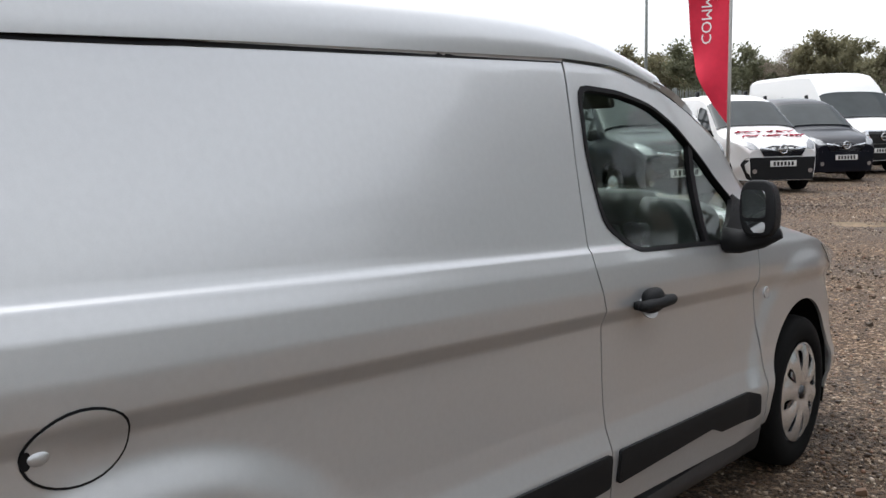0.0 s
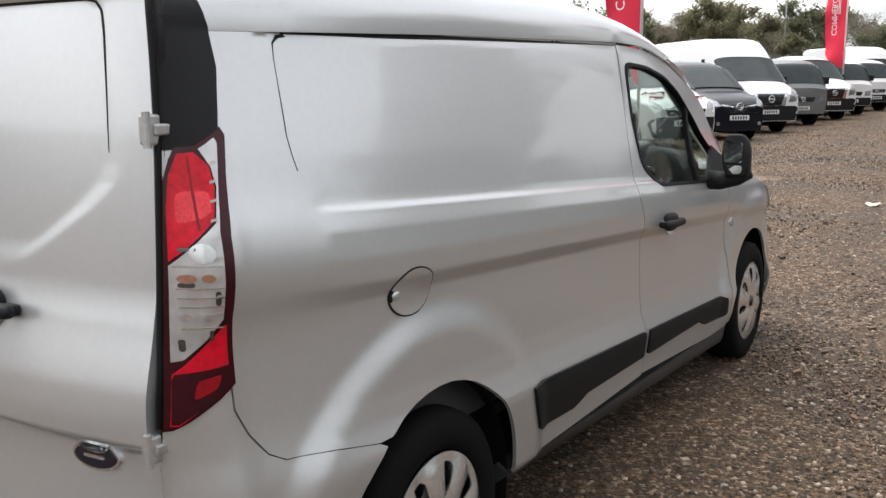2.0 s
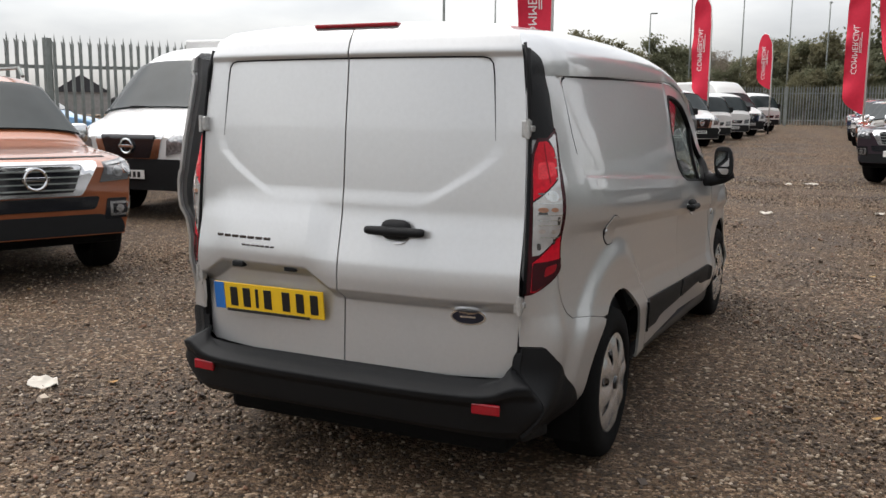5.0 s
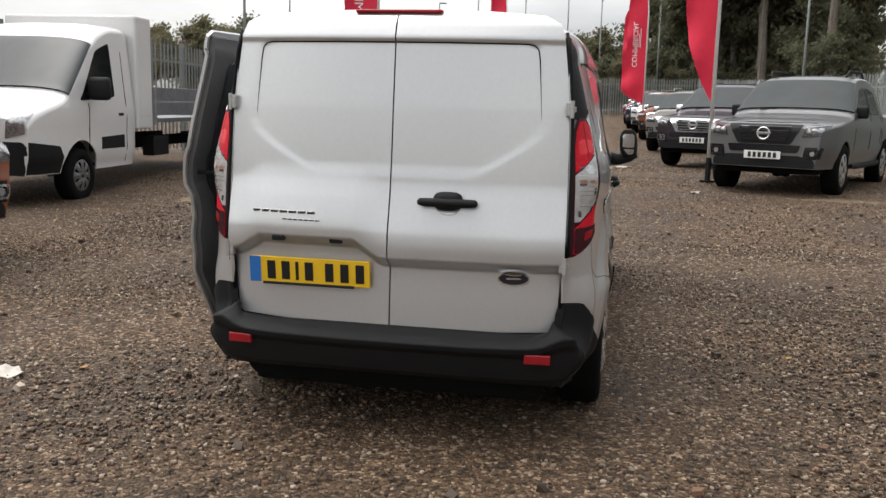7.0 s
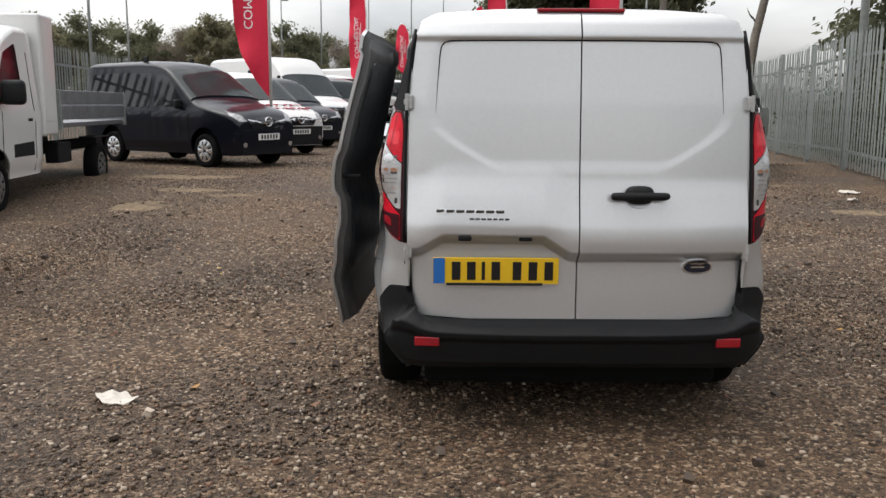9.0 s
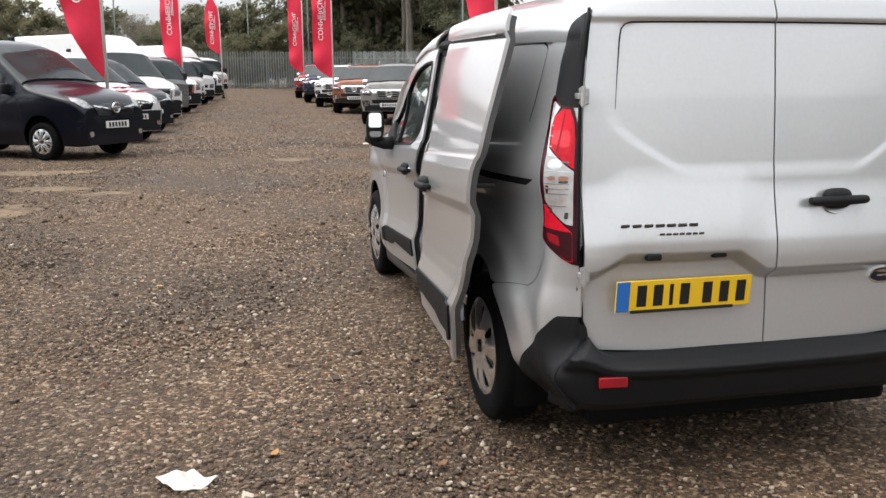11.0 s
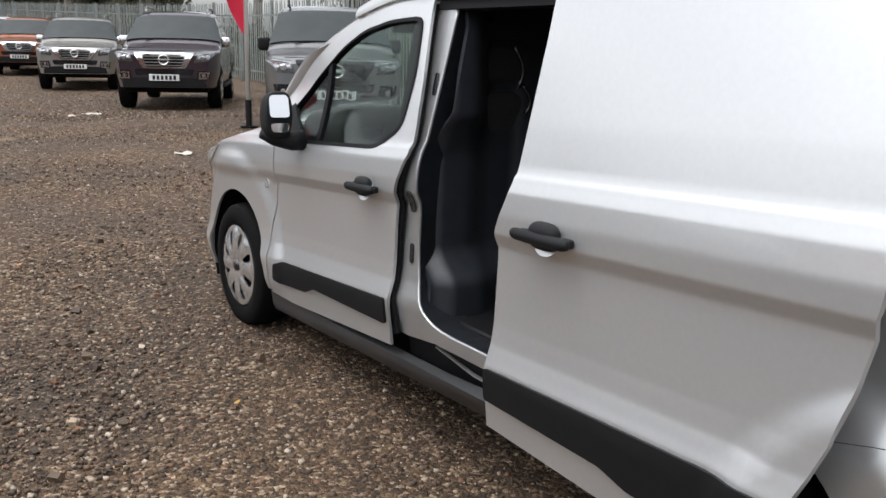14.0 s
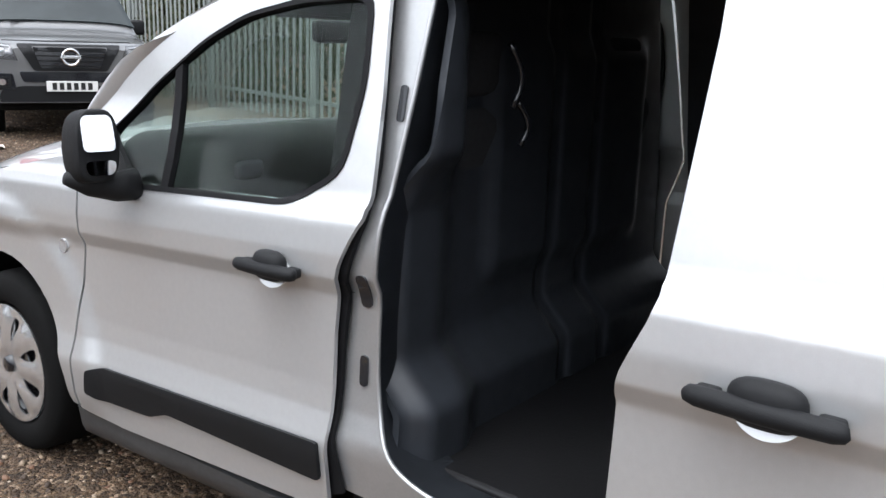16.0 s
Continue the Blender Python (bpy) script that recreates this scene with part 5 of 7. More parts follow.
# ---- other vehicles ----
class Shell:
    """The skin of a vehicle whose nose is at y = 0 and whose tail is at y = -length."""

    def __init__(self, tops, half, belt, tumble, corner, low, length, nose=0.55, nose_in=0.14, tail_in=0.04, shoulder=0.02):
        self.top_rows = sorted(tops)
        self.top = smooth_table(self.top_rows, 0.02, 0.05)
        self.half, self.belt, self.tumble, self.corner, self.low, self.length = half, belt, tumble, corner, low, length
        self.nose, self.nose_in, self.tail_in, self.shoulder = nose, nose_in, tail_in, shoulder

    def width(self, y):
        u = max(0.0, 1 - (-y) / self.nose)
        t = max(0.0, 1 - (self.length + y) / 0.25)
        return self.half * (1 - self.nose_in * u ** 2.2 - self.tail_in * t * t)

    def side(self, y, z):
        k = max(0.0, z - self.belt)
        waist = self.shoulder * (ramp01(self.belt - 0.10, self.belt + 0.0, z) - 0.6 * ramp01(self.belt - 0.45, self.belt - 0.2, z))
        low = 0.05 * ramp01(self.low + 0.25, self.low, z)
        return self.width(y) - self.tumble * k - waist - low

    def eave(self, y):
        return max(self.low + 0.1, self.top(y) - self.corner)

    def flank(self, s, off=0.0):
        return lambda u, v: (s * (self.side(s * u, v) + off), s * u, v)

    def over(self, off=0.0, n=2.8):
        def f(u, v):
            a = u * math.pi / 2
            g = self.eave(v)
            x, c, s = self.side(v, g), max(0.0, math.cos(a)), math.sin(a)
            return (math.copysign((x + off) * abs(s) ** (2 / n), s), v + off, g + (self.top(v) - g) * c ** (2 / n) + off)
        return f

    def front(self, off=0.0):
        def f(u, v):
            x, lo, hi = abs(u), -2.5, 0.0
            inside = lambda y: v <= self.eave(y) + (self.top(y) - self.eave(y)) * max(0.0, 1 - (x / max(0.01, self.side(y, self.eave(y)))) ** 2.8) ** (1 / 2.8) and x <= self.side(y, min(v, self.eave(y)))
            for _ in range(22):
                mid = (lo + hi) / 2
                lo, hi = (mid, hi) if inside(mid) else (lo, mid)
            return (-u, lo + off, v)
        return f

    def body(self, axles, arch, step=0.16):
        """Both flanks with open wheel arches, the top, nose and tail as one skin."""
        rear = -self.length
        out = [[], [], []]
        bottom = [(0.0, self.low)]
        for a in axles:
            r = arch
            lim = math.degrees(math.asin(min(0.9, max(-0.3, (self.low - 0.36) / r))))
            bottom += [(a + r * math.cos(radians(t)), max(self.low, 0.36 + r * math.sin(radians(t)))) for t in np.linspace(lim, 180 - lim, 13)]
        bottom.append((rear, self.low))
        rim = [(y, self.eave(y)) for y in np.linspace(rear, 0, 40)]
        pieces = [panel(mirrored(s, bottom + rim), self.flank(s), step, 0.02) for s in (1, -1)]
        pieces.append(panel([(-1, rear), (1, rear), (1, 0), (-1, 0)], self.over(), (0.12, step * 0.6), 0.02))
        for y, flip in ((0.0, 1), (rear, -1)):
            zz = [self.low + (self.eave(y) - self.low) * k / 5 for k in range(6)]
            ed = [(self.side(y, z), z) for z in zz] + [(self.over()(u, y)[0], self.over()(u, y)[2]) for u in (0.8, 0.6, 0.3, 0)]
            pieces.append(panel([(x, z) for x, z in ed] + [(-x, z) for x, z in reversed(ed[:-1])], lambda u, v, y=y, flip=flip: (-flip * u, y, v), 0.3, 0.02))
        for v, f, n in pieces:
            k = len(out[0])
            out[0] += list(v)
            out[1] += [[i + k for i in g] for g in f]
            out[2] += list(n)
        return tuple(out)


def text_mesh(words, size, mat, spacing=1.0, bold=0.0):
    c = bpy.data.curves.new("lettering", "FONT")
    c.body, c.size, c.align_x, c.align_y, c.extrude, c.space_character = words, size, "CENTER", "CENTER", 0.002, spacing
    c.resolution_u, c.offset = 2, bold
    tmp = bpy.data.objects.new("lettering", c)
    me = bpy.data.meshes.new_from_object(tmp)
    bpy.data.objects.remove(tmp)
    bpy.data.curves.remove(c)
    me.materials.clear()
    me.materials.append(mat)
    return me


WHEELS = {}


def road_wheel(parent, kind, x, y, r):
    if kind not in WHEELS:
        width, rim, holes, mat = {"alloy": (0.25, 0.245, 6, HUBCAP), "steel": (0.20, 0.20, 8, HUBCAP), "truck": (0.22, 0.205, 8, GREY_PAINT), "black": (0.25, 0.245, 6, GLOSS_BLACK)}[kind]
        first = make_wheel("wheel", r, width, rim, holes, mat)
        WHEELS[kind] = first
        w = first
    else:
        w = copy_thing(WHEELS[kind], Matrix())
    w.parent = parent
    w.matrix_basis = pose(x, y, r, 0, 0, 0 if x > 0 else 180)
    return w


def plate_on(parent, x, y, z, tilt=0):
    p = part("number_plate", box_bm(0.52, 0.012, 0.112, (x, y, z), 0.003, turn=(tilt, 0, 0)), PLATE_WHITE, parent, "white number plate")
    for k in range(6):
        part("plate_bar", box_bm(0.045, 0.004, 0.075, (x - 0.18 + 0.072 * k, y + 0.007, z), turn=(tilt, 0, 0)), INK, p)


def roundel(parent, y, z, r=0.07):
    b = tube_bm([(r * math.cos(t), y, z + r * math.sin(t)) for t in [2 * math.pi * k / 20 for k in range(21)]], r * 0.16, 6, cap=False)
    box_bm(r * 2.5, r * 0.25, r * 0.42, (0, y, z), r * 0.06, bm=b)
    part("badge", b, CHROME, parent, "round chrome badge")


def door_mirrors(parent, x, y, z, size, mat):
    for s in (1, -1):
        b = box_bm(size * 0.95, size * 0.5, size, (s * (x + size * 0.55), y, z), size * 0.2, 3)
        box_bm(size * 0.5, size * 0.25, size * 0.25, (s * (x + 0.0), y, z - size * 0.3), 0.02, bm=b)
        part("wing_mirror", b, mat, parent, smooth=True)


def place(ob, x, y, heading):
    """Stands a vehicle with its nose at (x, y), pointing along heading."""
    ob.matrix_basis = pose(x, y, ground_z(x, y) - 0.005, 0, 0, math.degrees(math.atan2(-heading[0], heading[1])))
    return ob


def flanks(shell, parent, windows, mat=DARK_GLASS, name="side_window"):
    for s in (1, -1):
        for w in windows:
            part(name, panel(mirrored(s, rounded(w, 0.05, 2)), shell.flank(s, 0.006), 0.25, 0.01), mat, parent)


def lines(shell, parent, polys, mat=SEAL, name="door_gap"):
    for s in (1, -1):
        for w in polys:
            part(name, panel(mirrored(s, w), shell.flank(s, 0.004), 0.2, 0.006), mat, parent)


def slit(y, z0, z1, w=0.012, lean=0.0):
    return [(y - w / 2, z0), (y + w / 2, z0), (y + w / 2 + lean, z1), (y - w / 2 + lean, z1)]


def pickup(label, mat, chrome=True, plated=True):
    """A double-cab pickup truck."""
    v = tagged(empty("pickup_truck"), label, "pickup truck", "parked pickup row")
    sh = Shell([(0.05, 0.98), (0, 1.0), (-0.10, 1.06), (-0.3, 1.10), (-0.8, 1.14), (-1.30, 1.18), (-1.42, 1.22), (-2.1, 1.74), (-2.35, 1.81), (-2.7, 1.84), (-3.1, 1.835), (-3.40, 1.79), (-3.62, 1.62), (-3.70, 1.26), (-3.8, 1.235), (-5.3, 1.245)],
               0.925, 1.13, 0.32, 0.10, 0.42, 5.25, 0.7, 0.17)
    part("body", sh.body((-0.93, -4.08), 0.45), mat, v)
    part("windscreen", panel([(-0.80, -2.10), (0.80, -2.10), (0.84, -1.50), (-0.84, -1.50)], sh.over(0.018), (0.1, 0.06), 0.018), CAR_GLASS, v)
    flanks(sh, v, [[(-2.62, 1.20), (-1.62, 1.20), (-2.25, 1.60), (-2.62, 1.64)], [(-3.45, 1.21), (-2.72, 1.20), (-2.72, 1.64), (-3.32, 1.58)]])
    lines(sh, v, [slit(-1.50, 0.55, 1.15), slit(-2.67, 0.50, 1.60), slit(-3.52, 0.75, 1.22), slit(-3.68, 0.5, 1.22)])
    part("underbody", box_bm(1.5, 4.9, 0.25, (0, -2.6, 0.45), 0.05), RUBBER, v)
    f = sh.front
    bright = CHROME if chrome else BLACK_PLASTIC
    fascia = part("grille_frame", panel(rounded([(-0.37, 0.76), (0.37, 0.76), (0.53, 1.045), (-0.53, 1.045)], 0.03), f(0.018), 0.08, 0.03), bright, v, "bright grille surround" if chrome else "black grille surround")
    part("grille_mesh", panel(rounded([(-0.30, 0.79), (0.30, 0.79), (0.38, 1.02), (-0.38, 1.02)], 0.02), f(0.026), 0.08, 0.012), GLOSS_BLACK, fascia)
    for k in range(4):
        z = 0.81 + 0.052 * k
        part("grille_bar", panel([(-0.31 - 0.3 * (z - 0.8), z), (0.31 + 0.3 * (z - 0.8), z), (0.31 + 0.3 * (z - 0.8), z + 0.012), (-0.31 - 0.3 * (z - 0.8), z + 0.012)], f(0.034), 0.1, 0.01), STEEL if chrome else BLACK_PLASTIC, fascia)
    roundel(v, f(0.045)(0, 0.91)[1], 0.91, 0.085)
    part("bonnet_edge", panel([(-0.66, 1.068), (0.66, 1.068), (0.66, 1.078), (-0.66, 1.078)], f(0.004), 0.1, 0.006), SEAL, v)
    for s in (1, -1):
        lamp = part("headlamp", panel([(s * 0.52, 0.865), (s * 0.76, 0.885), (s * 0.86, 1.00), (s * 0.85, 1.06), (s * 0.58, 1.035)], f(0.012), 0.06, 0.02), DARK_CHROME, v, "dark swept-back headlamp")
        part("lamp_bowl", panel(ring_poly(s * 0.68, 0.955, 0.042, 0.045, 12), f(0.018), 0.08, 0.01), HEADLAMP, lamp)
        part("lamp_bowl", panel(ring_poly(s * 0.77, 0.975, 0.036, 0.040, 12), f(0.018), 0.08, 0.01), HEADLAMP, lamp)
        part("lamp_strip", panel([(s * 0.59, 1.005), (s * 0.84, 1.036), (s * 0.84, 1.052), (s * 0.59, 1.022)], f(0.018), 0.06, 0.006), HEADLAMP, lamp)
        fog = part("fog_surround", panel(rounded([(s * 0.55, 0.55), (s * 0.78, 0.56), (s * 0.82, 0.73), (s * 0.58, 0.73)], 0.02, 2), f(0.012), 0.06, 0.02), GLOSS_BLACK, v)
        part("fog_trim", panel([(s * 0.60, 0.575), (s * 0.76, 0.58), (s * 0.79, 0.70), (s * 0.60, 0.70)], f(0.018), 0.06, 0.01, holes=[[(s * 0.625, 0.60), (s * 0.74, 0.60), (s * 0.76, 0.68), (s * 0.625, 0.68)]]), bright, fog)
        part("fog_lamp", panel(ring_poly(s * 0.685, 0.64, 0.035, 0.035, 12), f(0.020), 0.1, 0.012), CHROME if chrome else LENS_BOWL, fog)
        part("roof_rail", tube_bm([(s * 0.59, -2.15, 1.80), (s * 0.60, -2.3, 1.89), (s * 0.60, -3.2, 1.90), (s * 0.59, -3.4, 1.82)], 0.018, 6), STEEL if chrome else BLACK_PLASTIC, v)
        part("side_step", tube_bm([(s * 0.90, -1.5, 0.42), (s * 0.93, -1.7, 0.40), (s * 0.93, -3.4, 0.40), (s * 0.90, -3.6, 0.42)], 0.035, 8), BLACK_PLASTIC, v)
        for a in (-0.93, -4.08):
            part("arch_liner", panel(mirrored(s, arc(a, 0.36, 0.47, 0, 180, 14)), lambda u, w, s=s, sh=sh: (s * (sh.side(s * u, w) - 0.14), s * u, w), 0.3, 0.01), RUBBER, v)
            road_wheel(v, "alloy", s * 0.80, a, 0.385)
    part("lower_bumper", panel(rounded([(-0.74, 0.43), (0.74, 0.43), (0.70, 0.56), (0.50, 0.60), (-0.50, 0.60), (-0.70, 0.56)], 0.04), f(0.010), 0.15, 0.03), BLACK_PLASTIC, v, "black lower bumper")
    part("bumper_intake", panel(rounded([(-0.48, 0.64), (0.48, 0.64), (0.52, 0.75), (-0.52, 0.75)], 0.03), f(0.010), 0.15, 0.02), GLOSS_BLACK, v)
    if plated:
        plate_on(v, 0, f(0.03)(0, 0.60)[1] + 0.01, 0.60)
    door_mirrors(v, 0.86, -1.72, 1.24, 0.19, CHROME if chrome else BLACK_PLASTIC)
    part("wiper", box_bm(0.55, 0.02, 0.015, (0.25, -1.50, 1.275), 0.004, turn=(0, 0, 8)), SEAL, v)
    part("sticker", panel([(-0.25, -2.02), (-0.05, -2.02), (-0.05, -1.96), (-0.25, -1.96)], sh.over(0.012), 0.2, 0.003), WHITE_INK, v)
    return v


def small_van(label, mat, stickers=True):
    v = tagged(empty("small_van"), label, "van", "parked van row")
    sh = Shell([(0.05, 0.78), (0, 0.85), (-0.08, 0.95), (-0.25, 1.04), (-0.6, 1.13), (-0.95, 1.20), (-1.05, 1.25), (-1.72, 1.74), (-1.95, 1.88), (-2.3, 1.95), (-2.8, 1.97), (-4.3, 1.96), (-4.42, 1.92)], 0.85, 1.10, 0.20, 0.13, 0.24, 4.40, 0.8, 0.22)
    part("body", sh.body((-0.76, -3.48), 0.37), mat, v)
    part("windscreen", panel([(-0.86, -1.80), (0.86, -1.80), (0.86, -1.10), (-0.86, -1.10)], sh.over(0.018), (0.1, 0.06), 0.018), CAR_GLASS, v)
    flanks(sh, v, [[(-2.15, 1.10), (-1.15, 1.08), (-1.35, 1.20), (-1.80, 1.64), (-2.15, 1.70)]])
    flanks(sh, v, [[(-3.20, 1.08), (-2.30, 1.08), (-2.30, 1.72), (-3.20, 1.73)], [(-4.2, 1.09), (-3.30, 1.08), (-3.30, 1.73), (-4.15, 1.71)]], mat if mat is WHITE_PAINT else DARK_GLASS, "rear_side_panel")
    lines(sh, v, [slit(-1.15, 0.5, 1.08), slit(-2.23, 0.36, 1.66), slit(-3.25, 0.36, 1.66)])
    part("underbody", box_bm(1.3, 4.1, 0.2, (0, -2.2, 0.32), 0.05), RUBBER, v)
    f = sh.front
    part("lower_bumper", panel(rounded([(-0.66, 0.25), (0.66, 0.25), (0.76, 0.55), (0.70, 0.68), (-0.70, 0.68), (-0.76, 0.55)], 0.05), f(0.014), 0.12, 0.03), BLACK_PLASTIC if mat is WHITE_PAINT else mat, v)
    part("grille_mesh", panel(rounded([(-0.38, 0.70), (0.38, 0.70), (0.46, 0.84), (0.20, 0.90), (-0.20, 0.90), (-0.46, 0.84)], 0.02), f(0.014), 0.1, 0.02), GLOSS_BLACK, v)
    part("grille_bar", panel([(-0.46, 0.855), (-0.12, 0.79), (0.12, 0.79), (0.46, 0.855), (0.46, 0.88), (0.10, 0.82), (-0.10, 0.82), (-0.46, 0.88)], f(0.03), 0.15, 0.01), CHROME, v)
    roundel(v, f(0.04)(0, 0.83)[1], 0.83, 0.08)
    for s in (1, -1):
        part("headlamp", panel([(s * 0.48, 0.84), (s * 0.64, 0.83), (s * 0.73, 0.95), (s * 0.69, 1.03), (s * 0.54, 0.95)], f(0.012), 0.08, 0.02), HEADLAMP, v, "clear headlamp")
        part("fog_lamp", panel(ring_poly(s * 0.56, 0.42, 0.045, 0.045, 12), f(0.022), 0.1, 0.012), LENS_BOWL, v)
        for a in (-0.76, -3.48):
            part("arch_liner", panel(mirrored(s, arc(a, 0.34, 0.40, 0, 180, 14)), lambda u, w, s=s, sh=sh: (s * (sh.side(s * u, w) - 0.13), s * u, w), 0.3, 0.01), RUBBER, v)
            road_wheel(v, "steel", s * 0.735, a, 0.305)
    plate_on(v, 0, f(0.03)(0, 0.56)[1] + 0.01, 0.56)
    door_mirrors(v, 0.80, -1.38, 1.14, 0.17, BLACK_PLASTIC)
    part("wiper", box_bm(0.55, 0.02, 0.015, (0.2, -1.10, 1.24), 0.004, turn=(0, 0, 6)), SEAL, v)
    for x in (-0.55, 0.55):
        part("roof_bar_foot", box_bm(0.05, 0.12, 0.12, (x, -2.7, 1.98), 0.015), BLACK_PLASTIC, v)
    return v, sh


def large_van(label, mat, high=2.72, length=5.55, kind="large_van"):
    v = tagged(empty(kind), label, "van", "parked van row")
    sh = Shell([(0.05, 1.02), (0, 1.08), (-0.06, 1.18), (-0.25, 1.27), (-0.55, 1.36), (-0.72, 1.43), (-1.42, 2.10), (-1.65, 0.45 * high + 1.16), (-2.0, 0.8 * high + 0.50), (-2.4, high - 0.02), (-2.8, high), (-length + 0.2, high), (-length, high - 0.08)], 1.02, 1.30, 0.09, 0.16, 0.34, length, 0.8, 0.14)
    part("body", sh.body((-0.95, -length + 0.98), 0.43), mat, v)
    part("windscreen", panel([(-0.88, -1.44), (0.88, -1.44), (0.88, -0.74), (-0.88, -0.74)], sh.over(0.022), (0.1, 0.05), 0.02), CAR_GLASS, v)
    flanks(sh, v, [[(-2.10, 1.34), (-0.98, 1.30), (-1.12, 1.42), (-1.55, 1.90), (-2.10, 1.98)]])
    lines(sh, v, [slit(-1.15, 0.6, 1.27), slit(-2.20, 0.45, 1.98), slit(-3.4, 0.45, 2.1)])
    lines(sh, v, [[(-4.2, 0.62), (-1.2, 0.62), (-1.2, 0.78), (-4.2, 0.78)]], BLACK_PLASTIC, "rubbing_strip")
    part("underbody", box_bm(1.6, length - 0.3, 0.2, (0, -length / 2, 0.42), 0.05), RUBBER, v)
    f = sh.front
    part("lower_bumper", panel(rounded([(-0.84, 0.36), (0.84, 0.36), (0.90, 0.66), (0.80, 0.76), (-0.80, 0.76), (-0.90, 0.66)], 0.05), f(0.014), 0.15, 0.03), BLACK_PLASTIC, v, "black plastic front bumper")
    part("grille_frame", panel(rounded([(-0.46, 0.76), (0.46, 0.76), (0.54, 1.12), (-0.54, 1.12)], 0.03), f(0.016), 0.12, 0.02), CHROME, v)
    part("grille_mesh", panel(rounded([(-0.33, 0.77), (0.33, 0.77), (0.43, 1.09), (-0.43, 1.09)], 0.03), f(0.026), 0.12, 0.02), GLOSS_BLACK, v)
    roundel(v, f(0.05)(0, 0.95)[1], 0.95, 0.09)
    for s in (1, -1):
        part("headlamp", panel([(s * 0.58, 0.86), (s * 0.80, 0.88), (s * 0.90, 1.12), (s * 0.86, 1.24), (s * 0.74, 1.20), (s * 0.62, 1.06)], f(0.012), 0.08, 0.02), HEADLAMP, v, "clear headlamp")
        for a in (-0.95, -length + 0.98):
            part("arch_liner", panel(mirrored(s, arc(a, 0.36, 0.46, 0, 180, 14)), lambda u, w, s=s, sh=sh: (s * (sh.side(s * u, w) - 0.14), s * u, w), 0.3, 0.01), RUBBER, v)
            road_wheel(v, "truck", s * 0.89, a, 0.345)
    plate_on(v, 0, f(0.03)(0, 0.60)[1] + 0.01, 0.60)
    door_mirrors(v, 0.98, -1.15, 1.46, 0.28, BLACK_PLASTIC)
    part("wiper", box_bm(0.65, 0.02, 0.015, (0.2, -0.74, 1.475), 0.004, turn=(0, 0, 6)), SEAL, v)
    return v


def cab_van(label, mat):
    """A flat-fronted light van."""
    v = tagged(empty("flat_front_van"), label, "van", "parked van row")
    sh = Shell([(0.05, 1.12), (0, 1.16), (-0.05, 1.26), (-0.5, 1.92), (-0.75, 2.05), (-1.1, 2.12), (-4.8, 2.12)], 0.95, 1.2, 0.10, 0.14, 0.38, 4.9, 0.5, 0.08)
    part("body", sh.body((-0.75, -3.7), 0.41), mat, v)
    part("windscreen", panel([(-0.86, -0.56), (0.86, -0.56), (0.88, -0.10), (-0.88, -0.10)], sh.over(0.008), (0.2, 0.1), 0.01), CAR_GLASS, v)
    flanks(sh, v, [[(-1.5, 1.22), (-0.45, 1.20), (-0.70, 1.75), (-1.5, 1.80)]])
    part("underbody", box_bm(1.5, 4.5, 0.2, (0, -2.4, 0.45), 0.05), RUBBER, v)
    f = sh.front
    part("lower_bumper", panel(rounded([(-0.82, 0.39), (0.82, 0.39), (0.84, 0.68), (-0.84, 0.68)], 0.05), f(0.014), 0.2, 0.03), BLACK_PLASTIC if mat is not GREY_PAINT else mat, v)
    part("grille_mesh", panel(rounded([(-0.40, 0.76), (0.40, 0.76), (0.46, 0.90), (-0.46, 0.90)], 0.03), f(0.016), 0.2, 0.02), GLOSS_BLACK, v)
    roundel(v, f(0.04)(0, 0.83)[1], 0.83, 0.07)
    for s in (1, -1):
        part("headlamp", panel([(s * 0.54, 0.74), (s * 0.80, 0.76), (s * 0.82, 0.94), (s * 0.58, 0.92)], f(0.012), 0.1, 0.02), HEADLAMP, v, "clear headlamp")
        for a in (-0.75, -3.7):
            part("arch_liner", panel(mirrored(s, arc(a, 0.36, 0.43, 0, 180, 14)), lambda u, w, s=s, sh=sh: (s * (sh.side(s * u, w) - 0.13), s * u, w), 0.3, 0.01), RUBBER, v)
            road_wheel(v, "truck", s * 0.83, a, 0.345)
    plate_on(v, 0, f(0.03)(0, 0.56)[1] + 0.01, 0.56)
    door_mirrors(v, 0.93, -0.35, 1.42, 0.24, BLACK_PLASTIC)
    return v


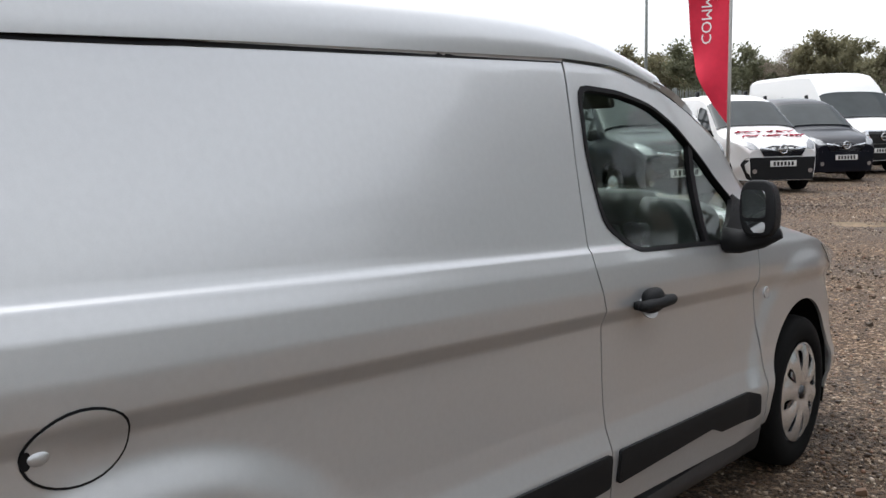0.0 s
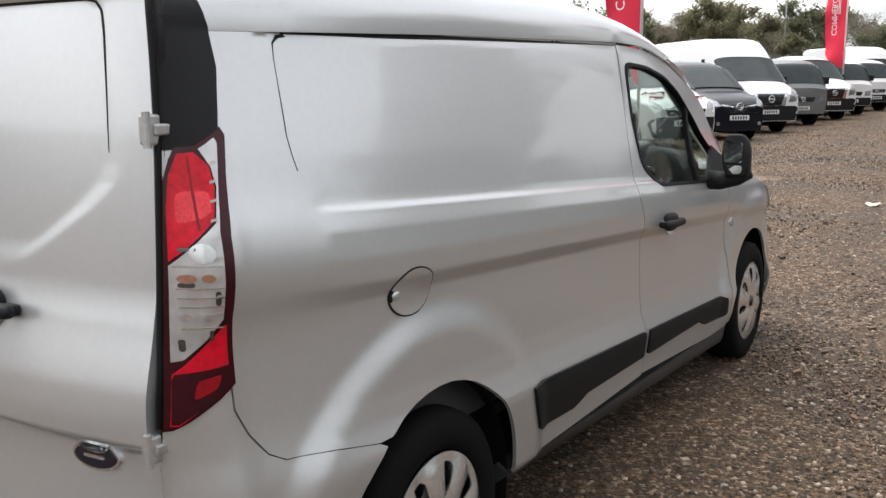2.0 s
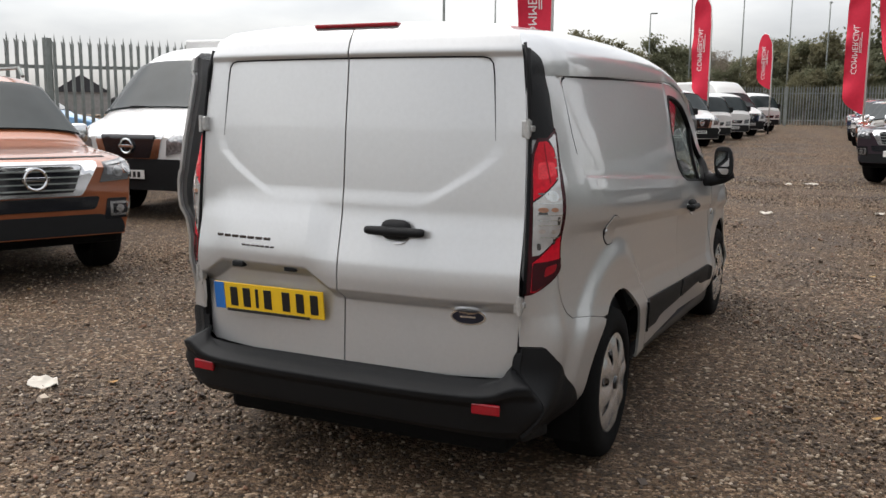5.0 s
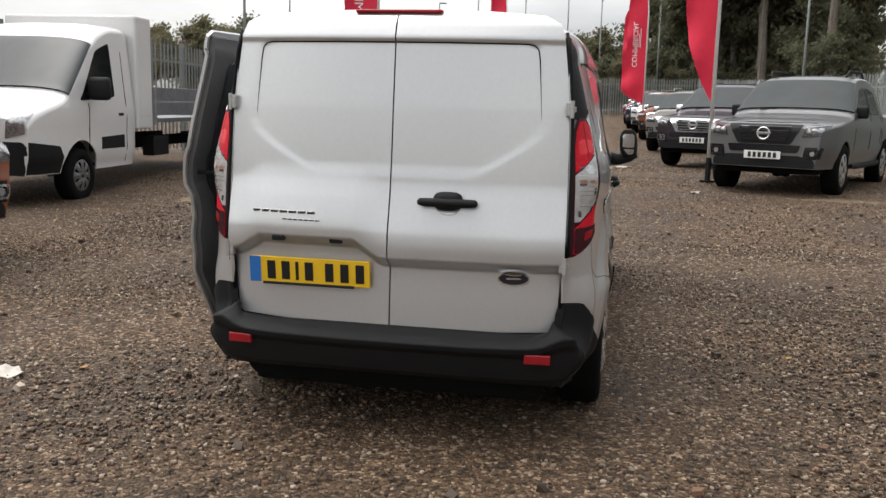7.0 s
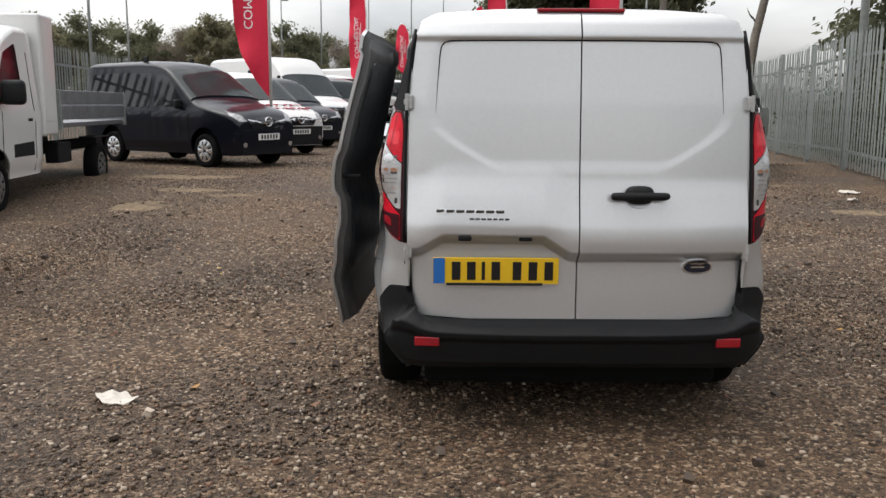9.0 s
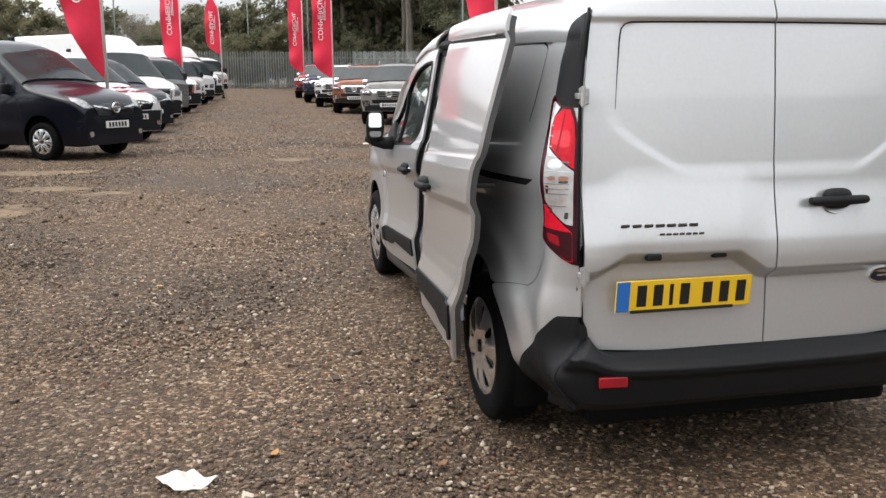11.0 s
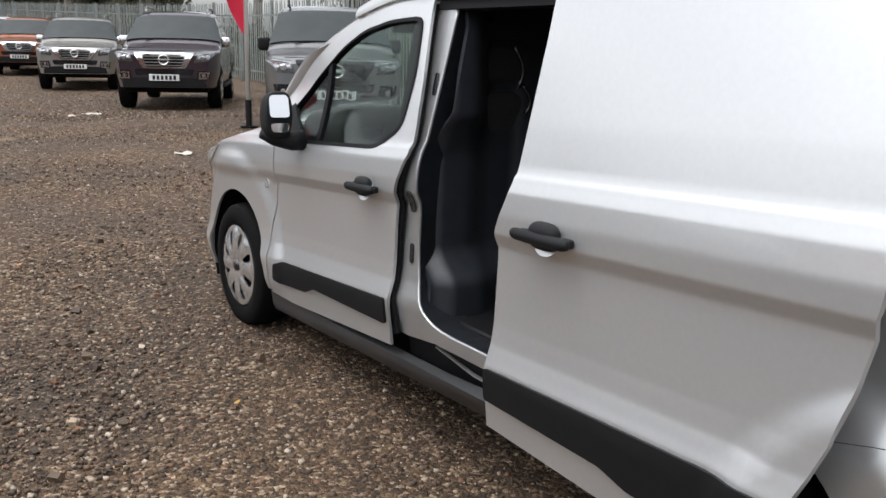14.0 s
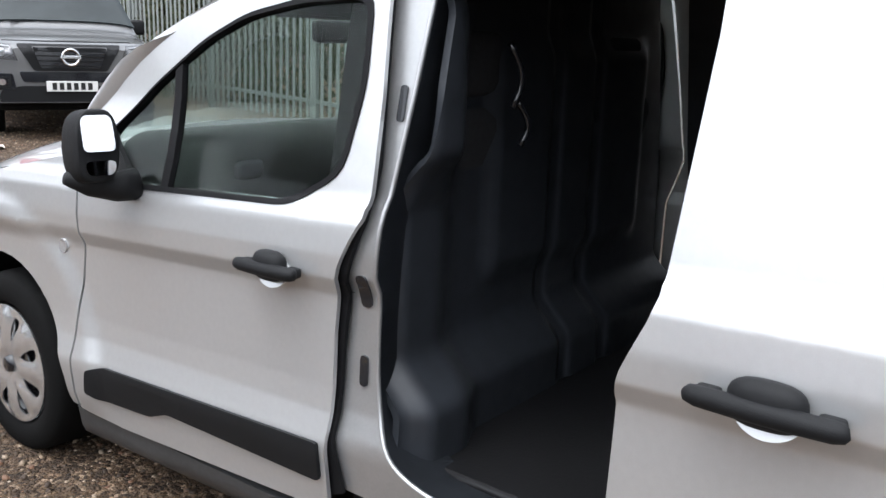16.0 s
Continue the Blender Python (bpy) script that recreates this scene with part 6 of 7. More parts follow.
def flatbed():
    """A white dropside truck with a tall tool box behind the cab."""
    v = tagged(empty("dropside_truck"), "white dropside truck with tall tool box and aluminium boards", "truck")
    sh = Shell([(0.05, 1.02), (0, 1.08), (-0.06, 1.18), (-0.25, 1.27), (-0.55, 1.36), (-0.72, 1.43), (-1.42, 2.10), (-1.65, 2.25), (-1.95, 2.35), (-2.45, 2.37), (-2.6, 2.33)], 1.00, 1.30, 0.09, 0.15, 0.40, 2.55, 0.8, 0.14)
    part("cab", sh.body((-0.98,), 0.44, 0.10), WHITE_PAINT, v)
    part("windscreen", panel([(-0.88, -1.44), (0.88, -1.44), (0.88, -0.74), (-0.88, -0.74)], sh.over(0.022), (0.1, 0.05), 0.02), CAR_GLASS, v)
    flanks(sh, v, [[(-1.92, 1.36), (-0.98, 1.30), (-1.10, 1.42), (-1.52, 1.96), (-1.90, 2.08)]])
    lines(sh, v, [slit(-1.18, 0.6, 1.27), slit(-2.22, 0.45, 1.98)])
    lines(sh, v, [[(-2.15, 0.66), (-1.50, 0.66), (-1.50, 0.82), (-2.15, 0.84)]], BLACK_PLASTIC, "rubbing_strip")
    lines(sh, v, [[(-2.12, 1.10), (-1.98, 1.10), (-1.98, 1.14), (-2.12, 1.14)]], BLACK_PLASTIC, "door_handle")
    f = sh.front
    part("lower_bumper", panel(rounded([(-0.84, 0.40), (0.84, 0.40), (0.90, 0.66), (0.80, 0.80), (-0.80, 0.80), (-0.90, 0.66)], 0.05), f(0.016), 0.12, 0.03), BLACK_PLASTIC, v, "black plastic front bumper")
    for s in (1, -1):
        part("bumper_side", panel(mirrored(s, [(0.0, 0.41), (-0.52, 0.41), (-0.55, 0.60), (-0.48, 0.74), (0.0, 0.80)]), sh.flank(s, 0.012), 0.12, 0.03), BLACK_PLASTIC, v)
        part("headlamp", panel([(s * 0.58, 0.84), (s * 0.83, 0.90), (s * 0.87, 1.14), (s * 0.78, 1.20), (s * 0.60, 1.04)], f(0.014), 0.08, 0.02), HEADLAMP, v, "large clear headlamp")
        part("arch_liner", panel(mirrored(s, arc(-0.98, 0.36, 0.47, 0, 180, 14)), lambda u, w, s=s: (s * (sh.side(s * u, w) - 0.14), s * u, w), 0.3, 0.01), RUBBER, v)
        road_wheel(v, "truck", s * 0.88, -0.98, 0.345)
        road_wheel(v, "truck", s * 0.88, -5.05, 0.345)
        part("chassis_rail", box_bm(0.09, 4.2, 0.18, (s * 0.42, -4.4, 0.66), 0.01), RUBBER, v)
        part("mudguard", box_bm(0.26, 0.75, 0.03, (s * 0.88, -5.05, 0.80), 0.012), BLACK_PLASTIC, v)
        for k in range(2):
            part("dropside_board", box_bm(0.03, 3.25, 0.20, (s * 1.02, -4.72, 1.20 + 0.22 * k), 0.008), ALU, v, "ribbed aluminium dropside")
        for y in (-3.12, -6.33):
            part("bed_post", box_bm(0.06, 0.06, 0.56, (s * 1.02, y, 1.24), 0.008), STEEL, v)
        part("under_box", box_bm(0.20, 0.55, 0.30, (s * 0.80, -3.6, 0.62), 0.02), WHITE_PAINT if s > 0 else BLACK_PLASTIC, v)
    part("grille_frame", panel(rounded([(-0.46, 0.80), (0.46, 0.80), (0.54, 1.14), (-0.54, 1.14)], 0.03), f(0.018), 0.12, 0.02), CHROME, v)
    part("grille_mesh", panel(rounded([(-0.33, 0.81), (0.33, 0.81), (0.43, 1.11), (-0.43, 1.11)], 0.03), f(0.028), 0.12, 0.02), GLOSS_BLACK, v)
    roundel(v, f(0.05)(0, 0.96)[1], 0.96, 0.09)
    part("bed_floor", box_bm(2.0, 3.3, 0.07, (0, -4.72, 1.02), 0.01), ALU, v)
    part("tail_board", box_bm(2.0, 0.03, 0.43, (0, -6.35, 1.25), 0.008), ALU, v)
    box = part("tool_box", box_bm(2.0, 0.52, 1.62, (0, -2.84, 1.71), 0.03), WHITE_PAINT, v, "tall white tool box")
    for s in (1, -1):
        part("box_door", box_bm(0.012, 0.42, 1.30, (s * 1.003, -2.84, 1.74), 0.004), WHITE_PAINT, box)
    plate_on(v, 0, f(0.03)(0, 0.60)[1] + 0.012, 0.60)
    door_mirrors(v, 0.98, -1.22, 1.46, 0.30, BLACK_PLASTIC)
    part("wiper", box_bm(0.70, 0.02, 0.015, (0.2, -0.74, 1.475), 0.004, turn=(0, 0, 6)), SEAL, v)
    return v


# the pickups, from the van's nose to the far end
PICKUPS = [("grey pickup truck with black grille parked by the fence", GREY_PAINT, False, 2.98, 9.35, (-0.42, -0.91)),
           ("dark plum pickup truck with chrome grille on gravel", PURPLE_PAINT, True, 2.42, 14.9, (-0.42, -0.91)),
           ("grey pickup truck with chrome grille on gravel", WARM_GREY_PAINT, True, 2.43, 22.0, (-0.30, -0.95)),
           ("copper orange pickup truck in the parked row", ORANGE_PAINT, True, 2.35, 29.2, (-0.30, -0.95)),
           ("white pickup truck in the parked row", WHITE_PAINT, True, 2.15, 34.6, (-0.30, -0.95)),
           ("dark blue pickup truck in the parked row", BLUE_PAINT, True, 1.95, 38.6, (-0.30, -0.95)),
           ("red pickup truck at the far end of the row", RED_PAINT, True, 1.85, 43.6, (-0.30, -0.95)),
           ("copper orange pickup truck with chrome grille on gravel", ORANGE_PAINT, True, -4.25, 1.42, (0.92, -0.40))]
for label, mat, chrome, x, y, h in PICKUPS:
    place(pickup(label, mat, chrome, x > 0), x, y, h)
ROW = (0.74, -0.67)
first, _ = small_van("dark navy small van with plain windows on gravel", NAVY_PAINT)
place(first, -3.82, 11.9, (0.82, -0.57))
white, shell = small_van("white small van with red lettering on its bonnet", WHITE_PAINT)
place(white, -3.93, 16.3, ROW)
for words, v, size in (("NO VAT", -0.72, 0.33), ("ON THIS VAN", -0.40, 0.20)):
    me = text_mesh(words, size, RED_INK, bold=0.012)
    ob = part("lettering", me, RED_INK, white, "red sales lettering")
    zz = shell.top(v)
    slope = math.degrees(math.atan2(shell.top(v - 0.1) - shell.top(v + 0.1), 0.2))
    ob.matrix_basis = pose(0, v, zz + 0.012, -slope, 0, 180)
dark, _ = small_van("dark navy small van in the parked row", NAVY_PAINT)
place(dark, -3.92, 20.2, ROW)
place(large_van("white high-roof panel van in the parked row", WHITE_PAINT), -4.06, 23.8, ROW)
place(cab_van("grey flat-fronted van in the parked row", GREY_PAINT), -4.06, 27.8, ROW)
place(large_van("white panel van with black bumper in the parked row", WHITE_PAINT, 2.2), -3.75, 31.2, ROW)
place(cab_van("white flat-fronted van in the parked row", WHITE_PAINT), -3.75, 34.8, ROW)
place(cab_van("white flat-fronted van towards the far fence", WHITE_PAINT), -3.42, 38.3, ROW)
place(large_van("white high-roof van towards the far fence", WHITE_PAINT, 2.75), -3.15, 42.4, ROW)
place(cab_van("white flat-fronted van by the far fence", WHITE_PAINT), -2.9, 47.8, ROW)
place(flatbed(), -6.80, 5.05, (0.078, -0.997))
far_blue, _ = small_van("light blue small van beyond the palisade fence", LIGHT_BLUE_PAINT)
place(far_blue, -17.6, 15.2, (0.80, 0.60))


# ---- feather flags ----
def feather_flag(label, turn, x, y, printed=True, low=1.28, top=6.0, slant=1.0):
    v = tagged(empty("feather_flag"), label, "flag", "red feather flags")
    part("pole", tube_bm([(0, 0, 0.05), (0, 0, top - 1.25), (0.05, 0, top - 0.55), (0.25, 0, top - 0.10), (0.5, 0, top)], [0.034, 0.028, 0.018, 0.012, 0.008], 8), FLAG_POLE, v, "white tapering pole", smooth=True)
    b = box_bm(0.24, 0.07, 0.03, (0, 0, 0.03), 0.01)
    box_bm(0.07, 0.24, 0.03, (0, 0, 0.03), 0.01, bm=b)
    part("base", b, RUBBER, v)
    part("ground_spigot", tube_bm([(0, 0, 0.03), (0, 0, 0.42)], 0.046, 8), BLACK_PLASTIC, v)
    wave = lambda u, z: 0.07 * math.sin(3.1 * z + 4 * u) * u / 0.7 + 0.03 * math.sin(7 * z) * u
    cloth = lambda u, z: (u * (1.0 if printed else 0.72), wave(u, z), z)
    outline = [(0.02, low), (0.30, low + 0.14 * slant), (0.60, low + 0.36 * slant), (0.72, low + 0.56 * slant), (0.74, low + 0.75 + 0.55 * slant), (0.74, top - 1.05), (0.70, top - 0.50), (0.58, top - 0.13), (0.40, top - 0.01), (0.22, top - 0.13), (0.06, top - 0.55), (0.02, top - 1.25)]
    mid = low * 0.52 + top * 0.48
    fab = part("flag_cloth", panel(rounded(outline, 0.08, 2), cloth, 0.06, 0.003), FLAG_RED, v, "red printed flag cloth")
    for side in (1, -1) if printed else ():
        m2 = text_mesh("COMMERCIAL", 0.27, WHITE_INK)
        ob = part("lettering", m2, WHITE_INK, fab, "white upright lettering")
        # letters run up the cloth, bent onto its waves, and show through its back
        q = pose(0.44, 0, mid, 90, 0, 0) @ pose(0, 0, 0, 0, 0, 90)
        m2.transform(q)
        for w in m2.vertices:
            w.co.y = wave(w.co.x, w.co.z) + (-0.010 if side > 0 else 0.013) + 0.25 * w.co.y
        m2.update()
    for k in range(2 if printed else 0):
        part("small_print_bar", panel([(0.23 + 0.05 * k, mid - 0.1), (0.25 + 0.05 * k, mid - 0.1), (0.25 + 0.05 * k, mid + 0.6 - 0.2 * k), (0.23 + 0.05 * k, mid + 0.6 - 0.2 * k)], lambda u, z: (u, wave(u, z) + 0.011, z), 0.06, 0.006), WHITE_INK, fab)
    v.matrix_basis = pose(x, y, ground_z(x, y), 0, 0, turn)
    return v


FLAGS = [(2.38, 10.9, 170), (-4.25, 14.5, 185), (-3.9, 33.5, 170), (-2.55, 44.8, 175), (1.80, 31.2, 178), (1.65, 44.3, 172)]
for k, (x, y, turn) in enumerate(FLAGS):
    feather_flag("red feather flag with white lettering on a pole" if k else "red feather flag on a white pole beside pickups", turn, x, y, k > 0, {2: 1.75, 3: 2.25}.get(k, 1.28), 5.1 if k == 3 else 6.0, 2.6 if k < 2 else 1.0)


# ---- palisade fence ----
def pale_mesh():
    """One W-section pale with a three-pointed head."""
    w, d, h = 0.035, 0.012, 2.06
    cols = [(-w, 0.0), (-w * 0.55, d), (0, d * 0.4), (w * 0.55, d), (w, 0.0)]
    heads = [h - 0.03, h - 0.07, h + 0.05, h - 0.07, h - 0.03]
    v = [(x, y, 0.06) for x, y in cols] + [(x, y, h - 0.14) for x, y in cols] + [(x * (1.25 if abs(x) > 0.03 else 1), y, z) for (x, y), z in zip(cols, heads)]
    f = [(i, i + 1, i + 6, i + 5) for i in range(4)] + [(i + 5, i + 6, i + 11, i + 10) for i in range(4)]
    return mesh_of("pale", v, f, STEEL, smooth=False)


PALE = pale_mesh()
pale_pts, pale_faces = [tuple(v.co) for v in PALE.vertices], [tuple(p.vertices) for p in PALE.polygons]


def fence(points, near, label, tall=1.0):
    """A run of palisade along points; pales inside the stretch near (y from, y to) are objects of their own."""
    f = tagged(empty("palisade_fence"), label, "fence")
    rest_v, rest_f, posts = [], [], 0
    for (x0, y0), (x1, y1) in zip(points, points[1:]):
        run = math.hypot(x1 - x0, y1 - y0)
        turn = math.degrees(math.atan2(y1 - y0, x1 - x0))
        n = int(run / 0.165)
        for k in range(n):
            t = (k + 0.5) / n
            x, y = x0 + (x1 - x0) * t, y0 + (y1 - y0) * t
            m = pose(x, y, ground_z(x, y) + 0.012 * math.sin(k * 2.3), random.uniform(-0.4, 0.4), random.uniform(-0.5, 0.5), turn) @ Matrix.Diagonal((1, 1, tall, 1))
            if near[0] < y < near[1]:
                ob = new("pale", PALE)
                ob.parent = f
                ob.matrix_basis = m
            else:
                j = len(rest_v)
                rest_v += [tuple(m @ Vector(p)) for p in pale_pts]
                rest_f += [tuple(i + j for i in g) for g in pale_faces]
        m = max(1, int(round(run / 2.75)))
        for k in range(m + 1):
            t = k / m
            x, y = x0 + (x1 - x0) * t, y0 + (y1 - y0) * t
            b = box_bm(0.10, 0.09, 2.06 * tall, (0, 0, 1.03 * tall), 0.006)
            b.transform(pose(x, y, ground_z(x, y), 0, 0, turn) @ pose(0, -0.06, 0))
            part("fence_post", b, STEEL, f)
        for h in (0.30 * tall, 1.70 * tall):
            for k in range(m):
                a, c = k / m, (k + 1) / m
                p = [Vector((x0 + (x1 - x0) * t, y0 + (y1 - y0) * t, ground_z(0, y0 + (y1 - y0) * t) + h)) for t in (a, c)]
                q = box_bm((p[1] - p[0]).length, 0.04, 0.05)
                d = p[1] - p[0]
                q.transform(Matrix.Translation((p[0] + p[1]) / 2) @ pose(0, 0, 0, 0, -math.degrees(math.asin(d.z / d.length)), turn) @ pose(0, -0.03, 0))
                part("fence_rail", q, STEEL, f)
    if rest_v:
        part("pale_run", (rest_v, rest_f, None), STEEL, f, "row of galvanised pales", smooth=False)["kind"] = "stuff"
    return f


fence([(4.9, -8.0), (5.3, 2.0), (6.2, 9.0), (7.2, 14.8), (8.4, 21.5), (8.5, 34.0), (6.0, 57.5)], (3, 25), "grey galvanised palisade fence behind the pickups", 1.2)
fence([(6.0, 57.5), (-11.5, 58.5)], (-5, -4), "galvanised palisade fence across the yard's far end", 1.22)
fence([(-11.5, 58.5), (-10.4, 35.0), (-9.0, 15.0), (-9.2, 6.0), (-9.4, -8.0)], (2, 23), "grey galvanised palisade fence behind the vans", 1.18)


# ---- trees ----
def tree_meshes(seed, height, spread, bare, dense, low):
    """Trunk and limbs, and a crown of loose leaf clumps."""
    rnd = random.Random(seed)
    b = bmesh.new()
    lean = Vector((rnd.uniform(-0.05, 0.05), rnd.uniform(-0.05, 0.05), 1))
    trunk = [lean * (height * 0.82 * k / 6) + Vector((rnd.uniform(-1, 1), rnd.uniform(-1, 1), 0)) * 0.06 * k for k in range(7)]
    tube_bm(trunk, [height * 0.018 * (1 - 0.13 * k) for k in range(7)], 7, b)
    tips = []
    for k in range(14):
        t = rnd.uniform(low, 0.95)
        base = trunk[int(t * 6)].lerp(trunk[min(6, int(t * 6) + 1)], t * 6 - int(t * 6))
        a = rnd.uniform(0, 2 * math.pi)
        reach = spread * (0.45 + 0.55 * math.sin(math.pi * min(1, (t - low) / (1 - low) * 0.8 + 0.15))) * rnd.uniform(0.6, 1.1)
        end = base + Vector((math.cos(a) * reach, math.sin(a) * reach, height * rnd.uniform(0.05, 0.20)))
        mid = base.lerp(end, 0.5) + Vector((0, 0, -0.03 * height + 0.05 * height * rnd.random()))
        tube_bm([base, mid, end], [height * 0.007, height * 0.005, height * 0.002], 5, b)
        tips += [mid, end, base.lerp(end, 0.75)]
        for j in range(3):
            side = end.lerp(mid, rnd.random())
            out = side + Vector((rnd.uniform(-1, 1), rnd.uniform(-1, 1), rnd.uniform(-0.1, 1))) * spread * 0.3
            tube_bm([side, out], [height * 0.0028, height * 0.001], 4, b)
            tips.append(out)
    v, f = [], []
    for c in tips + [trunk[-1]]:
        size = spread * rnd.uniform(0.16, 0.34)
        for j in range(dense):
            d = Vector((rnd.gauss(0, 1), rnd.gauss(0, 1), rnd.gauss(0, 0.75)))
            p = c + d * size * 0.55
            s = rnd.uniform(0.08, 0.20) * height / 9 * (0.9 if bare else 1.25)
            n = Vector((rnd.gauss(0, 1), rnd.gauss(0, 1), rnd.gauss(0, 1))).normalized()
            u = n.orthogonal().normalized() * s
            w = n.cross(u) * rnd.uniform(0.25, 0.5) if bare else n.cross(u) * rnd.uniform(0.6, 1.0)
            i = len(v)
            v += [p - u, p + w * 0.6, p + u, p - w * 0.6]
            f.append((i, i + 1, i + 2, i + 3))
    return b, (v, f, None)


KINDS = {}
for kind, (seed, h, spread, bare, dense, low, leaf, label) in {
    "olive": (3, 9.5, 3.0, False, 105, 0.22, LEAF, "olive green tree with loose crown beyond the fence"),
    "dark": (5, 9.0, 3.0, False, 120, 0.08, LEAF_DARK, "dark green tree with dense crown beyond the fence"),
    "twiggy": (8, 8.5, 2.8, True, 100, 0.2, TWIG, "brown half-bare tree beyond the fence"),
    "pine": (11, 17.0, 3.4, False, 110, 0.55, LEAF_DARK, "tall tree with bare trunk and high dark crown")}.items():
    t = tagged(empty("tree"), label, "tree", "trees beyond the fence")
    trunk, crown = tree_meshes(seed, h, spread, bare, dense, low)
    part("trunk", trunk, BARK, t)
    part("crown", crown, leaf, t, smooth=False)
    KINDS[kind] = t
rnd = random.Random(21)
SPOTS = []
for k in range(26):
    x = -42 + 2.55 * k
    SPOTS.append((x + rnd.uniform(-1, 1), 68 + rnd.uniform(-2.5, 8), ("olive", "twiggy", "dark", "twiggy", "olive")[k % 5] if x < -6 else ("dark", "olive", "dark")[k % 3], rnd.uniform(0.55, 0.74) if x < 5 else rnd.uniform(0.95, 1.2)))
SPOTS += [(10, 58, "pine", 1.0), (12.5, 50, "pine", 1.1), (21, 37, "dark", 1.35), (25, 42, "pine", 1.15), (13.5, 64, "pine", 1.2), (9, 66, "pine", 1.05), (25, 44, "pine", 1.0),
          (20, 30, "dark", 1.25), (25, 31, "dark", 1.4), (26, 36, "olive", 1.3), (22, 33, "olive", 1.0), (13, 55, "dark", 0.9), (11, 47, "dark", 0.55),
          (-20, 52, "dark", 0.62), (-25, 46, "olive", 0.6), (-24, 56, "dark", 0.7), (-17, 62, "olive", 0.7)]
for k in range(30):
    SPOTS.append((-44 + 2.1 * k + rnd.uniform(-0.8, 0.8), 76 + rnd.uniform(-2, 6), ("twiggy", "olive", "twiggy", "dark")[k % 4], rnd.uniform(0.60, 0.80) if k < 23 else rnd.uniform(0.95, 1.15)))
for k in range(16):
    SPOTS.append((-14 + 1.7 * k + rnd.uniform(-0.6, 0.6), 62.5 + rnd.uniform(-1, 2), ("dark", "olive")[k % 2], rnd.uniform(0.30, 0.48)))
for k in range(13):
    SPOTS.append((6.2 + 0.85 * k + rnd.uniform(-0.4, 0.4), 62 + rnd.uniform(-1, 6), "pine", rnd.uniform(0.95, 1.2)))
    SPOTS.append((6.0 + 0.85 * k + rnd.uniform(-0.4, 0.4), 66 + rnd.uniform(-1, 5), ("dark", "dark", "olive")[k % 3], rnd.uniform(1.1, 1.5)))
SPOTS = [p for p in SPOTS if not (p[0] > 17.5 and p[1] > 60)]
used = set()
for x, y, kind, size in SPOTS:
    m = pose(x, y, ground_z(x, min(y, 75)) - 0.1, 0, 0, rnd.uniform(0, 360))
    t = KINDS[kind] if kind not in used else copy_thing(KINDS[kind], m)
    used.add(kind)
    t.matrix_basis = m
    t.scale = (size, size, size)


# a leaning trunk by itself, beyond the fence
lean = tagged(empty("tree"), "bare leaning tree trunk beyond the fence", "tree", "trees beyond the fence")
part("trunk", tube_bm([(0, 0, 0), (0.12, 0, 2.2), (0.30, 0, 4.0), (0.75, 0, 6.2), (1.3, 0, 9.0)], [0.24, 0.20, 0.19, 0.17, 0.12], 10), BARK, lean, smooth=True)
part("limb", tube_bm([(0.40, 0, 4.6), (0.05, 0.1, 5.0), (-0.1, 0.1, 5.3)], [0.06, 0.035, 0.01], 6), BARK, lean, smooth=True)
part("limb", tube_bm([(1.0, 0, 7.5), (1.9, 0.2, 8.8), (2.3, 0.2, 10.2)], [0.09, 0.06, 0.02], 6), BARK, lean, smooth=True)
lean.matrix_basis = pose(12.9, 36, ground_z(12.9, 36))


def hedge_mesh(points, seed):
    """Loose undergrowth along points: many small leaves round wandering clumps."""
    r = random.Random(seed)
    v, f = [], []
    for (x0, y0), (x1, y1) in zip(points, points[1:]):
        run = math.hypot(x1 - x0, y1 - y0)
        for k in range(int(run * 20)):
            t = r.random()
            c = Vector((x0 + (x1 - x0) * t, y0 + (y1 - y0) * t, 0)) + Vector((r.uniform(-0.3, 1.3), r.uniform(-0.3, 0.3), 0))
            c.z = ground_z(c.x, c.y) + r.uniform(0.05, 1.0) * (1.55 + 0.40 * math.sin(0.9 * c.y) + 0.25 * math.sin(2.3 * c.y))
            for j in range(34):
                p = c + Vector((r.gauss(0, 0.22), r.gauss(0, 0.22), r.gauss(0, 0.20)))
                n = Vector((r.gauss(0, 1), r.gauss(0, 1), r.gauss(0, 1))).normalized()
                u = n.orthogonal().normalized() * r.uniform(0.035, 0.095)
                w = n.cross(u) * r.uniform(0.5, 0.9)
                i = len(v)
                v += [p - u, p + w * 0.6, p + u, p - w * 0.6]
                f.append((i, i + 1, i + 2, i + 3))
    return v, f, None


hedge = part("undergrowth", hedge_mesh([(6.2, 2.0), (7.0, 9.0), (8.0, 14.8), (9.2, 21.5), (9.3, 34.0), (7.6, 56.0)], 4), HEDGE_LEAF, None, smooth=False)
tagged(hedge, "dark green undergrowth behind the palisade fence", "hedge", kind="stuff")


# ---- lamp posts and far house ----
def lamp_post(x, y, h, label="slim grey street lamp beyond the fence", thick=0.07, arm=True):
    p = tagged(empty("street_lamp"), label, "street lamp", "street lamps")
    part("pole", tube_bm([(0, 0, 0), (0, 0, h * 0.5), (0, 0, h)], [thick, thick * 0.8, thick * 0.6], 8), STEEL, p, smooth=True)
    if arm:
        part("lantern", box_bm(0.5, 0.16, 0.10, (0.28, 0, h), 0.03), STEEL, p)
    p.matrix_basis = pose(x, y, ground_z(x, min(y, 75)), 0, 0, random.uniform(0, 360))


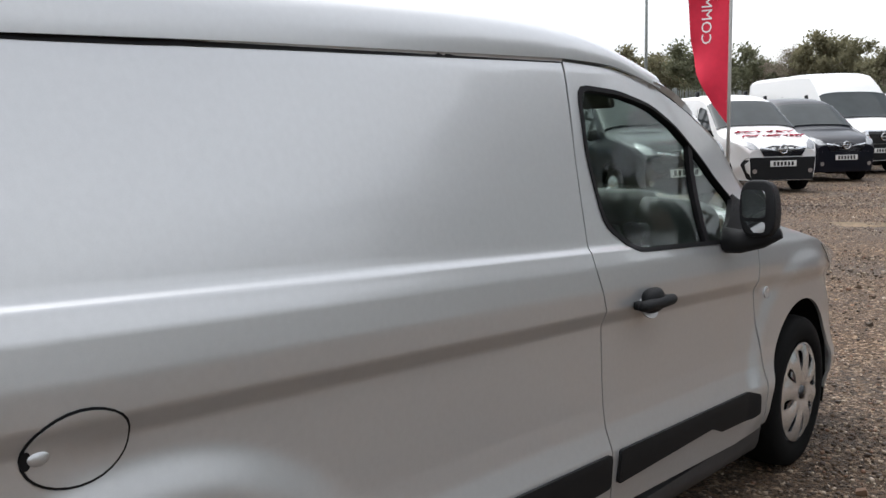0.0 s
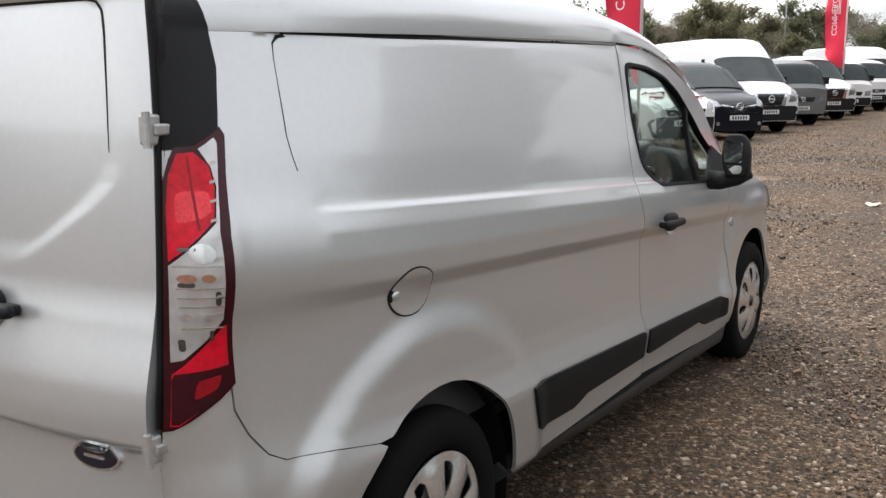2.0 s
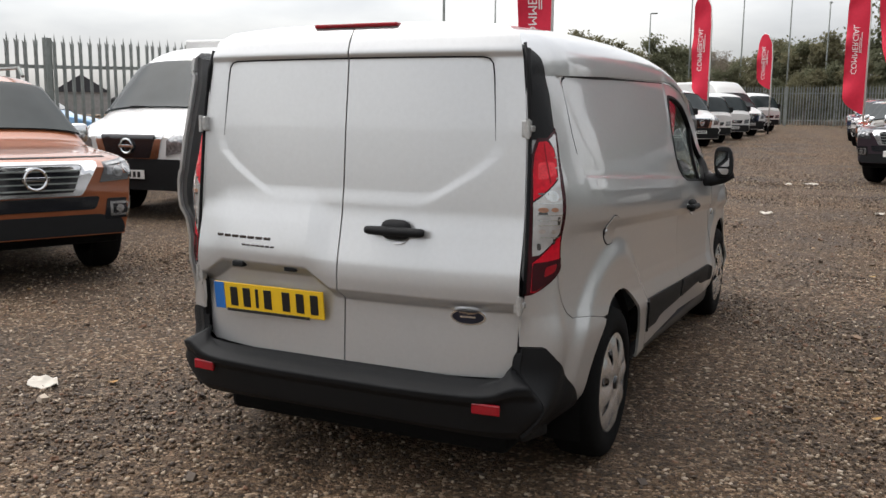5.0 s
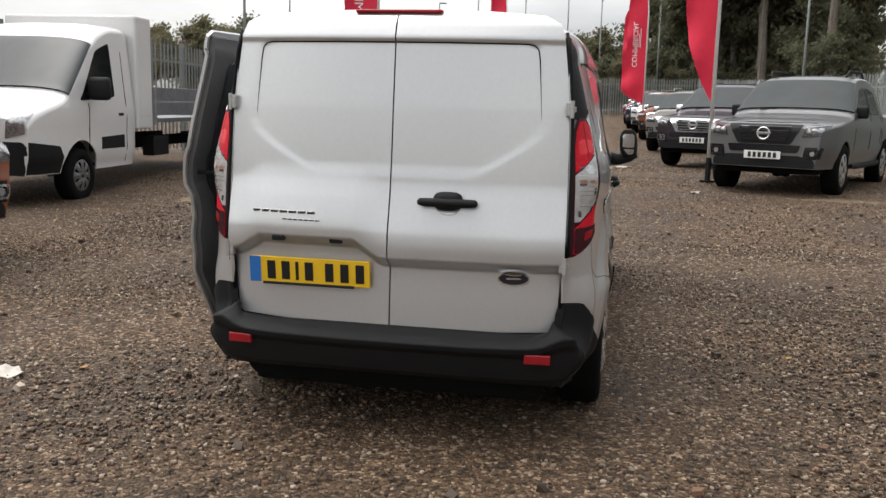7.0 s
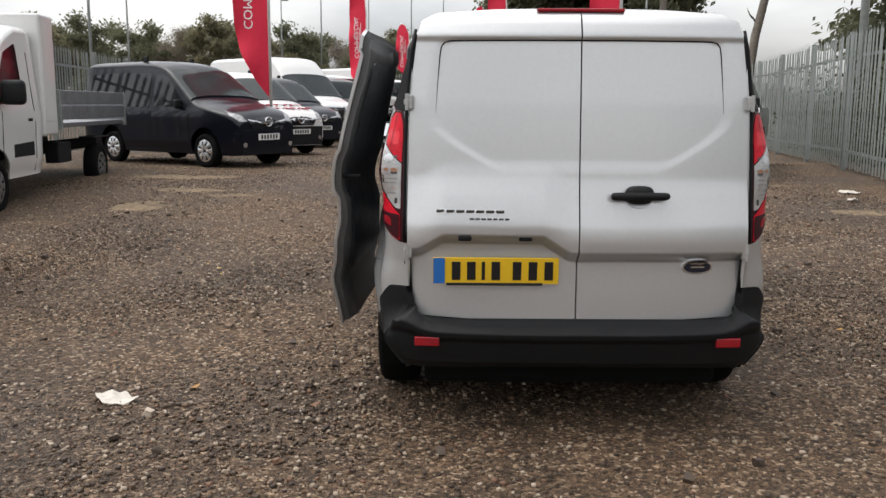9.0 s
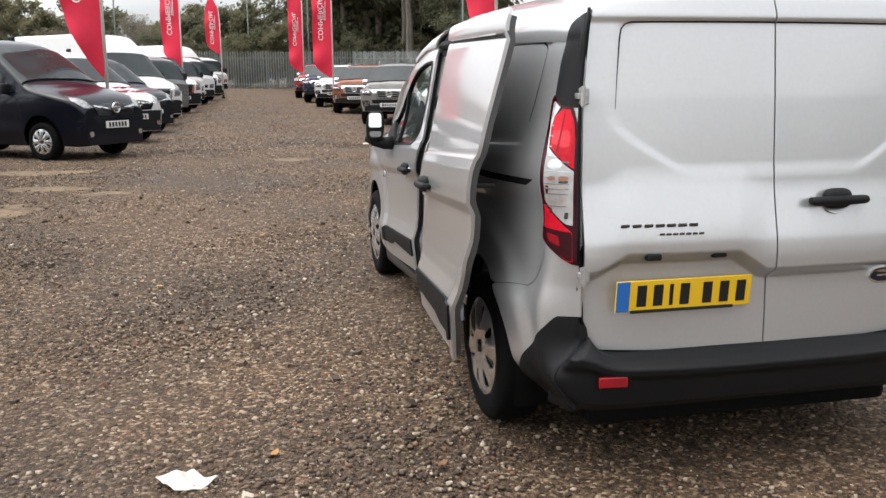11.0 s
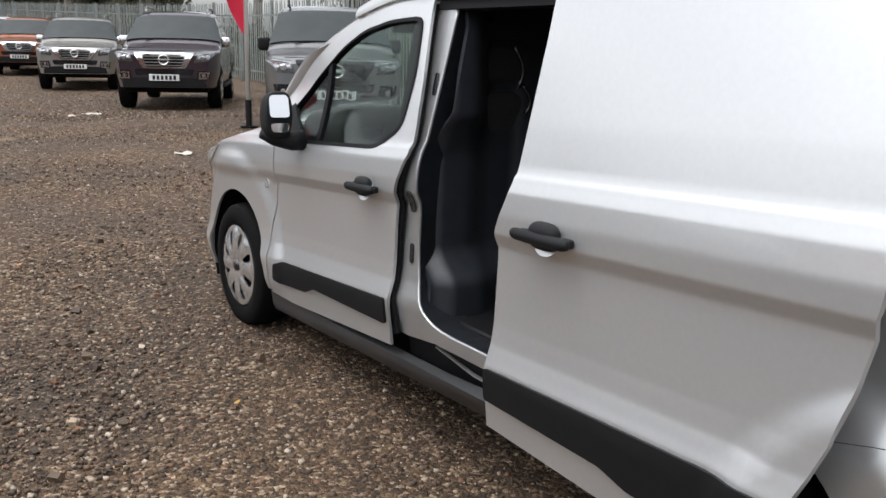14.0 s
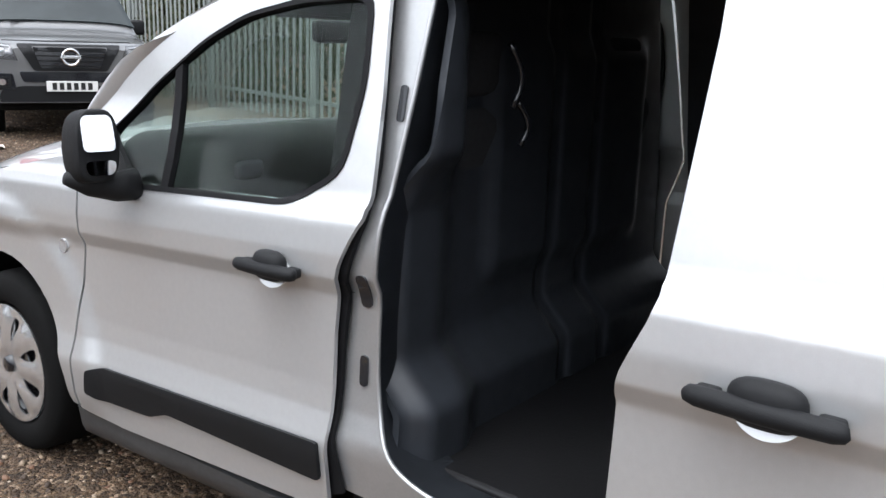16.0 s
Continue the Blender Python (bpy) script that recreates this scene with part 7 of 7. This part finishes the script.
for x, y, h in ((-14.5, 31, 9.5), (-10.0, 64, 10), (-6.5, 65, 9), (-3.2, 64, 9.5), (-0.8, 66, 8.5), (-19, 48, 8.5), (3.5, 64, 9), (-13, 64, 8), (9.2, 40, 9)):
    lamp_post(x, y, h)
lamp_post(10.2, 19.0, 9.0, "thick pale pole behind the palisade fence", 0.13, False)

house = tagged(empty("house"), "far low house with dark gable roof", "house")
part("wall", box_bm(7, 9, 3.2, (0, 0, 1.6)), BRICK_FAR, house)
b = bmesh.new()
rv = [b.verts.new(p) for p in ((-3.9, -4.8, 3.1), (3.9, -4.8, 3.1), (0, -4.8, 5.6), (-3.9, 4.8, 3.1), (3.9, 4.8, 3.1), (0, 4.8, 5.6))]
for q in ((0, 1, 2), (3, 5, 4), (0, 3, 4, 1), (0, 2, 5, 3), (1, 4, 5, 2)):
    b.faces.new([rv[i] for i in q])
part("roof", b, ROOF_FAR, house)
house.matrix_basis = pose(-64, 57.5, 1.25, 0, 0, 47) @ Matrix.Scale(0.63, 4)


# ---- litter, sand, stones ----
def rag(x, y, size, seed, label):
    rnd2 = random.Random(seed)
    out = [(size * (0.7 + 0.5 * rnd2.random()) * math.cos(t), 0.62 * size * (0.6 + 0.6 * rnd2.random()) * math.sin(t)) for t in [2 * math.pi * k / 11 for k in range(11)]]
    ob = part("litter", panel(out, lambda u, v: (u, v, 0.018 + 0.022 * noise.noise((u * 9 + seed, v * 9, 0)) + 0.02 * noise.noise((u * 22, v * 22 + seed, 1))), size * 0.2, 0.004), LITTER, None)
    ob.matrix_basis = pose(x, y, ground_z(x, y) + 0.004, 0, 0, rnd2.uniform(0, 360))
    return tagged(ob, label, "litter")


rag(-2.10, -0.40, 0.115, 1, "crumpled pale cloth lying on gravel")
for k, (x, y, s) in enumerate(((0.69, 8.72, 0.13), (0.99, 14.3, 0.20), (0.60, 14.0, 0.10), (2.05, 9.2, 0.12), (5.2, 8.15, 0.18), (4.9, 7.4, 0.12))):
    rag(x, y, s, 5 + k, "small pale scrap of litter on gravel")


def sand_patch(x, y, rx, ry, seed):
    out = [((1 + 0.35 * noise.noise((math.cos(t) * 2 + seed, math.sin(t) * 2, 3))) * rx * math.cos(t), (1 + 0.35 * noise.noise((math.cos(t) * 2, math.sin(t) * 2 + seed, 7))) * ry * math.sin(t)) for t in [2 * math.pi * k / 36 for k in range(36)]]
    high = lambda u, v: ground_z(x + u, y + v) - ground_z(x, y) + 0.014 * max(-0.6, 1 - (u / rx) ** 2 - (v / ry) ** 2) + 0.016 * noise.noise((u * 6 + seed, v * 6, 0)) - 0.002
    ob = part("sand_patch", panel(out, lambda u, v: (u, v, high(u, v)), 0.05, 0.0), SAND, None)
    ob.matrix_basis = pose(x, y, ground_z(x, y), 0, 0, 0)
    tagged(ob, "pale sandy patch in the gravel", "sand", kind="stuff")


for k, (x, y, rx, ry) in enumerate(((-4.9, 9.8, 1.0, 0.30), (-4.4, 6.6, 0.40, 0.45), (-4.2, 8.1, 0.6, 0.22), (-3.4, 7.6, 0.45, 0.15), (-1.05, 10.8, 0.36, 0.30), (4.0, 9.0, 0.8, 0.2), (4.6, 6.4, 0.5, 0.25))):
    sand_patch(x, y, rx, ry, k * 3.7)


GY = np.arange(-12, 48, 0.25)
GZ = [ground_z(0, y) for y in GY]


def stone_block(n, seed, lo, hi, area, flat=0.6):
    """n angular stones as one mesh."""
    rs = np.random.RandomState(seed)
    cube = np.array([(x, y, z) for z in (-1, 1) for y in (-1, 1) for x in (-1, 1)], float)
    quads = np.array([(0, 2, 3, 1), (4, 5, 7, 6), (0, 1, 5, 4), (2, 6, 7, 3), (0, 4, 6, 2), (1, 3, 7, 5)])
    size = lo + (hi - lo) * rs.rand(n) ** 2.6
    pts = cube[None] * (0.55 + 0.5 * rs.rand(n, 8, 3)) * size[:, None, None] * 0.5
    pts *= np.stack([0.8 + 0.6 * rs.rand(n), 0.8 + 0.4 * rs.rand(n), flat + 0.3 * rs.rand(n)], 1)[:, None]
    a, b = rs.rand(n) * 6.283, (rs.rand(n) - 0.5) * 0.9
    y1, z1 = pts[..., 1] * np.cos(b)[:, None] - pts[..., 2] * np.sin(b)[:, None], pts[..., 1] * np.sin(b)[:, None] + pts[..., 2] * np.cos(b)[:, None]
    x2, y2 = pts[..., 0] * np.cos(a)[:, None] - y1 * np.sin(a)[:, None], pts[..., 0] * np.sin(a)[:, None] + y1 * np.cos(a)[:, None]
    (x0, x1), (ya, yb), power = area
    cx, cy = x0 + (x1 - x0) * rs.rand(n), ya + (yb - ya) * rs.rand(n) ** power
    out = np.stack([x2 + cx[:, None], y2 + cy[:, None], z1 + (size * 0.16 + np.interp(cy, GY, GZ))[:, None]], -1).reshape(-1, 3)
    fs = (quads[None] + 8 * np.arange(n)[:, None, None]).reshape(-1, 4)
    return out, fs


chunks = [stone_block(62000, 1, 0.006, 0.022, ((-5.5, 5.0), (-4.0, 5.0), 1.0)), stone_block(32000, 2, 0.008, 0.025, ((-6.5, 5.5), (4.0, 15.0), 1.2)), stone_block(14000, 3, 0.006, 0.022, ((-4.5, -0.9), (-2.5, 4.0), 1.0)), stone_block(14000, 4, 0.006, 0.022, ((0.9, 4.0), (-1.0, 5.0), 1.0)), stone_block(20000, 5, 0.012, 0.034, ((-7.5, 6.5), (13.0, 42.0), 1.7))]
base, vs, fs = 0, [], []
for v, f in chunks:
    vs.append(v)
    fs.append(f + base)
    base += len(v)
vs, fs = np.concatenate(vs), np.concatenate(fs)
me = bpy.data.meshes.new("loose_gravel")
me.vertices.add(len(vs))
me.vertices.foreach_set("co", vs.ravel().astype(np.float32))
me.loops.add(fs.size)
me.loops.foreach_set("vertex_index", fs.ravel().astype(np.int32))
me.polygons.add(len(fs))
me.polygons.foreach_set("loop_start", np.arange(0, fs.size, 4, dtype=np.int32))
me.materials.append(STONES)
me.update(calc_edges=True)
tagged(new("loose_gravel", me), "loose angular gravel stones of mixed greys and browns", "gravel", kind="stuff")
kinds = []
for k in range(6):
    v, f = stone_block(1, 40 + k, 0.05, 0.05, ((0, 0), (0, 0), 1), 0.5)
    kinds.append(mesh_of("stone", v, [tuple(g) for g in f.tolist()], STONES, smooth=False))
for k in range(280):
    x, y = rnd.uniform(-4.6, 4.2), rnd.uniform(-3.5, 8.0)
    if abs(x) < 1.0 and -0.9 < y < 4.0:
        x = math.copysign(abs(x) + 1.0, x)
    ob = new("stone", kinds[k % 6])
    ob.parent = ground
    ob.matrix_basis = pose(x, y, ground_z(x, y) + 0.004, rnd.uniform(-15, 15), rnd.uniform(-15, 15), rnd.uniform(0, 360)) @ Matrix.Scale(rnd.uniform(0.45, 1.0), 4)


# ---- fallen leaves ----
leaf_v, leaf_f = [], []
r = random.Random(77)
for k in range(260):
    x, y = r.uniform(-5.5, 5.0), r.uniform(-3.5, 11.0)
    if abs(x) < 1.05 and -0.95 < y < 4.1:
        continue
    a, size = r.uniform(0, 6.28), r.uniform(0.012, 0.034)
    c, w = Vector((math.cos(a), math.sin(a), 0)), Vector((-math.sin(a), math.cos(a), 0))
    p = Vector((x, y, ground_z(x, y) + 0.014))
    i = len(leaf_v)
    for t, wide, up in ((-1, 0.05, 0.006), (-0.3, 0.55, 0.0), (0.35, 0.50, 0.004), (1, 0.04, 0.012)):
        for side in (-1, 1):
            leaf_v.append(p + c * size * t + w * size * wide * side + Vector((0, 0, up + 0.25 * size * wide)))
    for t in range(3):
        leaf_f.append((i + 2 * t, i + 2 * t + 1, i + 2 * t + 3, i + 2 * t + 2))
leaves = part("fallen_leaves", (leaf_v, leaf_f, None), FALLEN_LEAF, None, smooth=False)
tagged(leaves, "scattered yellow and brown fallen leaves on gravel", "leaves", kind="stuff")
